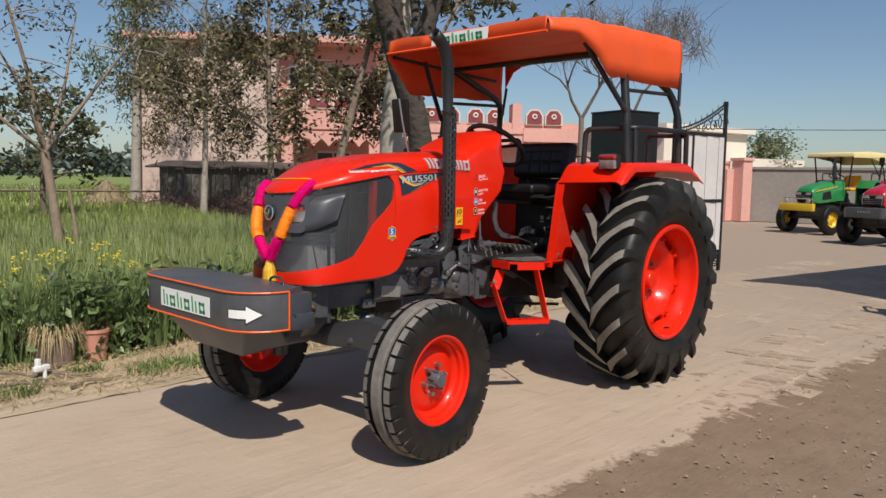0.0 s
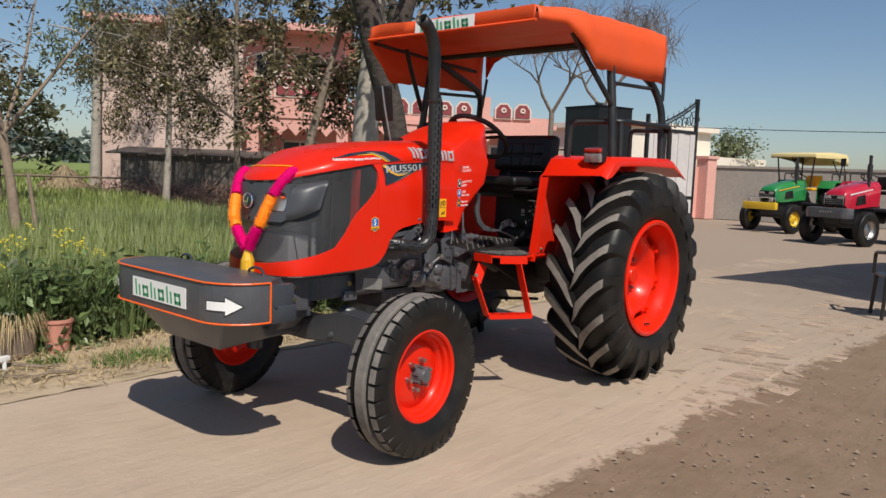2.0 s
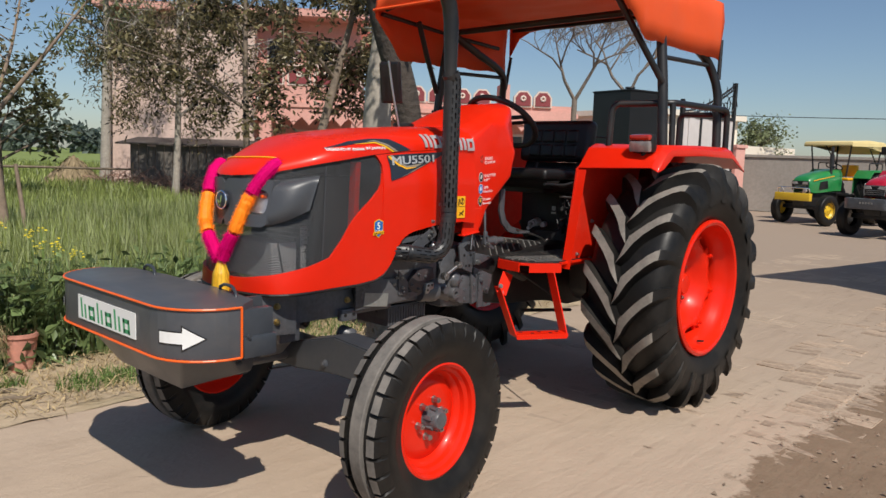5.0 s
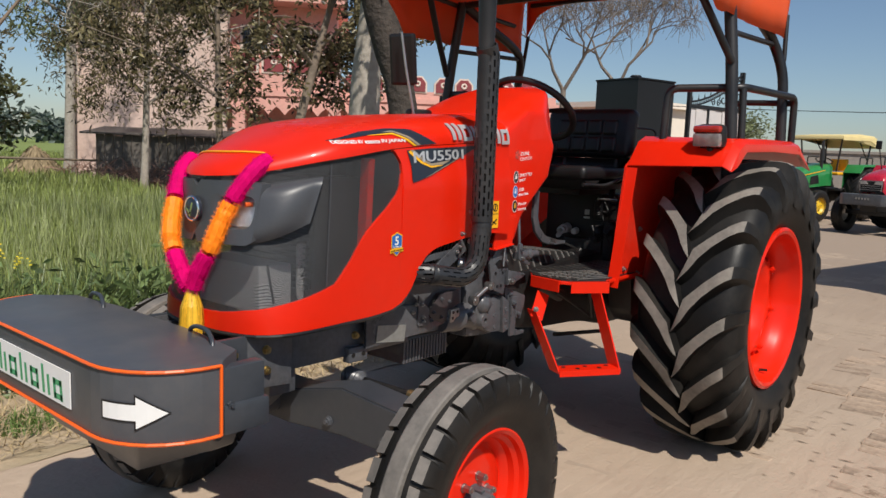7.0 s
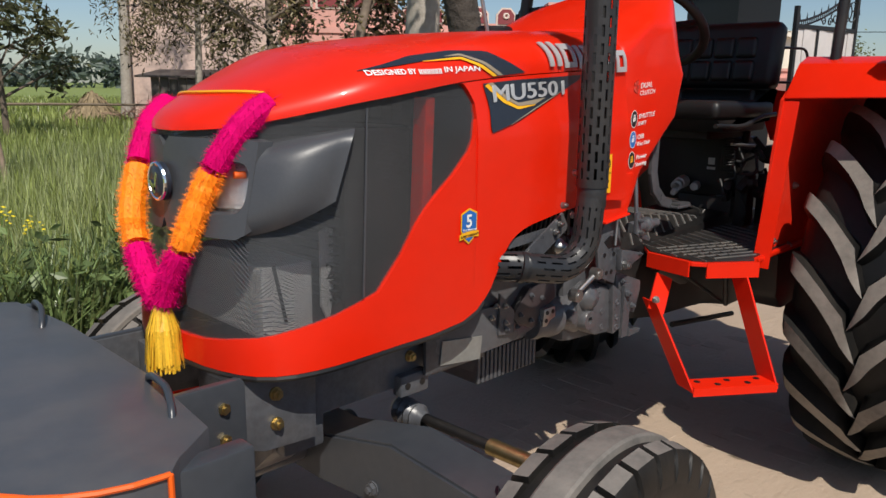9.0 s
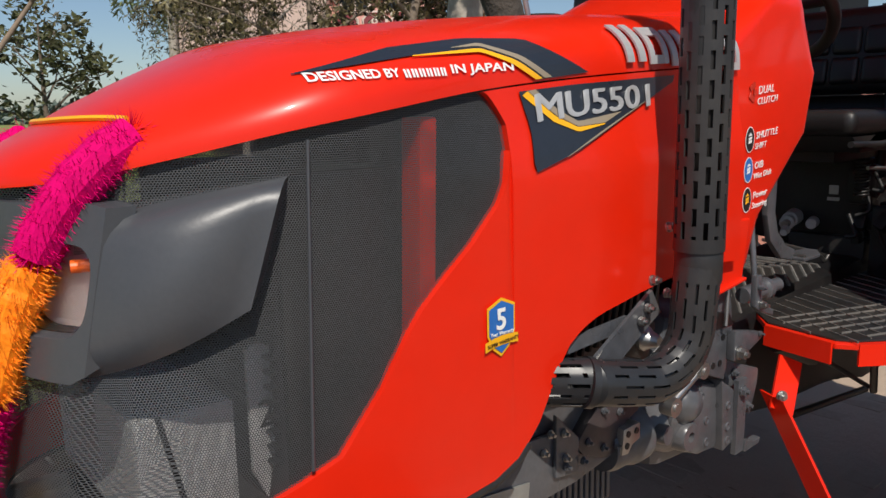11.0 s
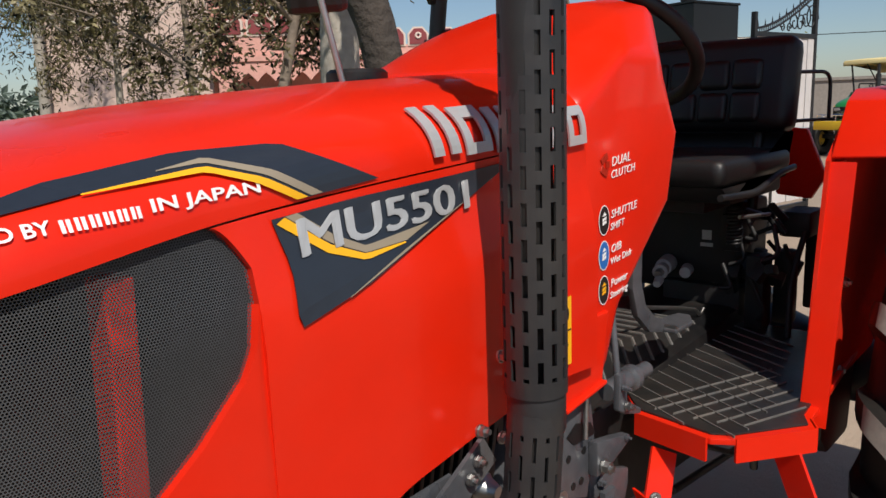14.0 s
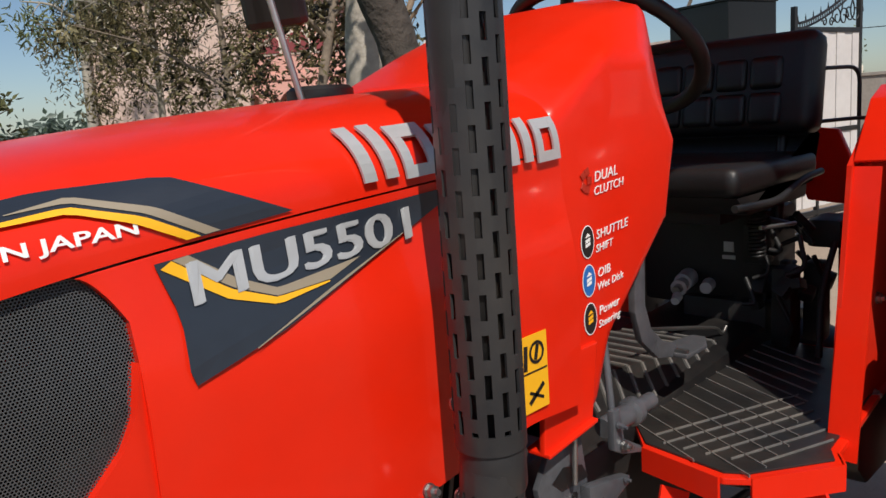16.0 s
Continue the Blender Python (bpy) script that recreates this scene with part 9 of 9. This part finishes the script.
def gpt(u, z, d=0.0):
    return g0 + gu * u + Vector((gu.y, -gu.x, 0)) * d + Vector((0, 0, z))


def gate_top(u):
    return 2.02 + 0.42 * (u / gl) ** 1.6


n_p = 8
for k in range(n_p):
    bm = B()
    u0, u1 = gl * k / n_p, gl * (k + 1) / n_p
    a = [gpt(u0 + 0.004, 0.30), gpt(u1 - 0.004, 0.30), gpt(u1 - 0.004, 1.96 - 0.0), gpt(u0 + 0.004, 1.96)]
    f = [bm.verts.new(p) for p in a]
    g = [bm.verts.new(p + Vector((gu.y, -gu.x, 0)) * (0.012 if k % 2 else 0.004)) for p in a]
    bm.faces.new(f)
    bm.faces.new(g)
    for i in range(4):
        bm.faces.new((f[i], f[(i + 1) % 4], g[(i + 1) % 4], g[i]))
    bmesh.ops.recalc_face_normals(bm, faces=bm.faces)
    part("sheet_panel", bm, GATEW, gate)
bm = B()
for u in (0.0, gl):
    c = gpt(u, 1.24)
    box(bm, c + Vector((0, 0, -0.02 if u == 0 else 0.02)), (0.045, 0.045, 2.4 if u else 1.9), (0, 0, ga), bevel=0.003)
for z in (0.24, 1.02, 1.97):
    c = gpt(gl / 2, z)
    box(bm, c, (gl, 0.04, 0.045), (0, 0, ga), bevel=0.003)
c = gpt(gl * 0.35, 1.0)
box(bm, c, (0.03, 0.045, 1.9), (0, 0, ga), bevel=0.003)
part("gate_frame", bm, TUBE, gate)
bm = B()
sweep(bm, [gpt(gl * i / 14, gate_top(gl * i / 14)) for i in range(15)], 0.012, n=6)
sweep(bm, [gpt(gl * i / 14, gate_top(gl * i / 14) - 0.05) for i in range(15)], 0.010, n=6)
for i in range(30):
    u = gl * (i + 0.5) / 30
    sweep(bm, [gpt(u, gate_top(u) - 0.05), gpt(u, gate_top(u))], 0.006, n=5)
for i in range(9):
    u = gl * (i + 0.5) / 9
    rod(bm, gpt(u, gate_top(u)), gpt(u, gate_top(u) + 0.07), 0.010, 0.001, n=6)
part("gate_top_rail", bm, TUBE, gate)
for i in range(5):
    u = gl * (i + 0.6) / 5.2
    h = (gate_top(u) - 2.06)
    if h < 0.05:
        continue
    for s in (-1, 1):
        pts = []
        for k in range(22):
            t = k / 21 * 2.6 * math.pi
            rr = 0.5 * h * (1 - k / 26)
            pts.append(gpt(u + s * (0.06 + rr * 0.9 * math.cos(t)), 1.99 + h * 0.52 + rr * math.sin(t)))
        bm = B()
        sweep(bm, pts, 0.007, n=5)
        part("scroll", bm, TUBE, gate)
bm = B()
for k in range(5):
    c = gpt(gl / 2, 0.06 + k * 0.035)
    box(bm, c, (gl, 0.02, 0.018), (0, 0, ga))
box(bm, gpt(gl, 0.06), (0.04, 0.04, 0.14), (0, 0, ga))
part("gate_skirt", bm, TUBE, gate)

# ---- yard beyond: walls, white building, pink gate posts ----
def wall_run(name, p, q, z, t, material, label, category):
    p, q = Vector(p), Vector(q)
    d = (q - p)
    bm = B()
    c = (p + q) / 2
    box(bm, (c.x, c.y, z / 2), (d.length, t, z), (0, 0, math.degrees(math.atan2(d.y, d.x))))
    box(bm, (c.x, c.y, z + 0.03), (d.length, t + 0.10, 0.08), (0, 0, math.degrees(math.atan2(d.y, d.x))))
    return tagged(part(name, bm, material), label, category, kind="structure")


wall_run("wall_yard", (20.6, 7.2, 0), (24.5, -8.0, 0), 1.72, 0.25, GREYW, "grey plastered compound wall", "wall")
wall_run("wall_far", (24.5, -8.0, 0), (18.0, -26.0, 0), 1.8, 0.25, GREYW, "grey plastered compound wall", "wall")
bm = B()
pw = mat("white_limewash", (0.80, 0.72, 0.60), 0.9, vary=0.06, coarse=1, bump=0.2)
white_house = thing("white_house", "flat-roofed white building behind the wall", "house")
box(bm, (24.3, 12.9, 1.6), (5.0, 6.0, 3.2), (0, 0, -12))
part("wall", bm, pw, white_house)
bm = B()
box(bm, (24.3, 12.9, 3.28), (5.4, 6.5, 0.20), (0, 0, -12))
part("roof", bm, pw, white_house)
bm = B()
box(bm, (26.9, 9.4, 1.1), (3.6, 2.2, 2.2), (0, 0, -12))
part("side_room", bm, pw, white_house)
bm = B()
box(bm, (26.0, -12.0, 1.5), (4, 14, 3.0), (0, 0, 10))
tagged(part("long_shed", bm, pw), "long low white shed behind the wall", "shed")
posts = thing("gate_posts", "pink gate posts and a pink kiosk by the yard entrance", "gateway")
bm = B()
box(bm, (20.2, 7.9, 0.85), (0.5, 1.1, 1.7), (0, 0, -15), bevel=0.01)
part("kiosk", bm, PINKW, posts)
bm = B()
box(bm, (20.3, 7.15, 1.0), (0.45, 0.45, 2.0), (0, 0, -15), bevel=0.01)
box(bm, (20.3, 7.15, 2.03), (0.55, 0.55, 0.10), (0, 0, -15), bevel=0.01)
part("post", bm, PINKW, posts)
bm = B()
for z in (0.55, 0.72, 0.95, 1.25):
    box(bm, (19.90, 7.95, z), (0.02, 0.7, 0.10), (0, 0, -15))
part("notice_bars", bm, MAROON, posts)
wall_run("wall_house", (17.4, 11.6, 0), (20.3, 7.6, 0), 1.9, 0.25, PINKW, "pink compound wall beside the house", "wall")

# overhead wires
for k, (a, b_, sag) in enumerate((((22.3, 10.9, 3.3), (22.0, -14, 3.2), 0.35),)):
    bm = B()
    a, b_ = Vector(a), Vector(b_)
    sweep(bm, [a.lerp(b_, i / 24) - Vector((0, 0, sag * 4 * (i / 24) * (1 - i / 24))) for i in range(25)], 0.012, n=5)
    tagged(part("overhead_wire", bm, BLACK), "thin black overhead wire", "wire", group="overhead wires")


# ---- parked tractors in the yard ----
def yard_tractor(at, label, paint, rimm, bump_m, canopy):
    ob = thing("parked_tractor", label, "tractor", group="tractors parked in the yard", at=at)
    def pt(name, bm, m, lab="", sm=30):
        return part(name, bm, m, ob, lab, smooth=sm)
    bm = B()
    secs = []
    for x, w, z0, z1, zt in ((-2.06, 0.235, 0.86, 1.05, 1.115), (-2.00, 0.255, 0.80, 1.09, 1.170), (-1.85, 0.265, 0.78, 1.13, 1.225), (-1.50, 0.275, 0.80, 1.20, 1.300), (-1.10, 0.285, 0.84, 1.26, 1.365), (-0.85, 0.285, 0.84, 1.29, 1.390)):
        secs.append([bm.verts.new((x, y, z)) for y, z in ((-w, z0), (-w - 0.008, (z0 + z1) / 2), (-w, z1), (-w * 0.80, zt - 0.018), (-w * 0.4, zt), (w * 0.4, zt), (w * 0.80, zt - 0.018), (w, z1), (w + 0.008, (z0 + z1) / 2), (w, z0))])
    for a, b in zip(secs, secs[1:]):
        for j in range(9):
            bm.faces.new((a[j], a[j + 1], b[j + 1], b[j]))
    bm.faces.new(secs[0])
    bm.faces.new(secs[-1])
    bmesh.ops.recalc_face_normals(bm, faces=bm.faces)
    hood = pt("bonnet", bm, paint, sm=50)
    for s in (-1, 1):
        bm = B()
        prism(bm, [(-1.72, 0.86), (-1.70, 1.05), (-1.42, 1.10), (-1.36, 0.90)], "y", s * 0.284, s * 0.288)
        part("side_vent", bm, BLACK, hood)
        bm = B()
        prism(bm, [(-1.98, 1.07), (-1.95, 1.10), (-1.15, 1.225), (-1.15, 1.205)], "y", s * 0.286, s * 0.289)
        part("side_stripe", bm, YELLOW_S if canopy else WHITE, hood)
    bm = B()
    prism(bm, [(-0.215, 0.84), (0.215, 0.84), (0.235, 0.95), (0.225, 1.07), (-0.225, 1.07), (-0.235, 0.95)], "x", -2.082, -2.055, bevel=0.008)
    gr = pt("grille", bm, BLACK)
    for i in range(3):
        bm = B()
        box(bm, (-2.086, 0, 0.885 + 0.040 * i), (0.012, 0.40 - 0.02 * i, 0.010), bevel=0.002)
        part("grille_bar", bm, CHROME if canopy else STEEL, gr)
    bm = B()
    sweep(bm, bent([(-2.088, -0.21, 0.86), (-2.088, -0.225, 1.06), (-2.088, 0.225, 1.06), (-2.088, 0.21, 0.86)], 0.04), 0.008, n=8)
    part("grille_frame", bm, BLACK if canopy else STEEL, gr)
    for s in (-1, 1):
        bm = B()
        prism(bm, [(s * 0.06, 0.995), (s * 0.205, 0.985), (s * 0.215, 1.045), (s * 0.09, 1.055)], "x", -2.098, -2.070, bevel=0.006)
        part("headlight", bm, LENS_WHITE, gr)
    bm = B()
    if canopy:
        box(bm, (-2.32, 0, 0.68), (0.11, 0.98, 0.19), bevel=0.02)
    else:
        prism(bm, [(-2.12, -0.50), (-2.30, -0.48), (-2.36, -0.38), (-2.36, 0.38), (-2.30, 0.48), (-2.12, 0.50)], "z", 0.58, 0.80, bevel=0.02)
    bp = pt("front_bumper", bm, bump_m)
    if canopy:
        bm = B()
        sweep(bm, bent([(-2.30, -0.44, 0.77), (-2.33, -0.44, 0.90), (-2.33, 0.44, 0.90), (-2.30, 0.44, 0.77)], 0.05), 0.016, n=8)
        part("guard_rail", bm, CHROME, bp, smooth=50)
        for y in (-0.28, 0.0, 0.28):
            bm = B()
            rod(bm, (-2.33, y, 0.77), (-2.33, y, 0.90), 0.012, n=8)
            part("guard_bar", bm, CHROME, bp)
        for y in (-0.34, 0.30):
            bm = B()
            lathe(bm, [(0.0001, -0.03), (0.05, -0.025), (0.055, 0.0), (0.03, 0.03)], (-2.34, y, 0.84), n=16, axis="x")
            part("work_lamp", bm, LENS_WHITE, bp, smooth=40)
    else:
        for k in range(5):
            bm = B()
            box(bm, (-2.362, -0.13 + 0.06 * k, 0.71), (0.004, 0.035, 0.040))
            part("bumper_mark", bm, STEEL, bp)
    bm = B()
    box(bm, (-1.2, 0, 0.62), (1.8, 0.34, 0.34), bevel=0.03)
    box(bm, (-1.85, 0, 0.42), (0.12, 1.15, 0.10), bevel=0.02)
    rod(bm, (-0.05, -0.6, 0.64), (-0.05, 0.6, 0.64), 0.1)
    pt("chassis", bm, BLACK)
    bm = B()
    box(bm, (-0.45, 0, 0.74), (0.7, 1.0, 0.05), bevel=0.01)
    pt("floor", bm, BLACK)
    for s in (-1, 1):
        bm = B()
        tyre(bm, (-1.85, s * 0.62, 0.37), 0.37, 0.19, 0.2, 28)
        fw = pt("front_wheel", bm, RUBBER, sm=40)
        bm = B()
        lathe(bm, [(0.205, s * 0.08), (0.19, s * 0.05), (0.15, s * 0.01), (0.05, s * 0.03), (0.0001, s * 0.05)], (-1.85, s * 0.62, 0.37), n=24)
        part("rim", bm, rimm, fw, smooth=40)
        bm = B()
        for y_ in (-0.05, 0.0, 0.05):
            lathe(bm, [(0.362, y_ - 0.016), (0.376, y_ - 0.012), (0.376, y_ + 0.012), (0.362, y_ + 0.016)], (-1.85, s * 0.62, 0.37), n=36)
        part("tread_ring", bm, RUBBER, fw, smooth=40)
        for j in range(5):
            t = 2 * math.pi * j / 5
            bm = B()
            rod(bm, (-1.85 + 0.11 * math.cos(t), s * 0.63, 0.37 + 0.11 * math.sin(t)), (-1.85 + 0.11 * math.cos(t), s * 0.655, 0.37 + 0.11 * math.sin(t)), 0.012, n=6)
            part("wheel_nut", bm, IRON, fw)
        bm = B()
        tyre(bm, (-0.05, s * 0.68, 0.67), 0.64, 0.40, 0.36, 36)
        for k in range(18):
            for h in (-1, 1):
                a = 2 * math.pi * (k + (0.5 if h > 0 else 0)) / 18
                lug_bar(bm, (-0.05, s * 0.68, 0.67), a, h * -0.01, a - 0.5, h * 0.19, 0.63, 0.67, 0.045, 0.05, steps=2)
        bmesh.ops.recalc_face_normals(bm, faces=bm.faces)
        rw = pt("rear_wheel", bm, RUBBER, sm=40)
        bm = B()
        lathe(bm, [(0.365, s * 0.16), (0.34, s * 0.10), (0.30, s * 0.0), (0.15, s * 0.05), (0.0001, s * 0.06)], (-0.05, s * 0.68, 0.67), n=28)
        part("rim", bm, rimm, rw, smooth=40)
        bm = B()
        prism(bm, [(-0.62, 1.18), (-0.45, 1.38), (0.25, 1.40), (0.48, 1.22), (0.44, 1.20), (0.22, 1.34), (-0.43, 1.33), (-0.58, 1.16)], "y", s * 0.42, s * 0.86, bevel=0.01)
        prism(bm, [(-0.60, 0.78), (0.2, 0.9), (0.3, 1.36), (-0.45, 1.36), (-0.60, 1.18)], "y", s * 0.42, s * 0.44)
        pt("fender", bm, paint)
        bm = B()
        sweep(bm, bent([(-0.40, s * 0.70, 1.36), (-0.40, s * 0.70, 1.56), (0.15, s * 0.70, 1.56), (0.15, s * 0.70, 1.36)], 0.05), 0.015, n=8)
        pt("grab_rail", bm, TUBE)
    bm = B()
    cushion(bm, (-0.30, 0, 1.14), (0.38, 0.44, 0.08), 0.03)
    cushion(bm, (-0.10, 0, 1.36), (0.08, 0.44, 0.30), 0.03)
    pt("seat", bm, YELLOW_S if canopy else VINYL, sm=60)
    bm = B()
    m_ = pose(-0.78, 0, 1.46, 0, 25, 0)
    sweep(bm, [m_ @ Vector((0.2 * math.cos(t), 0.2 * math.sin(t), 0)) for t in (2 * math.pi * i / 24 for i in range(24))], 0.014, n=8, closed=True)
    rod(bm, m_ @ Vector((0, 0, -0.25)), m_ @ Vector((0, 0, 0)), 0.02)
    rod(bm, m_ @ Vector((-0.2, 0, 0)), m_ @ Vector((0.2, 0, 0)), 0.01)
    pt("steering_wheel", bm, BLACK, sm=50)
    bm = B()
    rod(bm, (-1.25, -0.24, 1.25), (-1.25, -0.24, 1.95), 0.035)
    rod(bm, (-1.25, -0.24, 1.45), (-1.25, -0.24, 1.75), 0.055)
    pt("exhaust", bm, GUARD, sm=40)
    if canopy:
        for s in (-1, 1):
            for p, q, r in (((-0.95, s * 0.45, 1.2), (-0.98, s * 0.55, 2.03), 0.02), ((0.15, s * 0.55, 1.3), (0.20, s * 0.60, 2.03), 0.02), ((0.15, s * 0.55, 1.5), (-0.35, s * 0.58, 2.03), 0.014)):
                bm = B()
                rod(bm, p, q, r)
                pt("canopy_post", bm, TUBE)
        bm = B()
        prism(bm, [(-1.14, 1.98), (-1.12, 2.08), (-0.4, 2.13), (0.22, 2.10), (0.34, 2.02), (0.36, 1.80), (0.33, 1.80), (0.24, 2.02), (-1.05, 2.02), (-1.10, 1.98)], "y", -0.66, 0.66, bevel=0.03)
        can_ = pt("canopy", bm, mat("yellow_canvas", (0.78, 0.64, 0.30), 0.7, vary=0.08, bump=0.2), "pale yellow canvas canopy", sm=40)
        for s in (-1, 1):
            bm = B()
            prism(bm, [(-1.12, 2.05), (0.30, 2.06), (0.34, 1.86), (0.05, 1.98), (-1.12, 1.96)], "y", s * 0.655, s * 0.665)
            part("canopy_flap", bm, can_.data.materials[0], can_)
    else:
        bm = B()
        rod(bm, (-0.95, 0.45, 1.3), (-0.98, 0.52, 1.72), 0.012)
        box(bm, (-0.98, 0.54, 1.80), (0.04, 0.12, 0.18), bevel=0.02)
        pt("mirror", bm, BLACK)
    return ob


GRN = mat("green_paint", (0.015, 0.22, 0.055), 0.35, vary=0.08, bump=0.03, coat=0.4, dust=0.1)
CRIM = mat("crimson_paint", (0.48, 0.012, 0.035), 0.3, vary=0.06, bump=0.03, coat=0.4, dust=0.06)
YEL = mat("yellow_paint", (0.75, 0.48, 0.02), 0.4, vary=0.06, bump=0.03, dust=0.1)
yard_tractor(pose(17.9, 3.05, 0, 0, 0, -18), "green tractor with yellow wheels and a pale canopy, parked", GRN, YEL, YEL, True)
yard_tractor(pose(15.2, 0.75, 0, 0, 0, -18), "crimson tractor with a grey front bumper, parked", CRIM, STEEL, IRON, False)
yard_tractor(pose(16.6, -1.9, 0, 0, 0, -18), "crimson tractor parked beside the others", CRIM, STEEL, IRON, False)

# dark plastic chair in the shade, and an unseen roof added to cast that shade
CH = mat("dark_plastic", (0.02, 0.018, 0.016), 0.4, vary=0.1, bump=0.05)
chair = thing("plastic_chair", "dark brown moulded plastic chair on the yard", "chair", at=pose(3.95, -1.62, 0, 0, 0, 205))
bm = B()
box(bm, (0, 0, 0.42), (0.44, 0.44, 0.025), bevel=0.01)
part("seat", bm, CH, chair)
bm = B()
box(bm, (0.215, 0, 0.64), (0.03, 0.42, 0.38), (0, 10, 0), bevel=0.012)
part("backrest", bm, CH, chair)
for x in (-0.19, 0.19):
    for y in (-0.19, 0.19):
        bm = B()
        rod(bm, (x * 1.12, y * 1.12, 0), (x, y, 0.42), 0.017, 0.022, n=8)
        part("leg", bm, CH, chair)
for y in (-0.22, 0.22):
    bm = B()
    sweep(bm, bent([(-0.18, y, 0.42), (-0.18, y, 0.63), (0.21, y, 0.66)], 0.06), 0.018, n=8)
    part("armrest", bm, CH, chair)
caster = thing("shade_roof", "unseen flat roof on posts, added to shade the yard", "shed")
bm = B()
prism(bm, [(4.05, -1.30), (7.9, -2.05), (10.5, -3.2), (9.5, -7.5), (4.4, -6.5), (3.7, -3.2), (4.2, -2.2)], "z", 3.0, 3.05)
part("roof", bm, GREYW, caster)
for x, y in ((4.75, -2.0), (8.2, -2.6), (4.8, -6.2), (9.2, -6.8)):
    bm = B()
    rod(bm, (x, y, 0), (x, y, 3.0), 0.05)
    part("post", bm, IRON, caster)
